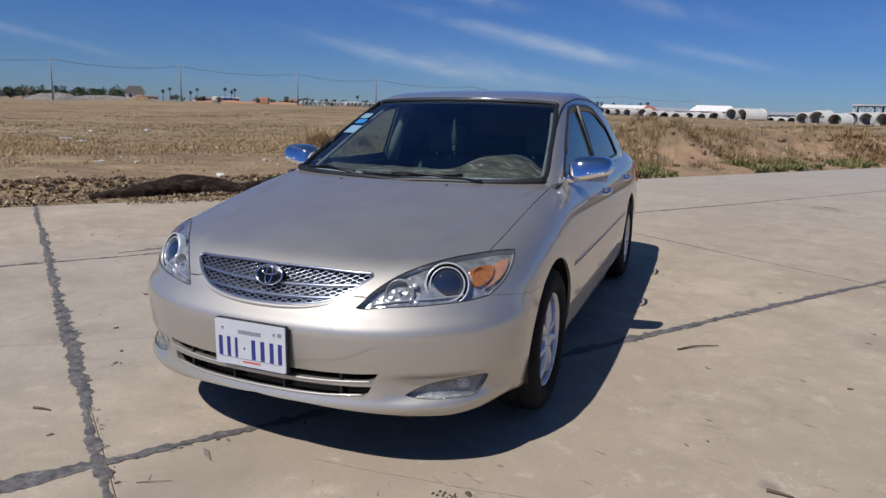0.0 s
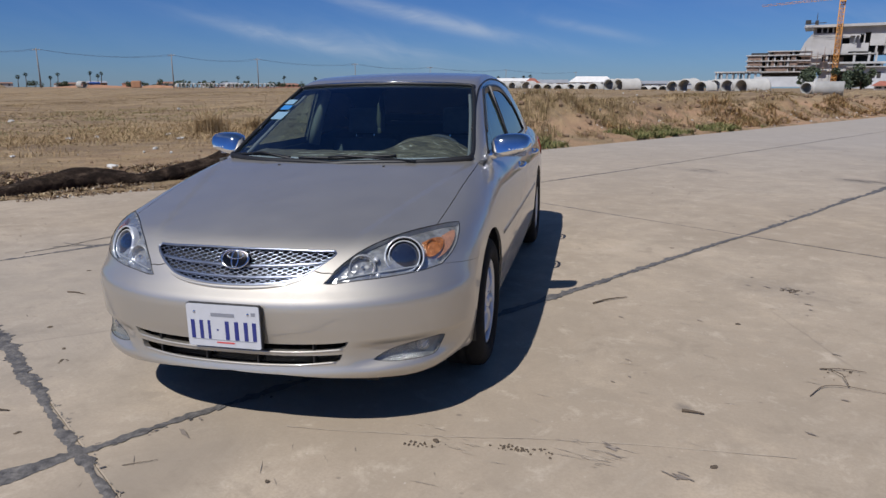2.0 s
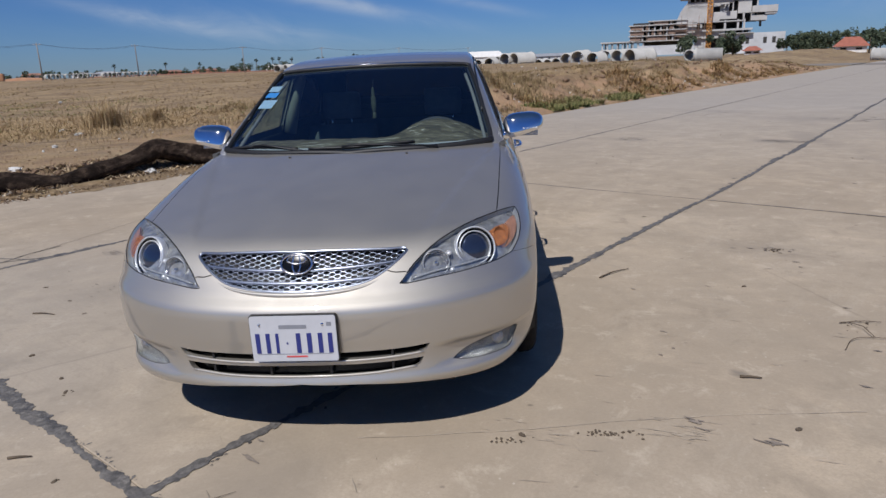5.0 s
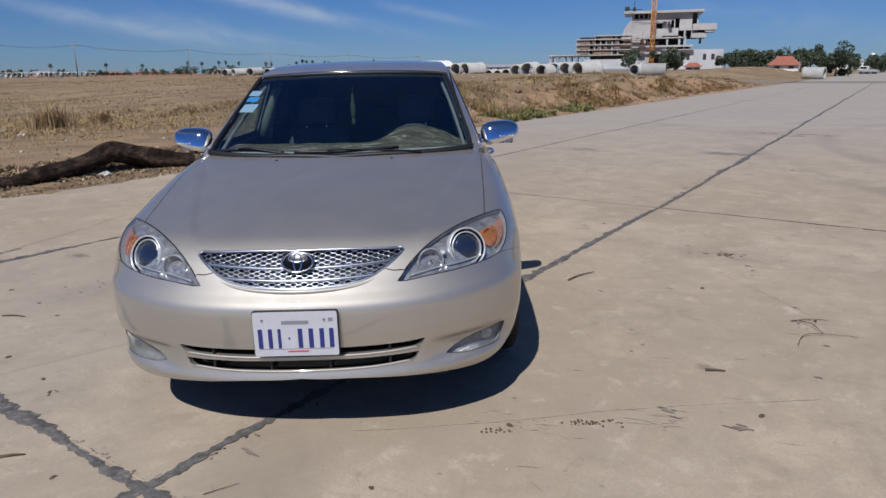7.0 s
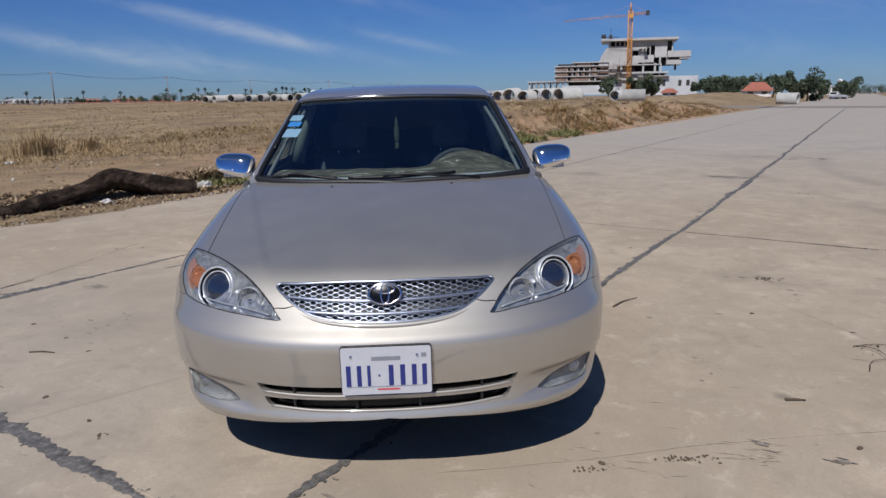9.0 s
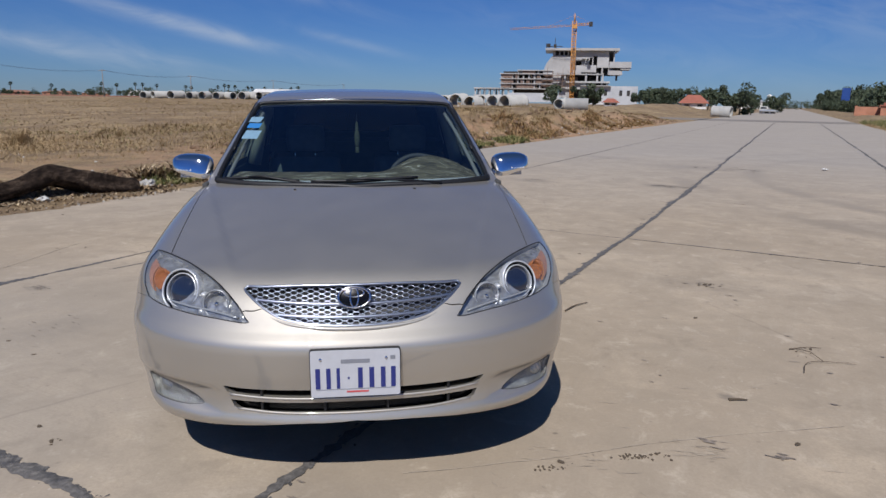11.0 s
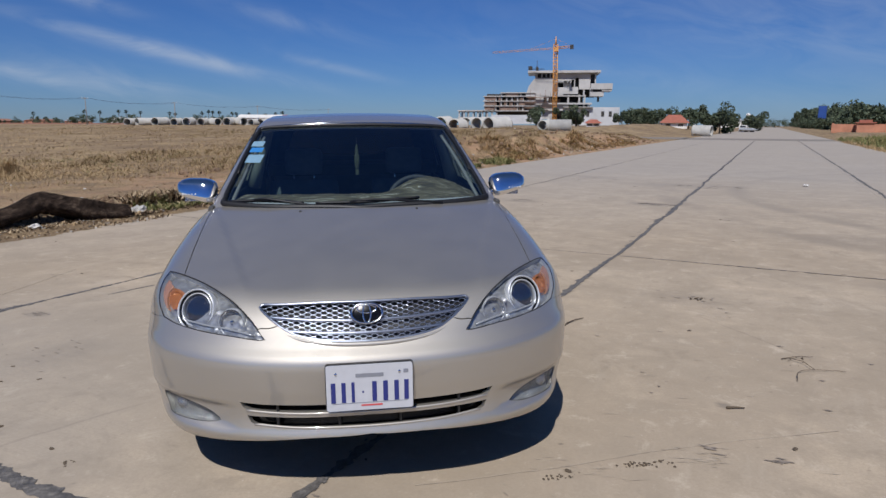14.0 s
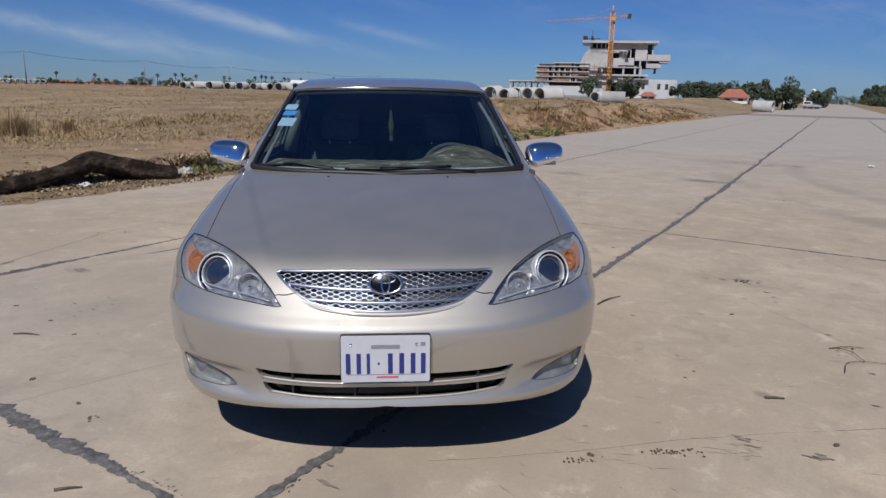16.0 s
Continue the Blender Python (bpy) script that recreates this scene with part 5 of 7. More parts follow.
def vnoise(x, y, seed=0):
    """Smooth value noise on arrays, from -1 to 1."""
    ix, iy = np.floor(x).astype(int), np.floor(y).astype(int)
    fx, fy = x - ix, y - iy
    fx, fy = fx * fx * (3 - 2 * fx), fy * fy * (3 - 2 * fy)

    def h(a, b):
        n = (a * 374761393 + b * 668265263 + seed * 144665) & 0x7fffffff
        n = ((n ^ (n >> 13)) * 1274126177) & 0x7fffffff
        return (n ^ (n >> 16)) % 65536 / 32768.0 - 1
    return (h(ix, iy) * (1 - fx) + h(ix + 1, iy) * fx) * (1 - fy) + (h(ix, iy + 1) * (1 - fx) + h(ix + 1, iy + 1) * fx) * fy


def fbm(x, y, seed=0, octaves=4):
    return sum(vnoise(x * 2 ** i, y * 2 ** i, seed + i) / 2 ** i for i in range(octaves)) / 1.9


MOUNDS = ((112, -17.5, .55, 24, 4.5), (136, -20, .45, 24, 5), (13.8, -10.4, 1.05, 2.2, 1.6), (17.5, -9.9, .60, 2.4, 1.3), (22, -10.3, .65, 3, 1.4), (27, -10.2, .55, 3, 1.5), (33, -10.6, .75, 3.5, 1.6), (40, -10.4, .85, 4, 1.5),
          (48, -10.5, .7, 4, 1.6), (57, -10.8, .5, 5, 1.6), (20, -14, .5, 4, 2.4), (31, -15, .6, 5, 2.5), (44, -16, .6, 6, 3), (24, -9.2, .5, 1.3, .9), (29.5, -9.4, .6, 1.5, .9), (36, -9.5, .5, 1.8, .9))


def ground_height(u, v):
    s = EDGE_L - v
    r = v - EDGE_R
    z = np.where(s > 0, .03 + .45 * sstep(20, 90, s) + sstep(1.5, 15, s) * (.64 * sstep(9, 26, u) + .40 * sstep(30, 60, u) * (1 - sstep(40, 90, s))), 0.0)
    clods = sstep(.42, .72, s) * (1 - sstep(1.2, 2.2, s)) * (1 - .7 * sstep(6, 9, u))
    z = z + clods * (.10 + .15 * fbm(u * 1.7, v * 1.7, 3) + .05 * vnoise(u * 6.1, v * 6.7, 8))
    z = z + np.where(s > 0, .045 * fbm(u * .8, v * .8, 11) + .05 * sstep(4, 14, s) * fbm(u * .35, v * .35, 21), 0)
    z = np.where(s > 0, z * (1 - .94 * np.exp(-((u - 74) / 7.5) ** 6) * (1 - sstep(11, 19, s))), z)
    for mu, mv, h, a, b in MOUNDS:
        z = z + h * np.exp(-((u - mu) / a) ** 2 - ((v - mv) / b) ** 2) * (1 + .55 * fbm(u * .9, v * .9, 31) + .12 * vnoise(u * 4, v * 4, 33)) * sstep(0, 1.6, s)
    z = np.where(r > 0, .02 + .05 * fbm(u * .7, v * .7, 41) + .12 * sstep(.5, 3, r) + .42 * sstep(80, 92, u) * sstep(.5, 3, r), z)
    under = (s < .05) & (r < .05)
    return np.where(under, -.20, z)


def spread(lo, hi, a, b, fine, growth=1.12):
    """Grid lines: fine from a to b, wider and wider beyond."""
    mid = list(np.arange(a, b, fine))
    x, st = mid[-1], fine
    up, dn = [], []
    while x < hi:
        st *= growth
        x += st
        up.append(x)
    x, st = mid[0], fine
    while x > lo:
        st *= growth
        x -= st
        dn.append(x)
    return np.array(dn[::-1] + mid + up)


gu = spread(-900, 2600, -3, 27, .17, 1.09)
gv = np.concatenate([spread(-2300, -7.3, -13, -7.35, .14, 1.075), [-7.21, -7.15, 0, 6.65, 6.72], spread(6.8, 2300, 6.8, 9, .4, 1.25)[1:]])
gv = np.unique(gv[(gv < -7.1) | (gv > 6.6) | (gv == 0)])
U, V = np.meshgrid(gu, gv, indexing="ij")
Z = ground_height(U, V)
X, Y = U * DU[0] + (V - swing(U)) * DV[0], U * DU[1] + (V - swing(U)) * DV[1]
nu, nv = U.shape
idx = np.arange(nu * nv).reshape(nu, nv)
quads = np.stack([idx[:-1, :-1], idx[1:, :-1], idx[1:, 1:], idx[:-1, 1:]], -1).reshape(-1, 4)[:, ::-1]
ground = part("ground", raw("ground", np.stack([X, Y, Z], -1).reshape(-1, 3), quads), EARTH)
tagged(ground, "dry tan earth of the open field around the road", "ground", kind="structure")

# ---- road: concrete slabs with tarred joints ----
road = thing("road", "wide pale concrete slab road with dark tarred joints", "road", kind="structure")


def slab_mesh(length, width):
    bm = box(width, length, .18, 0)
    bmesh.ops.translate(bm, verts=bm.verts, vec=(0, 0, -.18))
    top = [e for e in bm.edges if all(v.co.z > -.01 for v in e.verts)]
    bmesh.ops.bevel(bm, geom=top, offset=.003, segments=1, affect="EDGES")
    me = bpy.data.meshes.new("slab")
    bm.to_mesh(me)
    bm.free()
    return me


LONG = 5.69
turn = -35
for k, (a, b) in enumerate(zip(JOINTS[:-1], JOINTS[1:])):
    me, tight = slab_mesh(LONG - .002, b - a - .002), slab_mesh(LONG - .002, b - a - .001)
    for i in range(-4, 14):
        slab = part("slab", me if i < 2 else tight, CONCRETE, road, at=Matrix.Translation(spot(-.47 + LONG * (i + .5), (a + b) / 2, random.uniform(-.0015, .0015))) @ pose(0, 0, 0, 0, 0, turn + (.77 if i > 0 else 0)))
    far = slab_mesh(700, b - a - .001)
    part("slab", far, CONCRETE, road, at=Matrix.Translation(spot(-.47 + LONG * 14 + 350, (a + b) / 2)) @ pose(0, 0, 0, 0, 0, turn + .77))
    near = slab_mesh(60, b - a - .010)
    part("slab", near, CONCRETE, road, at=Matrix.Translation(spot(-.47 - LONG * 4 - 30, (a + b) / 2)) @ pose(0, 0, 0, 0, 0, turn))
bed = box(13.6, 900, .05, 0)
part("joint_bed", bed, GAP, road, at=Matrix.Translation(spot(350, -.25, -.075)) @ pose(0, 0, 0, 0, 0, turn + .77))


def ribbon(name, a, b, width, wander=.02, seed=1, ragged=.35, z=.0028, step=.02, blobs=(), material=None):
    """A poured strip of tar from a to b (u, v), of uneven width."""
    a, b = np.array(a, float), np.array(b, float)
    n = int(np.linalg.norm(b - a) / step)
    t = np.linspace(0, 1, n)
    d = (b - a) / np.linalg.norm(b - a)
    c = a + t[:, None] * (b - a)
    s = t * np.linalg.norm(b - a)
    side = np.array((-d[1], d[0]))
    c = c + side * (wander * fbm(s * .9, s * 0, seed))[:, None]
    w = width * np.maximum(.25, 1 + ragged * fbm(s * 2.1, s * 0 + 5, seed + 7) + .55 * ragged * vnoise(s * 19, s * 0, seed + 9) + .7 * ragged * vnoise(s * 53, s * 0, seed + 4) + .5 * ragged * np.maximum(0, vnoise(s * 31, s * 0, seed + 6)) ** 2)
    for at, r, add in blobs:
        w = w + add * np.exp(-((s - at) / r) ** 2)
    w2 = w * (1 + .45 * vnoise(s * 15, s * 0 + 3, seed + 13) + .4 * vnoise(s * 47, s * 0 + 3, seed + 17))
    rows = [c + side * (w / 2)[:, None], c + side * (w * .2)[:, None], c - side * (w2 * .2)[:, None], c - side * (w2 / 2)[:, None]]
    hs = (z * .4, z, z, z * .4)
    verts = [spot(p[0], p[1], h + .0012) for r_, h in zip(rows, hs) for p in r_]
    faces = [(k * n + i, k * n + i + 1, (k + 1) * n + i + 1, (k + 1) * n + i) for k in range(3) for i in range(n - 1)]
    return part(name, raw(name, verts, [f[::-1] for f in faces]), material or TAR, road, "uneven strip of dark joint tar")


ribbon("joint_tar", (-9, -.28), (8, -.28), .046, .03, 2, .5, blobs=((8.25, .16, .05), (7.4, .5, .02), (10, .3, .015)))
ribbon("joint_tar", (8, -.29), (80, -.32), .062, .05, 3, .5, step=.08)
ribbon("joint_tar", (-.474, -7.1), (-.488, 1.3), .046, .025, 5, .55, blobs=((5.9, .30, .022), (5.2, .35, .03), (4.6, .2, .015)), z=.0042, step=.012)
ribbon("joint_tar", (-9, -3.87), (70, -3.87), .028, .03, 7, .9, blobs=((9.95, .30, .05), (9.1, .4, .012), (11.6, .3, .012)))
ribbon("joint_tar", (5.22, -7.1), (5.22, 6.6), .014, .02, 11, .8)
ribbon("joint_tar", (3.0, 3.2), (80, 3.42), .06, .04, 13, .7, step=.1)
ribbon("crack_tar", (.05, -4.0), (.85, -4.15), .010, .12, 17, .9, z=.0034)
ribbon("crack_tar", (.25, -4.05), (.65, -3.86), .010, .10, 19, .9, z=.0038)
ribbon("crack_tar", (.38, -4.2), (.52, -3.9), .009, .06, 23, .9, z=.0042)
ribbon("crack_tar", (1.6, -3.62), (2.0, -3.55), .02, .05, 27, .9)


ribbon("hairline_crack", (.2, .06), (1.5, 1.56), .0028, .05, 61, .9, z=.0018, material=SCORE)
ribbon("hairline_crack", (.5, -4.10), (2.1, -4.74), .009, .05, 63, .9, z=.0018, material=SCORE)
ribbon("hairline_crack", (-1.6, .9), (-.2, 1.9), .0025, .05, 65, .9, z=.0018, material=SCORE)


def scratches(u, v, du, dv, n, seed, length=.10, way=(.35, 1.0)):
    """Short fine scores in the concrete, nearly parallel."""
    r = np.random.default_rng(seed)
    verts, faces = [], []
    way = np.array(way) / np.linalg.norm(way)
    for q in range(n):
        c, k = np.array((r.normal(u, du), r.normal(v, dv))), len(verts)
        d = way + r.normal(0, .12, 2)
        d, side = d * length * r.uniform(.3, 1) / 2, np.array((-d[1], d[0])) * r.uniform(.001, .002)
        for p in (c - d, c + side, c + d, c - side):
            verts.append(spot(p[0], p[1], .0024 + .0001 * (q % 7)))
        faces.append((k, k + 1, k + 2, k + 3))
    part("scratches", raw("scratches", verts, faces, False), SCORE, road, "fine dark scores in the concrete")


scratches(.95, 1.05, .05, .08, 26, 71, .12)
scratches(.62, .58, .04, .10, 16, 72, .10)
scratches(.35, .45, .25, .30, 18, 73, .09, (-.6, 1.0))
scratches(-.45, .15, .20, .30, 20, 74, .09, (-.6, 1.0))
scratches(1.2, -1.6, .6, .9, 60, 75, .10)
scratches(-.7, -1.2, .3, .8, 40, 76, .10)
scratches(3.0, 1.4, 1.0, 1.0, 70, 77, .14)
scratches(5.0, -2.0, 1.6, 1.4, 60, 78, .18)


def stain(u, v, du, dv, n, seed, size=.05, label="dark stain on the concrete"):
    """A cluster of thin ragged blotches, drawn out along the slabs' brushing."""
    r = np.random.default_rng(seed)
    verts, faces = [], []
    for _ in range(n):
        cu, cv = u + r.normal(0, du), v + r.normal(0, dv)
        a, b = size * r.uniform(.12, .5), size * r.uniform(.4, 2.2)
        k, m = len(verts), 11
        for i in range(m):
            t = 2 * math.pi * i / m
            q = r.uniform(.45, 1.15)
            verts.append(spot(cu + a * q * math.cos(t), cv + b * q * math.sin(t), .0032 + .0001 * (_ % 9)))
        faces.append(tuple(range(k, k + m))[::-1])
    return part("stain", raw("stain", verts, faces, False), STAIN, road, label)


stain(10.3, -.75, .09, .18, 26, 1, .05)
stain(9.8, -3.0, .14, .30, 18, 2, .05)
stain(3.7, .70, .06, .16, 14, 4, .018)
stain(.98, -3.55, .03, .05, 12, 6, .022)
stain(2.3, -.9, .12, .2, 8, 7, .02)
stain(14.5, -.2, .3, .5, 20, 9, .07)
stain(15.5, -3.2, .3, .6, 18, 10, .06)
stain(.5, -2.7, .10, .16, 12, 15, .016)
stain(-.13, -.16, .008, .010, 5, 51, .026, "small oval oily spot on the concrete")
stain(1.05, 1.33, .02, .03, 7, 52, .022)
stain(1.04, 1.07, .015, .03, 6, 53, .018)
stain(3, .5, 2.2, 1.6, 40, 18, .016, "dark flecks on the concrete")
stain(6, 2.5, 3.0, 1.8, 40, 19, .02, "dark flecks on the concrete")
stain(1, -4, 2.0, 1.5, 40, 20, .018, "dark flecks on the concrete")


def smears(u0, u1, v, n, seed):
    """Short ragged teeth of tar dragged sideways out of a joint."""
    r = np.random.default_rng(seed)
    verts, faces = [], []
    for q in range(n):
        u, k = r.uniform(u0, u1), len(verts)
        a, b = r.uniform(.02, .085) * r.choice((-1, 1)), r.uniform(.004, .013)
        z = .0030 + .0001 * (q % 7)
        verts += [spot(u - b, v, z), spot(u + b, v, z), spot(u + b * .6 + r.normal(0, .008), v + a * .6, z), spot(u + r.normal(0, .012), v + a, z), spot(u - b * .7, v + a * .5, z)]
        faces.append((k, k + 1, k + 2, k + 3, k + 4) if a > 0 else (k + 4, k + 3, k + 2, k + 1, k))
    part("tar_smear", raw("smear", verts, faces, False), TAR, road, "ragged teeth of tar beside the joint")


smears(6, 30, -.33, 130, 32)


def chips(a, b, n, reach, size, seed):
    """Loose flakes of tar along both edges of a joint from a to b (u, v)."""
    r = np.random.default_rng(seed)
    a, b = np.array(a, float), np.array(b, float)
    d = (b - a) / np.linalg.norm(b - a)
    side = np.array((-d[1], d[0]))
    verts, faces = [], []
    for q in range(n):
        c = a + (b - a) * r.random() + side * r.choice((-1, 1)) * (reach + abs(r.normal(0, reach * .45)))
        k, m, sz = len(verts), 9, size * r.uniform(.25, 1) ** 1.6
        st = r.uniform(.5, 1.9)
        for i in range(m):
            t = 2 * math.pi * i / m
            p = c + d * sz * st * math.cos(t) * r.uniform(.5, 1.2) + side * sz / st * math.sin(t) * r.uniform(.5, 1.2)
            verts.append(spot(p[0], p[1], .0026 + .0001 * (q % 9)))
        faces.append(tuple(range(k, k + m))[::-1])
    part("tar_flakes", raw("flakes", verts, faces, False), TAR, road, "flakes of tar along the joint")


chips((-.482, -3.4), (-.488, 1.2), 230, .018, .010, 41)
chips((-.47, -7.0), (-.47, -3.4), 140, .022, .012, 42)
chips((-6, -.28), (0, -.28), 220, .019, .010, 43)
chips((0, -.28), (14, -.28), 300, .019, .012, 44)
chips((-1, -3.87), (4, -3.87), 160, .011, .010, 45)

# ---- the verge and the field ----
rng = np.random.default_rng(7)


def blades(points, heights, per, width, lean, material, name, label, category, spread=.02):
    """Grass: each tuft a fan of thin bent blades. One object of stuff."""
    n = len(points) * per
    base = np.repeat(points, per, 0) + np.concatenate([rng.normal(0, spread, (n, 2)), np.zeros((n, 1))], 1)
    h = np.repeat(heights, per) * rng.uniform(.5, 1.15, n)
    a = rng.uniform(0, 2 * np.pi, n)
    out = np.stack([np.cos(a), np.sin(a), 0 * a], -1)
    side = np.stack([-np.sin(a), np.cos(a), 0 * a], -1)
    w = width * rng.uniform(.6, 1.4, n)
    ln = lean * rng.uniform(.2, 1.3, n)
    base[:, 2] -= .02
    mid = base + out * (h * ln * .35)[:, None] + np.stack([0 * h, 0 * h, h * .6], -1)
    tip = base + out * (h * ln)[:, None] + np.stack([0 * h, 0 * h, h], -1)
    sw = side * w[:, None]
    v = np.stack([base - sw, base + sw, mid - sw * .7, mid + sw * .7, tip], 1).reshape(-1, 3)
    k = np.arange(n) * 5
    f = [t for i in k for t in ((i, i + 1, i + 3, i + 2), (i + 2, i + 3, i + 4))]
    ob = part(name, raw(name, v, f, False), material)
    return tagged(ob, label, category, kind="stuff")


def scatter(n, u0, u1, v0, v1, keep=None):
    u, v = rng.uniform(u0, u1, n), rng.uniform(v0, v1, n)
    if keep is not None:
        ok = keep(u, v)
        u, v = u[ok], v[ok]
    z = np.maximum(ground_height(u, v), 0)
    w = v - swing(u)
    return np.stack([u * DU[0] + w * DV[0], u * DU[1] + w * DV[1], z], -1), u, v


# the field's dry stubble, thinning with distance
patchy = lambda u, v: (fbm(u * .12, v * .12, 51) + .5 * fbm(u * .5, v * .5, 52) > -.10)
p0, *_ = scatter(9000, -9, 26, -13.5, -8.3, lambda u, v: fbm(u * .4, v * .4, 57) + .25 * (-v - 10.5) > .05)
blades(p0, rng.uniform(.015, .06, len(p0)), 5, .004, 1.6, STRAW, "dry_grass", "trampled straw lying on the bare earth", "grass", .10)
p1, *_ = scatter(56000, -12, 36, -24, -12.2, lambda u, v: (fbm(u * .3, v * .3, 55) > -.30 + .5 * rng.random(len(u)) - .25) & (rng.random(len(u)) < (sstep(13.8, 16.4, -v) + .14) * (1 - .85 * sstep(16, 25, -v)) * (1 - .75 * sstep(9, 12, u))))
blades(p1, rng.uniform(.03, .16, len(p1)), 5, .006, 1.8, STRAW, "dry_grass", "short dry straw-coloured grass over the field", "grass", .16)
p2, *_ = scatter(34000, -40, 80, -95, -28, patchy)
blades(p2, rng.uniform(.03, .10, len(p2)), 4, .016, 2.4, STRAW, "dry_grass", "taller dry straw-coloured grass further out", "grass", .4)
p16, *_ = scatter(9000, -10, 9, -15.5, -8.8, lambda u, v: fbm(u * .5, v * .9, 53) > -.05)
blades(p16, rng.uniform(.008, .03, len(p16)), 4, .010, 3.2, STRAW, "dry_grass", "flattened pale straw on the bare strip", "grass", .14)
p17, *_ = scatter(5200, -14, 16, -38, -15.5, lambda u, v: fbm(u * .35, v * .35, 59) > .10)
blades(p17, rng.uniform(.03, .11, len(p17)), 6, .010, 1.4, WEED, "green_weeds", "thin olive weeds among the dry grass", "weeds", .14)
# rank growth along the verge behind the car, straw above and green below
p3, u3, v3 = scatter(2200, 10, 62, -14.5, -7.6, lambda u, v: fbm(u * .35, v * .5, 61) > -.25 + .3 * (u > 27))
blades(p3, rng.uniform(.04, .24, len(p3)) * (.6 + .6 * (u3 < 27)), 6, .006, .9, STRAW, "dry_grass", "tall dry grass on the banks beside the road", "grass", .08)
p8, *_ = scatter(1500, 11.5, 17.5, -10.2, -7.9, lambda u, v: fbm(u * .8, v * .8, 65) > .0)
blades(p8, rng.uniform(.08, .30, len(p8)), 7, .006, .7, SCRUB, "dry_grass", "brown dead grass standing on the bank", "grass", .06)
p9, *_ = scatter(13000, 11, 62, -22, -8.0, lambda u, v: fbm(u * .5, v * .6, 67) > .12)
blades(p9, rng.uniform(.05, .22, len(p9)), 7, .011, 1.3, SCRUB, "dry_scrub", "low brown scrub over the banks", "scrub", .07)
p4, *_ = scatter(3400, 10.5, 27, -8.2, -7.35, lambda u, v: fbm(u * .7, v * .9, 71) > .02 + .02 * np.maximum(0, u - 17))
blades(p4, rng.uniform(.05, .20, len(p4)), 8, .011, 1.1, WEED, "green_weeds", "low green weeds along the edge of the road", "weeds")
p11, u11, v11 = scatter(3000, 14, 48, -9.3, -7.6, lambda u, v: fbm(u * .9, v * 1.1, 73) > .16)
blades(p11, rng.uniform(.07, .30, len(p11)), 9, .013, 1.2, RUSSET, "dead_weeds", "tall russet dead weeds along the foot of the bank", "weeds", .05)
p12, *_ = scatter(130, 5.2, 6.4, -8.1, -7.8, lambda u, v: fbm(u * 2, v * 2, 79) > -.1)
blades(p12, rng.uniform(.06, .22, len(p12)), 8, .015, 1.5, LITTERED, "dead_weeds", "dark dead weeds behind the stone", "weeds", .05)
p13, *_ = scatter(2200, 30, 67, 6.7, 11)
blades(p13, rng.uniform(.06, .25, len(p13)), 8, .016, 1.2, STRAW, "dry_grass", "dry grass on the far verge of the road", "grass", .15)
p5, *_ = scatter(260, 5.2, 6.6, -7.9, -7.35)
blades(p5, rng.uniform(.04, .14, len(p5)), 9, .009, 1.2, WEED, "green_weeds", "small patch of green weeds by the stone", "weeds")
p6, *_ = scatter(3500, 14, 75, 6.9, 14)
blades(p6, rng.uniform(.15, .6, len(p6)), 6, .014, .7, WEED, "green_weeds", "weeds along the far verge of the road", "weeds")


def tuft(u, v, h):
    n = 150
    p = np.array(spot(u, v, float(ground_height(np.array([u]), np.array([v]))[0])))
    pts = p + np.concatenate([rng.normal(0, .26 * h, (n, 2)), np.zeros((n, 1))], 1)
    blades(pts, rng.uniform(.35, 1, n) * h, 6, .008, .7, STRAW, "grass_clump", "tall clump of dry yellow grass in the field", "grass")


tuft(7.2, -16.9, .85)
tuft(9.0, -17.6, .5)


p10, *_ = scatter(20000, -14, 45, -60, -13, lambda u, v: fbm(u * .10 , v * .45, 77) > .12)
blades(p10, rng.uniform(.05, .17, len(p10)), 4, .010, 1.5, SCRUB, "dry_scrub", "darker brown stubble in long bands across the field", "scrub", .2)


# clods of turned earth along the edge of the slabs
def clod(r, seed):
    bm = bmesh.new()
    bmesh.ops.create_icosphere(bm, subdivisions=3 if r < .5 else 1, radius=r)
    for vtx in bm.verts:
        d = vtx.co.normalized()
        vtx.co *= 1 + .55 * noise.noise(d * 1.9 + Vector((seed, 0, 0))) + .2 * noise.noise(d * 4 + Vector((0, seed, 0)))
        vtx.co.z *= .7
    me = bpy.data.meshes.new("clod")
    bm.to_mesh(me)
    bm.free()
    return me


FIELD_CLOD = simple("field_clod", (.235, .165, .098), .95, 0, .4, 5, True, .5)
CLOD = simple("earth_clod", (.20, .132, .082), .95, 0, .55, 5, True, .6)
clod_meshes = [clod(1, i * 3.7) for i in range(8)]
arrays = []
for me in clod_meshes:
    co = np.empty(len(me.vertices) * 3)
    me.vertices.foreach_get("co", co)
    arrays.append((co.reshape(-1, 3), [tuple(p.vertices) for p in me.polygons]))


def rubble(n, u0, u1, v0, v1, size, material, name, label, category, bury=.35):
    verts, faces, k = [], [], 0
    pts, *_ = scatter(n, u0, u1, v0, v1)
    for p in pts:
        co, fs = arrays[rng.integers(8)]
        r = size * rng.uniform(.25, 1.0) ** 1.8
        a = rng.uniform(0, 6.28)
        m = np.array(((math.cos(a), -math.sin(a), 0), (math.sin(a), math.cos(a), 0), (0, 0, 1)))
        verts.append(co @ m.T * r * rng.uniform(.7, 1.3, 3) + p + (0, 0, r * (.7 - bury)))
        faces += [tuple(i + k for i in f) for f in fs]
        k += len(co)
    return tagged(part(name, raw(name, np.concatenate(verts), faces, False), material), label, category, kind="stuff")


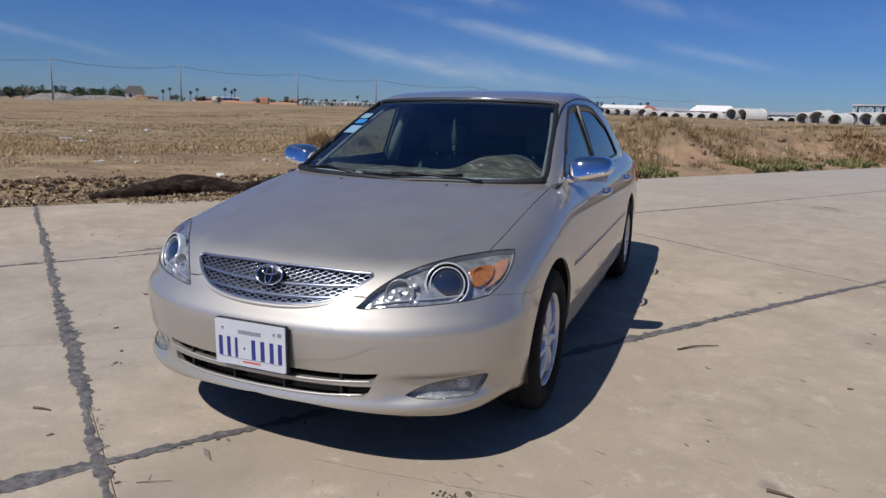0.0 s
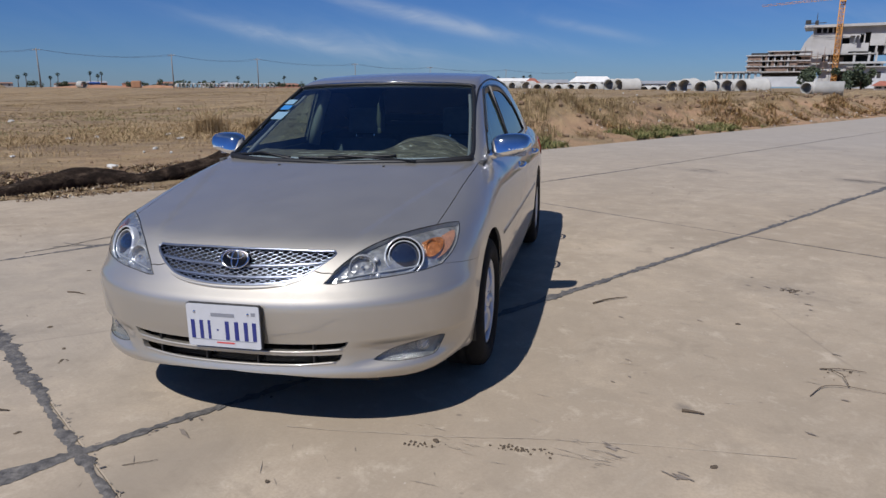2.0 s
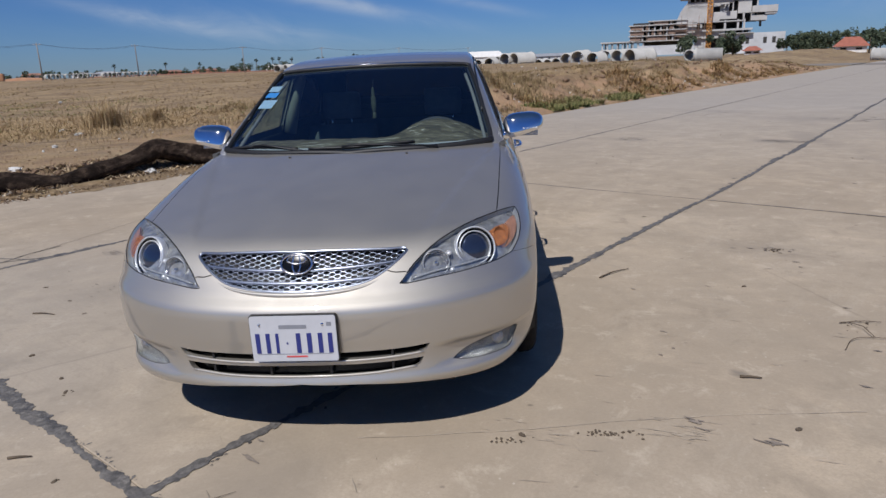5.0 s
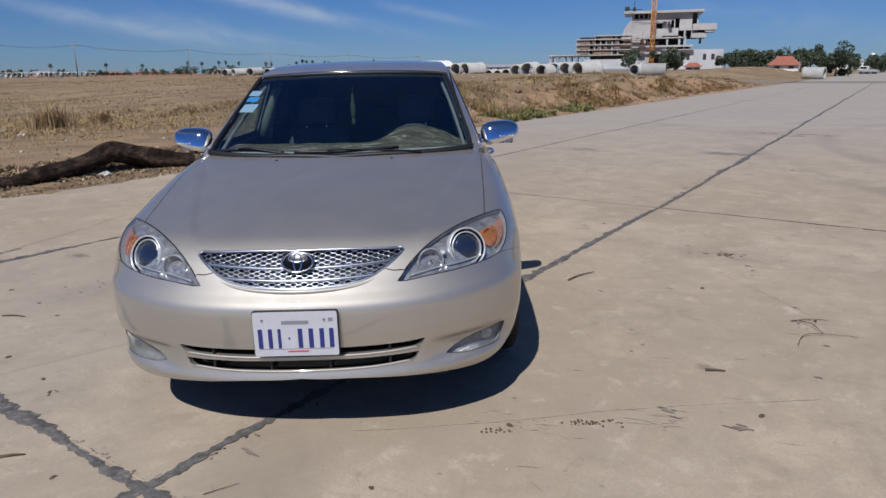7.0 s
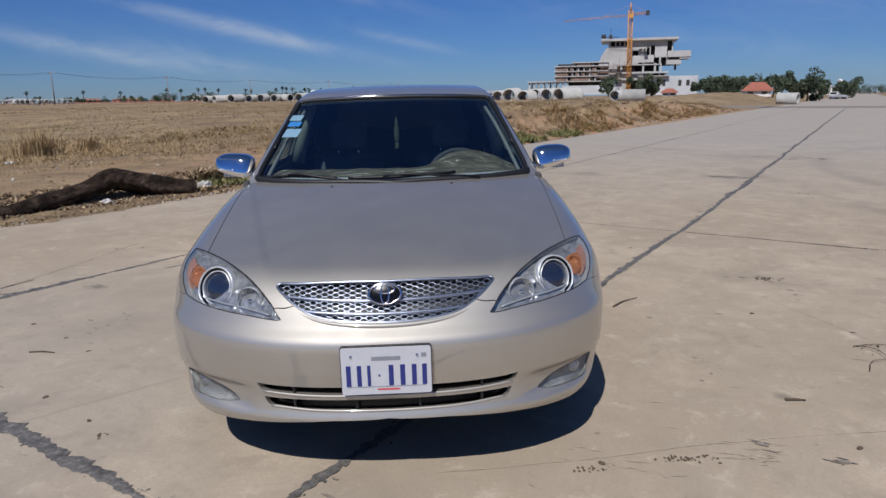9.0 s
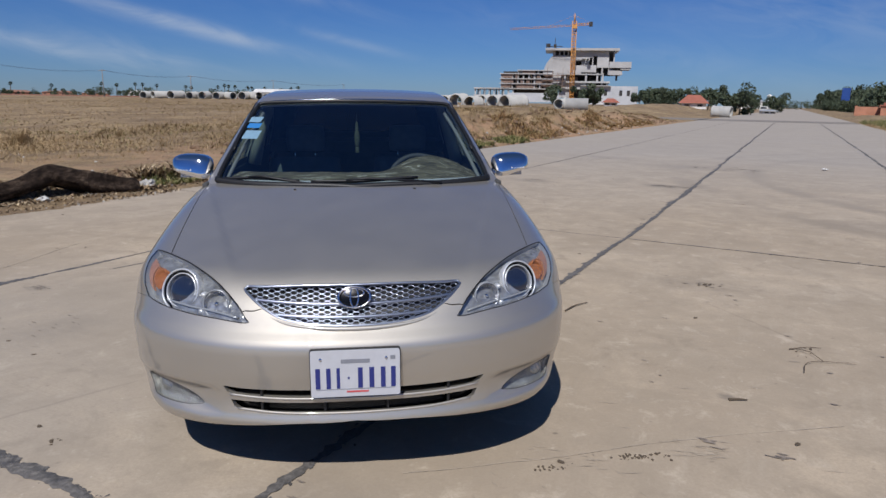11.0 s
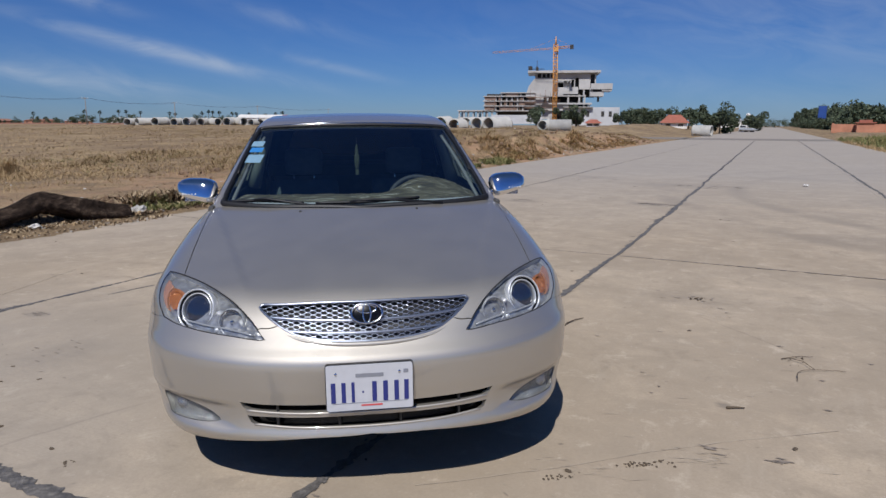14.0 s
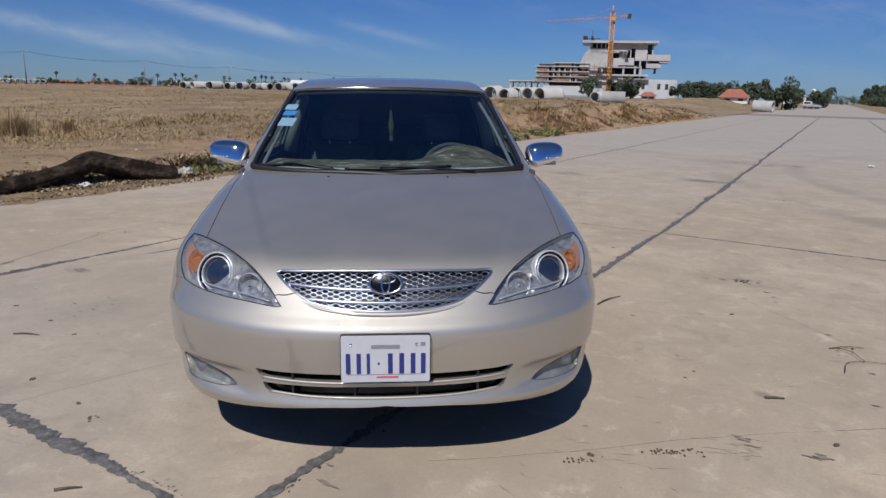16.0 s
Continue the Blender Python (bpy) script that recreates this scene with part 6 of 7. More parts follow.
rubble(7500, -9, 7.5, -9.0, -7.58, .036, CLOD, "earth_clods", "dark broken clods of earth along the slab edge", "earth clods")
rubble(4200, -14, 34, -34, -13, .060, FIELD_CLOD, "earth_clods", "brown clods of earth in the ploughed field", "earth clods", .5)
rubble(500, -9, 9, -11.5, -8.4, .03, CLOD, "earth_clods", "small scattered clods of earth", "earth clods")
rubble(1200, 10, 60, -13.5, -7.5, .13, CLOD, "earth_clods", "lumps of earth on the bank", "earth clods")
rubble(120, -9, 40, -16, -7.45, .05, LITTER, "litter", "scattered pale litter and paper scraps", "litter", .2)
rubble(35, -20, 60, -40, -16, .11, LITTER, "litter", "pale litter far out in the field", "litter", .2)

p7, *_ = scatter(9000, -9, 8, -9.0, -7.26)
blades(p7, rng.uniform(.02, .075, len(p7)), 4, .012, 2.2, LITTERED, "leaf_litter", "dry leaves and straw strewn along the verge", "leaf litter")
p14, *_ = scatter(2600, -9, 7.6, -8.9, -7.3)
blades(p14, rng.uniform(.015, .05, len(p14)), 3, .022, 2.6, LITTERED, "leaf_litter", "large curled dry leaves along the verge", "leaf litter", .05)
# ---- charred log on the verge ----
ridge_log = catmull([(.14, -7.39, .03), (.5, -7.44, .06), (.9, -7.52, .095), (1.42, -7.6, .14), (1.72, -7.58, .115), (2.0, -7.52, .075), (2.25, -7.5, .06), (2.6, -7.56, .105), (3.0, -7.62, .175), (3.35, -7.66, .25), (3.58, -7.67, .315), (3.66, -7.67, .325), (3.78, -7.65, .295), (4.05, -7.57, .205), (4.4, -7.45, .12), (4.78, -7.36, .07)], .05)
n_log = len(ridge_log)
rad = spl((.1, .06), (.5, .095), (1.0, .125), (1.4, .142), (1.9, .125), (2.2, .095), (2.5, .115), (3.1, .12), (3.65, .145), (4.3, .14), (4.65, .125), (4.80, .09))(ridge_log[:, 0])
lv, lf = [], []
for i in range(n_log):
    d = ridge_log[min(i + 1, n_log - 1)] - ridge_log[max(i - 1, 0)]
    d /= np.linalg.norm(d)
    up = np.array((0, 0, 1.0)) - d * d[2]
    up /= np.linalg.norm(up)
    sd = np.cross(d, up)
    for j in range(22):
        a = 2 * math.pi * j / 22
        q = np.array((math.cos(a), math.sin(a), i * .05))
        r = rad[i] * (1 + .20 * noise.noise((q[0] * 1.3, q[1] * 1.3, q[2] * 1.6)) + .24 * noise.noise((q[0] * 4, q[1] * 5, q[2] * .8)) + .12 * noise.noise((q[0] * 8, q[1] * 8, q[2] * 2.5)) + .10 * noise.noise((q[0] * 6, q[1] * 6, q[2] * 9)))
        if i in (0, n_log - 1):
            r *= .8
        w = ridge_log[i] + r * (up * q[0] + sd * q[1])
        lv.append(spot(w[0], w[1], w[2]))
for i in range(n_log - 1):
    for j in range(22):
        lf.append((i * 22 + j, i * 22 + (j + 1) % 22, (i + 1) * 22 + (j + 1) % 22, (i + 1) * 22 + j))
lf.append(tuple(range(22)))
lf.append(tuple((n_log - 1) * 22 + j for j in range(22))[::-1])
log = tagged(part("log", raw("log", lv, lf), CHARRED), "dark charred crooked log lying on the verge", "log")
rubble(700, -9, 7.5, -7.6, -7.22, .018, CLOD, "earth_clods", "fine crumbs of earth on the slab edge", "earth clods")

rubble(420, -1, 7.5, -7.70, -7.24, .016, STONE, "stone_chips", "pale chips of stone and rubbish beside the log", "rubble")
rubble(150, 11, 48, -8.6, -7.4, .045, LITTER, "litter", "pale litter along the foot of the bank", "litter", .2)
# soil that has spilled from the verge over the slabs' edge
REACH = spl((-9, -7.2), (-.8, -7.24), (.5, -7.22), (1.5, -7.03), (2.4, -6.80), (3.2, -6.84), (3.9, -6.93), (4.9, -7.17), (5.7, -7.10), (7, -7.2), (60, -7.2))
su = np.arange(-6, 9, .03)
rim_v = REACH(su) + .07 * fbm(su * 3.1, su * 0, 91) + .05 * vnoise(su * 17, su * 0, 92)
levels = np.linspace(0, 1, 12)
spill = [spot(u, -7.34 + (r + 7.34) * q, .0022 + .034 * (1 - q) ** 1.3 * (1 + .5 * float(fbm(np.array([u * 4]), np.array([q * 5]), 93)[0]))) for u, r in zip(su, rim_v) for q in levels]
cols = len(levels)
spill_faces = [(i * cols + j, i * cols + j + 1, (i + 1) * cols + j + 1, (i + 1) * cols + j) for i in range(len(su) - 1) for j in range(cols - 1)]
tagged(part("spilled_soil", raw("spill", spill, [f[::-1] for f in spill_faces]), EARTH), "thin spill of dry soil over the slab edge", "soil", kind="stuff")
rubble(1500, .8, 5, -7.45, -6.85, .012, CLOD, "earth_clods", "crumbs of earth on the spilled soil", "earth clods")
rubble(260, .8, 5, -7.5, -6.85, .02, STONE, "stone_chips", "pale chips of stone below the log", "rubble")
p15, *_ = scatter(900, .6, 5.2, -7.45, -6.95)
p15[:, 2] += .02
blades(p15, rng.uniform(.01, .04, len(p15)), 3, .012, 2.4, LITTERED, "leaf_litter", "dry leaves and straw on the spilled soil", "leaf litter", .05)
stone_mesh = clod(.105, 21)
stone = part("stone", stone_mesh, STONE, at=Matrix.Translation(spot(5.05, -7.5, .07)))
tagged(stone, "pale grey-white lump of concrete beside the log", "stone")
for u, v, r in ((3.35, -7.35, .08), (2.0, -8.0, .10), (4.0, -8.4, .06), (2.4, -9.6, .13), (4.2, -12.7, .10), (.9, -13.2, .11), (5.7, -15.1, .12), (6.1, -17.0, .12), (4.3, -17.3, .11), (3.5, -16.8, .12), (1.9, -18.3, .13), (1.1, -19.9, .16), (.8, -21.4, .17), (2.0, -26.7, .17), (4.3, -28.5, .19)):
    rag = part("plastic_bag", clod(r * .8, u * 9), LITTER, at=Matrix.Translation(spot(u, v, .05 if v > -9 else float(ground_height(np.array([u]), np.array([v]))[0]) + r * .15)) @ pose(0, 0, 0, 0, 0, 70 * u) @ Matrix.Diagonal((1, 1, 1, 1) if v > -9 else (1.0, .6, .55, 1)))
    tagged(rag, "crumpled pale plastic bag lying on the earth", "litter")

# ---- small things on the slabs ----
def stick(pts, r, label, category="twig", name="twig"):
    q = catmull([tuple(spot(u, v, z)) for u, v, z in pts], .03)
    n = len(q)
    return tagged(part(name, tube(q, r * (1 - .6 * np.linspace(0, 1, n)), 6), SCRAP), label, category)


stick([(2.46, -.03, .006), (2.60, -.005, .010), (2.73, .045, .006)], .0065, "dark strip of bark on the concrete")
tw = stick([(2.08, 1.41, .006), (2.22, 1.42, .012), (2.30, 1.50, .010), (2.36, 1.66, .006)], .0024, "thin dry forked twig on the concrete")
part("side_shoot", tube([tuple(spot(2.30, 1.50, .012)), tuple(spot(2.40, 1.44, .02)), tuple(spot(2.46, 1.36, .008))], .002, 5), SCRAP, tw)
stick([(2.43, 1.33, .006), (2.50, 1.42, .012), (2.55, 1.50, .006)], .003, "short thin twig on the concrete")


stick([(.02, -2.56, .005), (.06, -2.50, .008), (.09, -2.43, .005)], .006, "dark splinter of bark on the concrete")
stick([(-.68, -.91, .005), (-.65, -.88, .008), (-.62, -.85, .005)], .007, "short dark chip of bark on the concrete")
stick([(-.40, -.08, .003), (-.34, -.05, .005), (-.29, -.03, .003)], .0018, "thin dry straw on the concrete")
stick([(1.52, 1.09, .005), (1.54, 1.13, .008), (1.56, 1.17, .005)], .008, "curled dark leaf on the concrete", "leaf", "leaf")
paper = part("paper_scrap", clod(.055, 5), LITTER, at=Matrix.Translation(spot(15.6, 1.9, .03)) @ Matrix.Diagonal((1.2, .8, .6, 1)))
tagged(paper, "crumpled white scrap of paper on the road", "litter")


def crumbs(u, v, w, d, n, size, label):
    verts, faces, k = [], [], 0
    for _ in range(n):
        co, fs = arrays[rng.integers(8)]
        r = size * rng.uniform(.3, 1)
        p = np.array(spot(u, v, r * .3)) + (rng.normal(0, w), rng.normal(0, d), 0)
        verts.append(co * (r, r * rng.uniform(.6, 1.8), r * .6) + p)
        faces += [tuple(i + k for i in f) for f in fs]
        k += len(co)
    tagged(part("crumbs", raw("crumbs", np.concatenate(verts), faces, False), SCRAP), label, "crumbs", kind="stuff")


crumbs(.77, .83, .055, .012, 44, .007, "dark crumbs of bark scattered on the concrete")
crumbs(.52, .56, .05, .012, 20, .006, "dark crumbs of dirt on the concrete")
crumbs(2.46, 1.40, .06, .04, 16, .008, "bits of dry twig on the concrete")
crumbs(3.7, .70, .03, .02, 14, .012, "dark crumbs of dirt on the concrete")
crumbs(-.24, -1.88, .004, .004, 3, .014, "dark pebble on the concrete")
crumbs(-.31, -1.30, .02, .015, 9, .009, "dark crumbs of dirt on the concrete")
crumbs(-.63, -.61, .008, .006, 4, .009, "dark crumbs of dirt on the concrete")
crumbs(.95, -1.98, .012, .012, 8, .012, "dark pebbles on the concrete")
for _ in range(46):
    u, v = rng.uniform(-1.5, 12), rng.uniform(-6.5, 4.5)
    pb = part("leaf_scrap", clod_meshes[rng.integers(8)], SCRAP, at=Matrix.Translation(spot(u, v, .003)) @ pose(0, 0, 0, 0, 0, rng.uniform(0, 360)) @ Matrix.Diagonal((rng.uniform(.008, .022), rng.uniform(.006, .012), .004, 1)))
    tagged(pb, "tiny dry scrap lying on the concrete", "debris", "scraps on the road")

# ---- what stands in the distance: places by bearing and distance from a point on the road before the car ----
HERE = np.array((.3, -2.1))


def bearing(az, dist, z=0.0):
    a = radians(az)
    return Vector((HERE[0] + dist * math.sin(a), HERE[1] + dist * math.cos(a), z))


def lie(p):
    """The ground's height at a point."""
    q = np.array((p.x, p.y))
    return float(ground_height(np.array([q @ DU]), np.array([q @ DV + swing(q @ DU)]))[0])


def polar(u, v):
    """Bearing and distance of a place beside the road."""
    q = spot(u, v) - Vector((*HERE, 0))
    return math.degrees(math.atan2(q.x, q.y)), math.hypot(q.x, q.y)


def pipe_mesh(r, length, wall):
    return lathe([(r - wall, -length / 2), (r, -length / 2), (r, length / 2 - .2), (r + .07, length / 2 - .18), (r + .07, length / 2), (r - wall, length / 2), (r - wall, -length / 2)], 36, "Y")


def pipe(az, dist, r, yaw, length=2.5, label="large pale concrete drain pipe lying in the field", z=9.0):
    p = bearing(az, dist)
    p.z = min(z, lie(p) + r * .9)
    ob = part("concrete_pipe", pipe_mesh(r, length, r * .14), PIPE, at=Matrix.Translation(p) @ pose(0, 0, 0, 0, 0, yaw))
    tagged(ob, label, "pipe", "concrete pipes in the field")


random.seed(4)
for i in range(9):
    az = -16.6 + 1.0 * i + random.uniform(-.12, .12)
    pipe(az, 122 - .8 * i, random.choice((.62, .68, .74)), -az + random.choice((-15, -13, 14)) - (40 if i < 3 else 0), 4.0)
# the nearer row, sunk behind the rise of the field
for az, dist, r, z, turn, length in (
        (-7.66, 118.0, 0.57, 1.73, -24, 2.5),
        (-6.89, 119.2, 0.68, 1.64, -26, 2.5),
        (-6.10, 118.5, 0.75, 1.58, -25, 2.5),
        (-4.92, 118.0, 0.94, 1.52, -24, 2.5),
        (-3.86, 101.2, 0.80, 1.19, -26, 2.5),
        (-3.04, 100.5, 0.77, 1.17, -25, 2.5),
        (-2.16, 100.0, 0.83, 1.03, -24, 2.5),
        (-1.16, 101.2, 0.88, 1.09, -26, 2.5),
        (-0.23, 100.5, 0.80, 1.10, -25, 2.5),
        (0.68, 100.0, 0.83, 1.26, -24, 2.5),
        (1.39, 101.2, 0.80, 1.43, -26, 2.5),
        (2.05, 84.5, 0.72, 1.69, -26, 2.3),
        (3.18, 84.0, 0.86, 1.57, -46, 2.9),
        (4.75, 93.2, 0.63, 0.99, -26, 2.3),
        (5.51, 92.5, 0.63, 0.95, -26, 2.3),
        (6.20, 92.0, 0.63, 1.07, -26, 2.3),
        (7.03, 75.2, 0.69, 1.40, -25, 1.9),
        (8.00, 74.5, 0.86, 1.43, -27, 1.9),
        (9.19, 74.0, 0.76, 1.30, -28, 1.9),
        (10.17, 75.2, 0.71, 1.50, -25, 1.9),
        (11.10, 74.5, 0.71, 1.51, -27, 1.9),
        (12.55, 74.0, 0.88, 1.37, -44, 2.9)):
    pipe(az, dist, r, -az + turn, length, z=z)
for i in range(24):
    az = -33.6 + .31 * i
    if i in (10, 11):
        continue
    pipe(az, 240, .80, -az + random.uniform(-15, 15), label="distant pale concrete drain pipe in a row")
pipe(16.6, 66.5, .50, -34)
pipe(17.7, 66, .60, 72, 2.3, "white painted concrete pipe lying on its side")
pipe(29.1, 96, .74, 44, 2.4, "white concrete pipe lying beside the road")
pipe(-40.3, 225, 1.0, 60, 3.4, "pale concrete pipe far out in the field")

# ---- the raw concrete building under construction, and its crane ----
site = thing("unfinished_building", "grey raw concrete building under construction with open floors", "building", Matrix.Translation(bearing(16.5, 172, .2)) @ pose(0, 0, 0, 0, 0, -16.5))
DEG = 172 * math.pi / 180


def bx(az):
    return (az - 16.5) * DEG


def bz(el):
    return 1.17 + 172 * math.tan(radians(el))


def storey(name, az0, az1, el0, el1, depth, y=0, material=RAW_CONCRETE, label=""):
    x0, x1, z0, z1 = bx(az0), bx(az1), bz(el0), bz(el1)
    return part(name, blocks([((x0 + x1) / 2, y + depth / 2, z0, x1 - x0, depth, z1 - z0)]), material, site, label)


def deck(az0, az1, el, thick=.35, depth=12, y=-.6):
    x0, x1 = bx(az0), bx(az1)
    part("floor_slab", blocks([((x0 + x1) / 2, y + depth / 2, bz(el) - thick, x1 - x0, depth, thick)]), RAW_CONCRETE, site)


def columns(az0, az1, el0, el1, n, y=0, w=.35):
    for i in range(n):
        x = bx(az0 + (az1 - az0) * i / (n - 1))
        part("column", blocks([(x, y, bz(el0), w, w, bz(el1) - bz(el0))]), RAW_CONCRETE, site)


# low open frame
deck(9.3, 12.9, 1.24, .3)
deck(9.3, 12.9, .66, .3)
columns(9.42, 12.6, -.4, 1.2, 9)
columns(9.42, 12.6, -.4, 1.2, 7, 6)
# near-black block painted as the dark void below the middle block
storey("wall_panel", 12.5, 16.0, .3, 1.12, 6, 3, DARK_HOLLOW)
# middle block: open floors with brick infill, the left bay lower; a near-black back paints the shade inside
for el, a in ((1.22, 11.45), (1.62, 11.45), (2.02, 11.45), (2.42, 11.45), (2.70, 12.9)):
    deck(a, 15.85, el, .22)
columns(11.6, 15.7, 1.2, 2.40, 10)
columns(13.0, 15.7, 2.4, 2.68, 6)
storey("back_wall", 11.6, 15.8, 1.2, 2.66, .4, 6, DARK_HOLLOW)
for a, b, c, d in ((13.3, 14.4, 2.44, 2.64), (11.6, 12.5, 2.06, 2.36), (12.75, 12.95, 2.05, 2.4), (14.45, 15.75, 1.66, 2.0), (11.6, 12.6, 1.66, 1.96), (13.2, 13.4, 1.65, 1.98), (13.75, 13.95, 1.65, 1.98), (11.6, 12.35, 1.26, 1.56), (12.9, 14.3, 1.24, 1.50), (15.1, 15.75, 1.25, 1.50), (14.55, 14.8, 2.06, 2.4), (15.2, 15.75, 2.06, 2.30)):
    storey("brick_infill", a, b, c, d, .2, -.24, DULL_BRICK, "dusty brown brick infill")
# tower: the walls stand round real recesses, their backs painted near-black as shade
storey("roof_slab", 15.15, 21.05, 4.24, 4.42, 11, -1.2)
storey("clerestory_pier", 15.75, 15.95, 3.86, 4.24, 6, .3)
for a in (16.25, 16.6, 16.95):
    storey("clerestory_pier", a, a + .1, 3.9, 4.24, .4, 0)
storey("clerestory_back", 15.9, 17.3, 3.86, 4.24, .4, 2.0, DARK_HOLLOW)
storey("tower_wall", 15.75, 17.64, 2.42, 3.86, 10, 0)
storey("tower_wall", 17.25, 20.27, 3.86, 4.24, 10, 0)
storey("tower_wall", 17.64, 18.1, 2.42, 3.09, 8, 0)
storey("tower_wall", 17.64, 18.1, 3.49, 3.86, 8, 0)
storey("tower_wall", 18.1, 18.72, 3.62, 3.86, 8, 0)
storey("tower_wall", 18.1, 19.3, 2.55, 3.12, 8, 0)
storey("tower_wall", 18.72, 19.02, 3.72, 3.86, 8, 0)
storey("tower_pier", 18.95, 19.03, 3.12, 3.75, .5, 0)
storey("tower_wall", 19.35, 20.27, 2.93, 3.86, 8, 0)
storey("tower_wall", 19.72, 19.84, 2.4, 2.95, 3, 0)
storey("tower_wall", 20.27, 20.5, 2.35, 3.0, 3, 0)
storey("tower_back", 17.6, 20.7, 2.3, 4.2, .4, 2.4, DARK_HOLLOW)
storey("recess_panel", 18.1, 18.74, 3.12, 3.62, .3, 1.2)
# slanting blades before the upper windows
for a in (18.35, 18.6):
    fin = part("slanting_fin", box(.22, .5, 1.7, .03), RAW_CONCRETE, site, at=pose(bx(a), .2, bz(3.10), 0, 12, 0))
# overhang, columns and the storey under it; near-black and brown panels paint the shade there
storey("overhang_soffit", 16.2, 19.85, 2.36, 2.44, 7, 0)
storey("undercroft", 16.5, 19.8, 1.80, 2.40, .4, 4.5, DARK_HOLLOW)
storey("undercroft_wall", 16.55, 17.9, 1.84, 2.2, .4, 3.2, DULL_BRICK, "brown panel painted as the shade under the overhang")
for a in (16.75, 18.45, 19.35, 19.78):
    storey("round_column", a, a + .15, 1.78, 2.5, .5, .2)
storey("tower_wall", 15.75, 16.5, 1.2, 2.45, 7, 0)
storey("floor_band", 16.4, 20.45, 1.70, 1.84, 8, -.8)
storey("band_back", 18.5, 20.2, 1.46, 1.72, .4, 1.5, DARK_HOLLOW)
for a in (18.42, 19.0, 19.2, 19.75, 20.2):
    storey("band_pier", a, a + .12, 1.46, 1.72, .5, -.2)
storey("tower_wall", 16.4, 18.5, 1.2, 1.72, 5, 0)
storey("tower_wall", 16.4, 17.3, .5, 1.2, 5, .6)
storey("doorway", 17.3, 18.3, .3, 1.2, .4, 2.5, DARK_HOLLOW)
# cantilevered boxes on the east end
storey("cantilever_box", 20.30, 22.02, 2.90, 3.37, 7, -1.5)
storey("cantilever_slot", 20.5, 21.2, 2.72, 2.90, 4, -.6, DARK_HOLLOW)
storey("cantilever_box", 21.2, 21.98, 2.76, 2.90, 6, -1.3)
storey("cantilever_floor", 20.24, 21.35, 2.35, 2.70, 7, -1.0)
storey("hanging_column", 20.88, 21.04, 1.92, 2.36, .5, .3, DARK_HOLLOW)
storey("tower_pier", 20.62, 20.72, 3.37, 4.24, .5, 0)
# sloping concrete shoulder
sl = bmesh.new()
pts = [(15.0, 2.40), (15.80, 2.40), (15.80, 3.90), (15.55, 3.62), (15.28, 3.25), (15.10, 2.80)]
pa = [sl.verts.new((bx(a), -.3, bz(e))) for a, e in pts]
pb = [sl.verts.new((bx(a), 6, bz(e))) for a, e in pts]
sl.faces.new(pa[::-1])
sl.faces.new(pb)
for i in range(6):
    sl.faces.new((pa[i], pa[(i + 1) % 6], pb[(i + 1) % 6], pb[i]))
part("sloping_wall", sl, RAW_CONCRETE, site)
# low plastered wing
storey("wing_wall", 18.2, 22.65, .0, 1.46, 8, -2, PALE_WALL, "pale grey plastered low wing")
storey("wing_roof", 18.1, 20.5, 1.44, 1.50, 10, -3)
storey("site_fence", 12.4, 16.4, .1, .80, .3, -9, PALE_WALL, "long pale grey site wall")
for a in (18.55, 18.9, 19.65, 20.0, 21.2, 21.8):
    storey("wing_window", a, a + .24, .70, 1.13, .1, -2.06, DARK_HOLLOW, "dark window of the wing")
# scaffolding, sheets and gear
for a in np.arange(12.0, 17.3, .42):
    storey("scaffold_pole", a, a + .03, 1.2, 2.2 + .5 * (a > 15) + .2 * math.sin(a * 5), .15, -1.0, DULL_BRICK)
for e in (1.42, 1.82, 2.24):
    storey("scaffold_plank", 14.6 + .2 * e, 16.9, e, e + .035, .7, -1.1, DULL_BRICK)
storey("roof_mast", 15.86, 15.90, 4.42, 5.3, .2, 2, DARK_HOLLOW)
storey("rooftop_gear", 15.15, 15.5, 4.56, 4.85, 1.0, 2, DARK_HOLLOW, "dark machinery on the roof")
storey("rooftop_gear", 15.78, 16.0, 4.42, 4.80, 1.0, 2, DARK_HOLLOW, "dark machinery on the roof")
storey("rooftop_arm", 15.2, 16.5, 4.60, 4.65, .3, 2, DARK_HOLLOW, "thin dark arm of the roof hoist")

crane = thing("tower_crane", "orange-yellow lattice tower crane over the building site", "crane", Matrix.Translation(bearing(17.35, 166, .2)) @ pose(0, 0, 0, 0, 0, -17.35))


def lattice(a, b, w, bays, r=1.0):
    """A square lattice boom from a to b."""
    a, b = Vector(a), Vector(b)
    d = (b - a).normalized()
    s1 = d.cross(Vector((0, 1, 0)) if abs(d.y) < .9 else Vector((1, 0, 0))).normalized()
    s2 = d.cross(s1)
    cs = [s1 * sx * w / 2 + s2 * sy * w / 2 for sx, sy in ((1, 1), (1, -1), (-1, -1), (-1, 1))]
    bars = [tube([a + c, b + c], .11 * r, 4) for c in cs]
    for i in range(bays):
        p, q = a.lerp(b, i / bays), a.lerp(b, (i + 1) / bays)
        for j in range(4):
            c1, c2 = cs[j], cs[(j + 1) % 4]
            bars.append(tube([p + c1, q + c2] if i % 2 else [p + c2, q + c1], .065 * r, 4))
            bars.append(tube([p + c1, p + c2], .065 * r, 4))
    return merge(*bars)


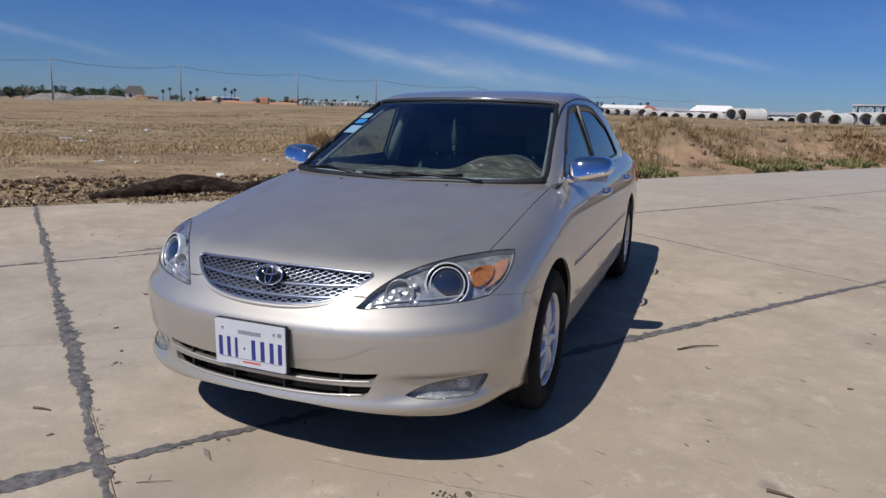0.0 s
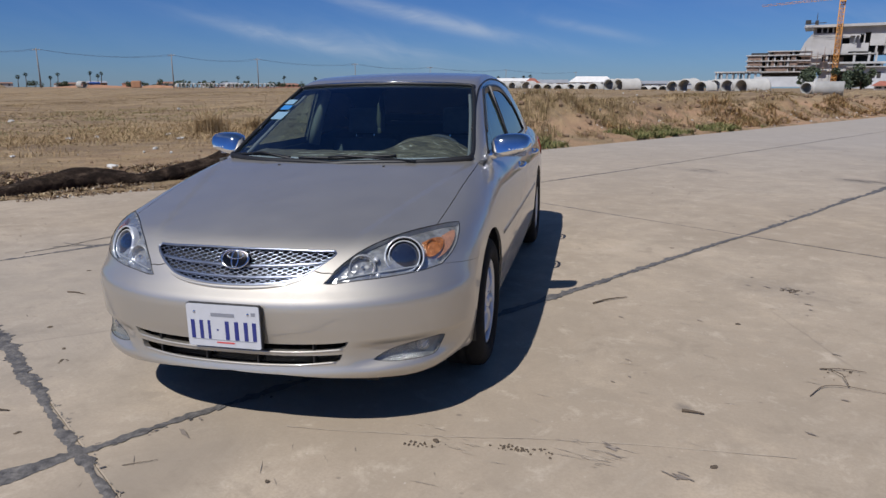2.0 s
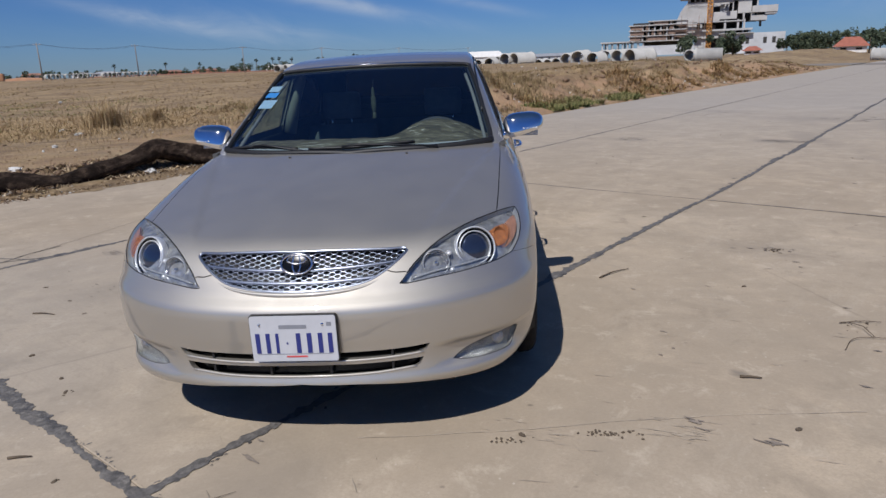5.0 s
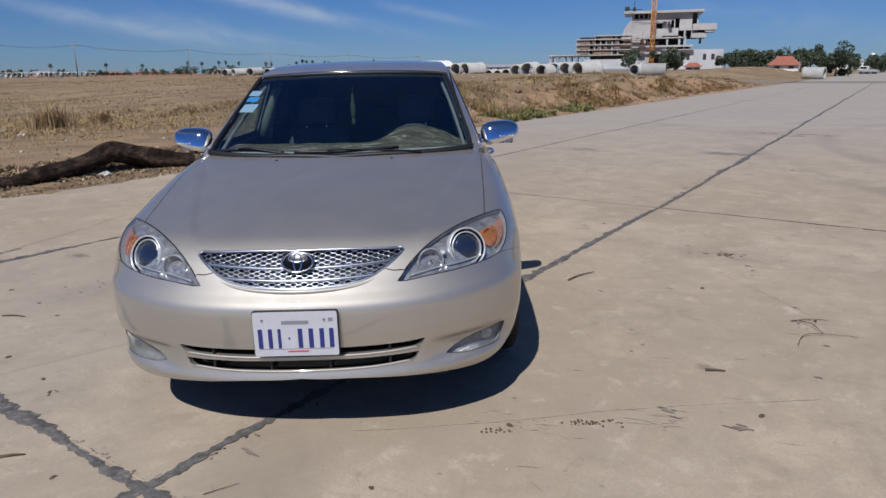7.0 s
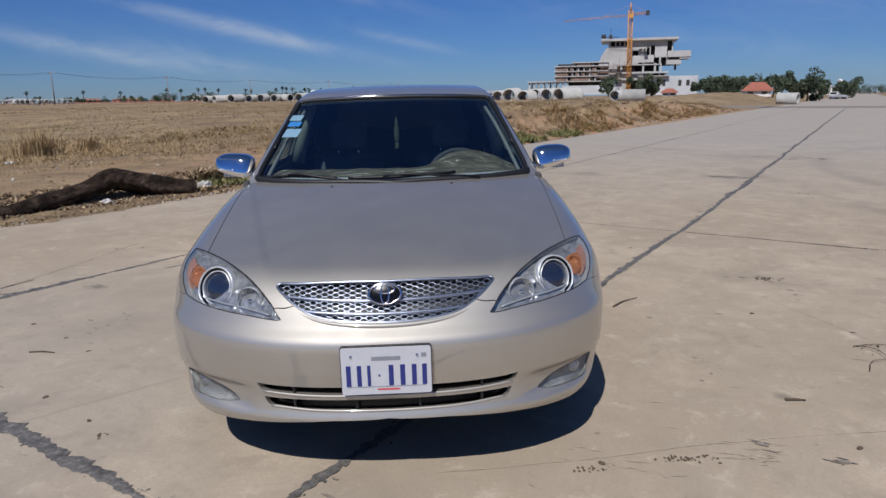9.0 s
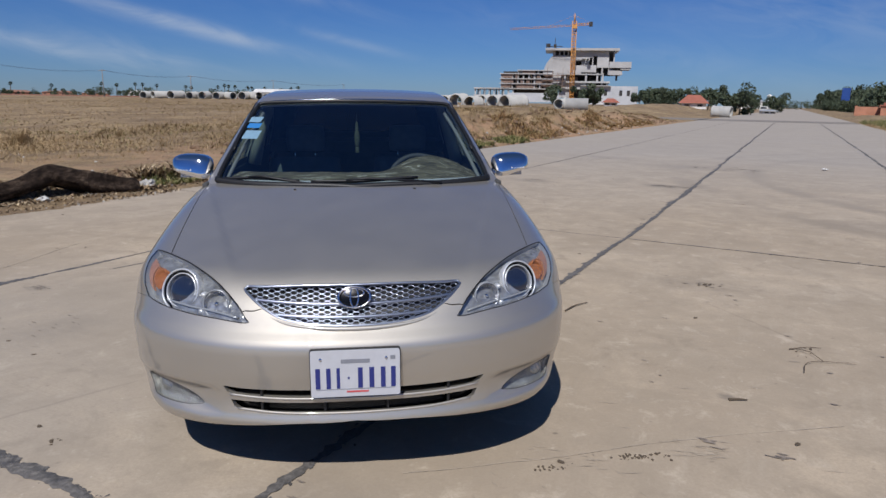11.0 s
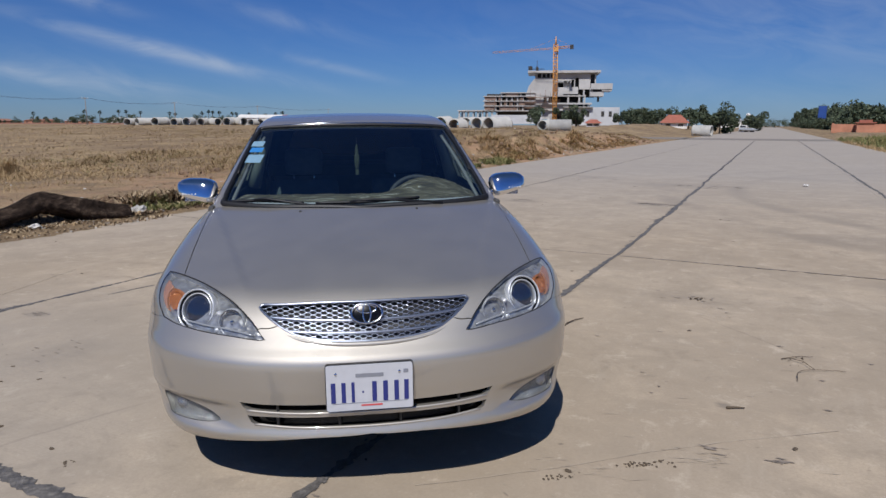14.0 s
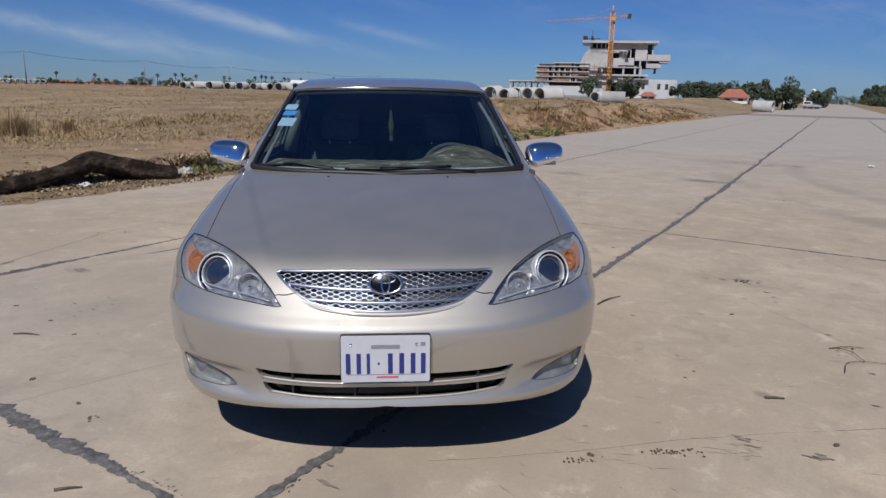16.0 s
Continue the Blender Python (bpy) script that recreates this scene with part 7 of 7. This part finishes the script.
K = 166 * math.tan(radians(1))
part("mast", lattice((.25, 0, .3), (0, 0, 1.17 + K * 6.55), .95, 26, .85), CRANE, crane, "orange lattice mast")
part("jib", lattice((0, 0, 1.17 + K * 6.22), (-15.2, 1.5, 1.17 + K * 6.0), .34, 26, .16), CRANE, crane, "long lattice jib")
part("counter_jib", lattice((0, 0, 1.17 + K * 6.25), (4.0, -1.0, 1.17 + K * 6.30), .45, 7, .35), CRANE, crane, "short counter jib")
part("counterweight", blocks([(3.75, -1.0, 1.17 + K * 6.10, .8, .7, 1.0)]), DARK_HOLLOW, crane, "dark counterweight")
part("operator_cab", blocks([(.2, -.7, 1.17 + K * 5.95, .9, .9, .8)]), CRANE, crane, "small cab under the jib")
part("apex", tube([(0, 0, 1.17 + K * 6.5), (0, 0, 1.17 + K * 7.15)], [.28, .08], 5), CRANE, crane)
part("tie_bar", merge(tube([(0, 0, 1.17 + K * 7.0), (-6, .6, 1.17 + K * 6.2)], .02, 4), tube([(0, 0, 1.17 + K * 7.0), (3.6, -.9, 1.17 + K * 6.35)], .02, 4)), CRANE, crane, "thin tie bars")


# ---- trees ----
def crown_mesh(w, h, n, seed, leaf=.22):
    r = np.random.default_rng(seed)
    m = 9
    cen = np.stack([r.normal(0, .26, m) * w, r.normal(0, .26, m) * w, h * (.20 + .66 * r.random(m))], -1)
    rad_ = r.uniform(.16, .30, m) * min(w, h * 1.2)
    which = r.integers(0, m, n)
    d = r.normal(0, 1, (n, 3))
    d /= np.linalg.norm(d, axis=1)[:, None]
    c = cen[which] + d * (rad_[which] * r.uniform(.55, 1.08, n))[:, None]
    c[:, 2] = np.maximum(c[:, 2], .1)
    a, b = r.normal(0, 1, (n, 3)), r.normal(0, 1, (n, 3))
    a /= np.linalg.norm(a, axis=1)[:, None]
    b -= a * (a * b).sum(1)[:, None]
    b /= np.linalg.norm(b, axis=1)[:, None]
    s = leaf * r.uniform(.6, 1.5, n)[:, None]
    v = np.stack([c - a * s, c + b * s * .45, c + a * s, c - b * s * .45], 1).reshape(-1, 3)
    return raw("crown", v, [(4 * i, 4 * i + 1, 4 * i + 2, 4 * i + 3) for i in range(n)], False), cen


def tree(az, dist, w, h, seed, label="dark green leafy tree in the distance", n=2300):
    p = bearing(az, dist)
    p.z = lie(p)
    mesh, cen = crown_mesh(w, h, n, seed, .036 * max(w, h) + .08)
    t = thing("tree", label, "tree", Matrix.Translation(p), "distant trees")
    limbs = [tube([(0, 0, -.1), (.05, 0, h * .3), (0, .05, h * .6)], [.06 * h * .5, .04 * h * .5, .02 * h * .5], 7)]
    limbs += [tube([(0, 0, h * .25), tuple(q * .9)], [.02 * h * .5, .008 * h * .5], 5) for q in cen[:5]]
    part("trunk", merge(*limbs), BARK, t, "brown trunk and limbs")
    part("crown", mesh, LEAF, t)


def palm(az, dist, h, seed):
    p = bearing(az, dist)
    p.z = lie(p)
    r = np.random.default_rng(seed)
    t = thing("sugar_palm", "tall sugar palm dark against the sky", "palm tree", Matrix.Translation(p), "distant palms")
    part("trunk", tube([(0, 0, -.1), (.1, 0, h * .5), (.2, .1, h)], [.24, .18, .16], 7), BARK, t, "bare grey trunk")
    vs, fs = [], []
    for i in range(60):
        d = r.normal(0, 1, 3)
        d /= np.linalg.norm(d)
        d[2] = d[2] * .8 + .15
        s = np.cross(d, (0, 0, 1.0))
        s /= np.linalg.norm(s) + 1e-6
        c = np.array((.2, .1, h + .2))
        L = r.uniform(.9, 1.6)
        k = len(vs)
        vs += [c + d * .3, c + d * L * .75 + s * .32, c + d * L + (0, 0, -.15), c + d * L * .75 - s * .32]
        fs.append((k, k + 1, k + 2, k + 3))
    part("crown", raw("crown", vs, fs, False), LEAF, t, "round head of stiff fronds")


rt = np.random.default_rng(12)
for i, az in enumerate(np.arange(22.9, 26.0, .95)):
    tree(az, 150, 3.2, rt.uniform(2.8, 4.2), 100 + i)
for i, (az, d, w, h) in enumerate(((15.9, 150, 3.4, 3.2), (18.6, 150, 4.5, 3.6), (19.2, 150, 3.2, 2.8), (25.0, 190, 5, 4), (28.1, 150, 3.5, 3.6), (28.7, 200, 4, 5), (29.5, 175, 3.4, 4), (30.4, 130, 4.8, 4.0), (31.2, 132, 2.6, 2.6), (33.1, 210, 4.6, 4.4), (24.0, 240, 6, 4.6), (27.0, 240, 7, 4.4), (29.6, 260, 6, 4.6))):
    tree(az, d, w, h + 1.1, 200 + i, n=1700)
for i in range(18):
    u = 140 + 17 * i + rt.uniform(-4, 4)
    tree(*polar(u, 13.5 + rt.uniform(0, 5)), rt.uniform(5, 7.5), 4.6 + .009 * (u - 140) + rt.uniform(0, 1.8), 300 + i, "bushy dark green tree beside the road", 1700)
for i, (u, v, h) in enumerate(((128, 17, 3.6), (124, 21, 3.2), (132, 24, 3.9))):
    tree(*polar(u, v), 5.5, h, 340 + i, "dark green tree behind the brick wall")
for i, az in enumerate(np.arange(-60, -46.6, .55)):
    tree(az + rt.uniform(-.3, .3), 300 + rt.uniform(-15, 30), rt.uniform(5, 8), rt.uniform(3.2, 4.9), 400 + i, "distant dark green tree at the field's far end", 900)
for i, az in enumerate(np.arange(-43, 9, 1.35)):
    tree(az + rt.uniform(-.5, .5), 420 + rt.uniform(-30, 60), rt.uniform(6, 11), rt.uniform(1.8, 4.2), 500 + i, "distant tree on the horizon", 500)
for i, az in enumerate((-20.6, -20.0, -19.3, -17.7, -17.2, -16.6, -13.8, *np.arange(-11.8, -4.4, .6))):
    tree(az, 400 + rt.uniform(-10, 20), rt.uniform(4.5, 6.5), rt.uniform(3.9, 5.4), 560 + i, "distant dark green tree behind the pipes", 600)
for i, (az, el) in enumerate(((-52.5, .7), (-44.4, .65), (-43.9, .82), (-42.4, .61), (-41.9, .86), (-39.8, .97), (-39.3, .78), (-39.05, .94), (-29.2, .7), (-25.6, .72), (-23.1, .66), (-19.85, .87), (-18.8, .8), (-17.5, .88), (-17.0, .87), (-16.0, .82), (-13.9, .78), (-13.5, .72), (-11.5, .8), (-11.0, .93), (-10.7, .88), (-10.2, .86), (-9.2, .8), (-8.9, .78), (-7.9, .75), (-6.6, .72), (-5.8, .8), (-5.25, .88))):
    palm(az, 420, .3 + 420 * math.tan(radians(el)), 600 + i)

# ---- poles and wires ----
tops = []
for az, el, d in ((-61.5, 2.85, 190), (-51.7, 2.75, 190), (-42.9, 2.71, 195), (-33.9, 2.5, 205), (-27.5, 2.28, 225), (-19.7, 1.95, 255), (-13.5, 1.7, 290), (-7.2, 1.5, 330), (-1.5, 1.3, 380)):
    p = bearing(az, d)
    p.z = lie(p)
    h = 1.37 + d * math.tan(radians(el)) - p.z
    pl = thing("utility_pole", "slim concrete utility pole standing in the field", "utility pole", Matrix.Translation(p), "utility poles")
    part("post", tube([(0, 0, -.2), (0, 0, h)], [.20, .12], 8), POLE, pl)
    part("crossarm", blocks([(0, 0, h - .5, 2.0, .12, .14)]), POLE, pl, "crossarm")
    for x in (-.9, 0, .9):
        part("insulator", blocks([(x, 0, h - .36, .10, .10, .22)]), WHITEWASH, pl, "pale insulator")
    tops.append(p + Vector((0, 0, h - .2)))
for a, b in zip(tops[:-1], tops[1:]):
    for dx in (0, .9):
        t = np.linspace(0, 1, 14)
        pts = [a.lerp(b, float(q)) + Vector((dx, 0, -1.1 * 4 * q * (1 - q) - .25 * dx)) for q in t]
        tagged(part("power_line", tube(pts, .022, 4), WIRE), "thin dark power line sagging between poles", "cable")

# ---- houses, sheds, walls, heaps ----
def house(az, dist, w, d, h, roof, yaw=0, wall=WHITEWASH, tile=ROOF_TILE, label="small white house with an orange hipped roof", hip=.5):
    p = bearing(az, dist)
    p.z = lie(p)
    t = thing("house", label, "house", Matrix.Translation(p) @ pose(0, 0, 0, 0, 0, -az + yaw))
    part("wall", blocks([(0, 0, -.2, w, d, h + .2)]), wall, t)
    bm = bmesh.new()
    a, b, e = w / 2 + .5, d / 2 + .5, w / 2 * (1 - hip)
    v = [bm.verts.new(q) for q in ((-a, -b, h), (a, -b, h), (a, b, h), (-a, b, h), (-e, 0, h + roof), (e, 0, h + roof))]
    for f in ((0, 1, 5, 4), (1, 2, 5), (2, 3, 4, 5), (3, 0, 4), (3, 2, 1, 0)):
        bm.faces.new([v[i] for i in f])
    part("roof", bm, tile, t)
    for i in range(max(2, int(w / 3))):
        x = -w / 2 + w * (i + .5) / max(2, int(w / 3))
        part("window", blocks([(x, -d / 2 - .02, h * .35, .9, .12, h * .4)]), DARK_HOLLOW, t, "dark window")


house(27.0, 142, 4.7, 5, .9, 1.6)
house(20.6, 140, 2.6, 3, .7, .8, label="little house with an orange roof below the building")
house(32.4, 170, 2.6, 3, .7, .4, 15, WHITEWASH, SHEET, "low white shed with a grey sheet roof", .1)
house(-6.9, 300, 19, 10, 2.9, 1.4, 0, WHITEWASH, WHITEWASH, "long pale hall with a white sheet roof", .05)
house(-3.3, 290, 13, 10, 2.2, 1.4, 0, WHITEWASH, SHEET, "low white shed with a sheet roof", .05)
house(-.15, 270, 16, 10, 2.4, 2.2, 0, WHITEWASH, WHITEWASH, "pale hall with a pitched white sheet roof", .28)
house(-5.0, 285, 3.5, 5, 2.2, 1.9, 30, WHITEWASH, ROOF_TILE, "small pale house with a red roof", .4)
house(5.5, 300, 26, 10, 2.0, 1.2, 0, SHEET, SHEET, "long grey shed on the horizon", .05)
rh = np.random.default_rng(5)
for az in (-56, -53.2, -50.1, -47.5, -45.2, -41.2, -39.4, -37.1, -34.6, -31.5, -29.8, -25.2, -22.6, -20.2, -17.4, -15.6, -12.2, -9.4):
    house(az, rh.uniform(400, 520), rh.uniform(8, 16), 8, rh.uniform(1.6, 2.8), rh.uniform(.6, 1.5), rh.uniform(-20, 20), (WHITEWASH, RAW_CONCRETE, BRICK)[rh.integers(3)], (SHEET, RUSTY, WHITEWASH, SHEET)[rh.integers(4)], "low distant house at the edge of the field", rh.uniform(.1, .5))
house(-46.3, 280, 6.4, 6, 2.9, 2.3, 0, WHITEWASH, THATCH, "pale hut under a brown thatched roof", .35)
house(-39.5, 330, 4, 6, 1.8, .5, 0, BLUE_SHEET, BLUE_SHEET, "distant shed of bright blue sheet", .1)


def wall(az0, d0, az1, d1, h, material, label, name="brick_wall"):
    a, b = bearing(az0, d0), bearing(az1, d1)
    L = (b - a).length
    t = thing(name, label, "wall", Matrix.Translation((a + b) / 2 + Vector((0, 0, lie((a + b) / 2)))) @ pose(0, 0, 0, 0, 0, math.degrees(math.atan2(b.y - a.y, b.x - a.x))))
    n = max(2, int(L / 6))
    for i in range(n):
        part("wall_panel", blocks([(-L / 2 + L * (i + .5) / n, 0, -.1, L / n - .3, .2, h)]), material, t)
    for i in range(n + 1):
        part("wall_post", blocks([(-L / 2 + L * i / n, 0, -.1, .3, .3, h + .12)]), material, t)


wall(*polar(106, 8.6), *polar(106, 40), 1.2, BRICK, "red brick boundary wall beside the road")
wall(-31, 330, -16, 300, .6, RUSTY, "long low red-brown wall at the field's edge")
gate = thing("gatehouse", "small red brick gatehouse with a tiled cap", "gatehouse", Matrix.Translation(spot(104.6, 12.3, .3)) @ pose(0, 0, 0, 0, 0, -38))
part("wall", blocks([(0, 0, -.4, 2.0, 1.6, 1.9)]), BRICK, gate)
part("roof", blocks([(0, 0, 1.5, 2.4, 2.0, .12), (0, 0, 1.62, 1.5, 1.2, .3)]), ROOF_TILE, gate)
tank = thing("blue_hoarding", "blue sheet hoarding among the trees", "hoarding", Matrix.Translation(bearing(37.4, 205, .4)) @ pose(0, 0, 0, 0, 0, -37))
part("sheet", blocks([(0, 0, 3.0, 1.9, .08, 3.2)]), BLUE_SHEET, tank)
for x in (-.5, .5):
    part("post", blocks([(x, .1, -.4, .12, .12, 6.2)]), POLE, tank)


def heap(az, dist, w, h, material, label, name="soil_mound", seed=1, rough=0.0):
    p = bearing(az, dist)
    n = 64 if rough else 28
    verts, faces = [], []
    for j in range(9):
        for i in range(n):
            a, q = 2 * math.pi * i / n, j / 8
            r = w / 2 * (1 - q) * (1 + .25 * noise.noise((math.cos(a) * 1.5 + seed, math.sin(a) * 1.5, q * 2)))
            verts.append((r * math.cos(a), r * .6 * math.sin(a), h * (1 - (1 - q) ** 1.6) * (1 + .2 * noise.noise((a, q * 3, seed))) - .1 + rough * noise.noise((i * 1.37, j * 1.9, seed)) * (j > 0)))
    for j in range(8):
        for i in range(n):
            faces.append((j * n + i, j * n + (i + 1) % n, (j + 1) * n + (i + 1) % n, (j + 1) * n + i))
    p.z = lie(p)
    tagged(part(name, raw(name, verts, faces), material, at=Matrix.Translation(p) @ pose(0, 0, 0, 0, 0, -az)), label, "mound")


heap(-45.9, 210, 6.6, 1.65, EARTH, "pale heap of dumped earth in the field", seed=2)
# a plain orange block; what it stands for is left open
block = box(2.9, 2.6, 2.3, .35)
tagged(part("earth_stack", block, ORANGE_EARTH, at=Matrix.Translation(bearing(-36.6, 240, lie(bearing(-36.6, 240)) - .1)) @ pose(0, 0, 0, 0, 0, 30)), "square-cut orange block far out in the field", "mound")
heap(-35.2, 250, 18, 1.0, ORANGE_EARTH, "long low orange bank of earth", seed=4)
heap(-39.5, 260, 30, 1.0, ORANGE_EARTH, "long low orange bank of earth", seed=5)
heap(-51.6, 215, 17, 1.8, SPOIL, "long pale heap of broken stone at the field's edge", "spoil_bank", 6, .7)
heap(-48.4, 220, 20, 1.1, SPOIL, "pale heap of broken stone at the field's edge", "spoil_bank", 7, .5)

# ---- far along the road ----
mast = thing("water_tower", "distant white water tower beyond the road", "tower", Matrix.Translation(spot(620, -18, 0)))
part("shaft", tube([(0, 0, 0), (0, 0, 9)], [.9, .7], 10), WHITEWASH, mast)
part("tank", lathe([(0, 8.5), (1.6, 9), (1.8, 11), (0, 12)], 14), WHITEWASH, mast)
for i in range(10):
    u = 270 + 42 * i
    q = spot(u, -16 - rt.uniform(0, 6)) - Vector((*HERE, 0))
    house(math.degrees(math.atan2(q.x, q.y)), math.hypot(q.x, q.y), 7, 7, rt.uniform(2.2, 4), 1.2, 0, WHITEWASH, SHEET, "distant pale building beside the road", .2)
    q = spot(u + 20, -12 - rt.uniform(0, 4)) - Vector((*HERE, 0))
    tree(math.degrees(math.atan2(q.x, q.y)), math.hypot(q.x, q.y), 5, rt.uniform(3, 5), 700 + i, "distant green tree beside the road", 700)
    q = spot(u, 14 + rt.uniform(0, 5)) - Vector((*HERE, 0))
    tree(math.degrees(math.atan2(q.x, q.y)), math.hypot(q.x, q.y), 6, rt.uniform(3, 5.5), 720 + i, "distant green tree beside the road", 700)
for i in range(24):
    u = 116 + 9 * i + rt.uniform(-2, 2)
    tree(*polar(u, 11.5 + rt.uniform(0, 2)), rt.uniform(2.6, 4.2), rt.uniform(1.2, 2.2) + .008 * (u - 110), 800 + i, "low green bush beside the road", 900)
for i in range(14):
    q = spot(640 + rt.uniform(-30, 60), -26 + 3.6 * i) - Vector((*HERE, 0))
    tree(math.degrees(math.atan2(q.x, q.y)), math.hypot(q.x, q.y), rt.uniform(6, 9), rt.uniform(4, 8), 860 + i, "hazy green tree at the road's far end", 500)
side = thing("side_road", "darker worn side road crossing the concrete", "road", Matrix.Translation(spot(74, -.25, .004)) @ pose(0, 0, 0, 0, 0, -35), kind="structure")
part("surface", blocks([(0, 0, -.02, 13.8, 9, .026)]), WORN, side)
part("surface", blocks([(-13.5, 0, -.30, 13, 9, .36)]), WORN, side)
van = thing("white_van", "small white van far along the road", "van", Matrix.Translation(spot(175, -5.2, 0)) @ pose(0, 0, 0, 0, 0, -35))
part("body", box(1.6, 3.6, 1.25, .15), WHITEWASH, van, at=pose(0, 0, .3))
part("rear_window", box(1.3, .04, .45, .01), SMOKE, van, at=pose(0, -1.8, 1.0))
for x in (-.7, .7):
    for y in (-1.2, 1.2):
        part("wheel", lathe([(0, -.1), (.28, -.1), (.3, 0), (.28, .1), (0, .1)], 16, "X"), RUBBER, van, at=pose(x, y, .3))
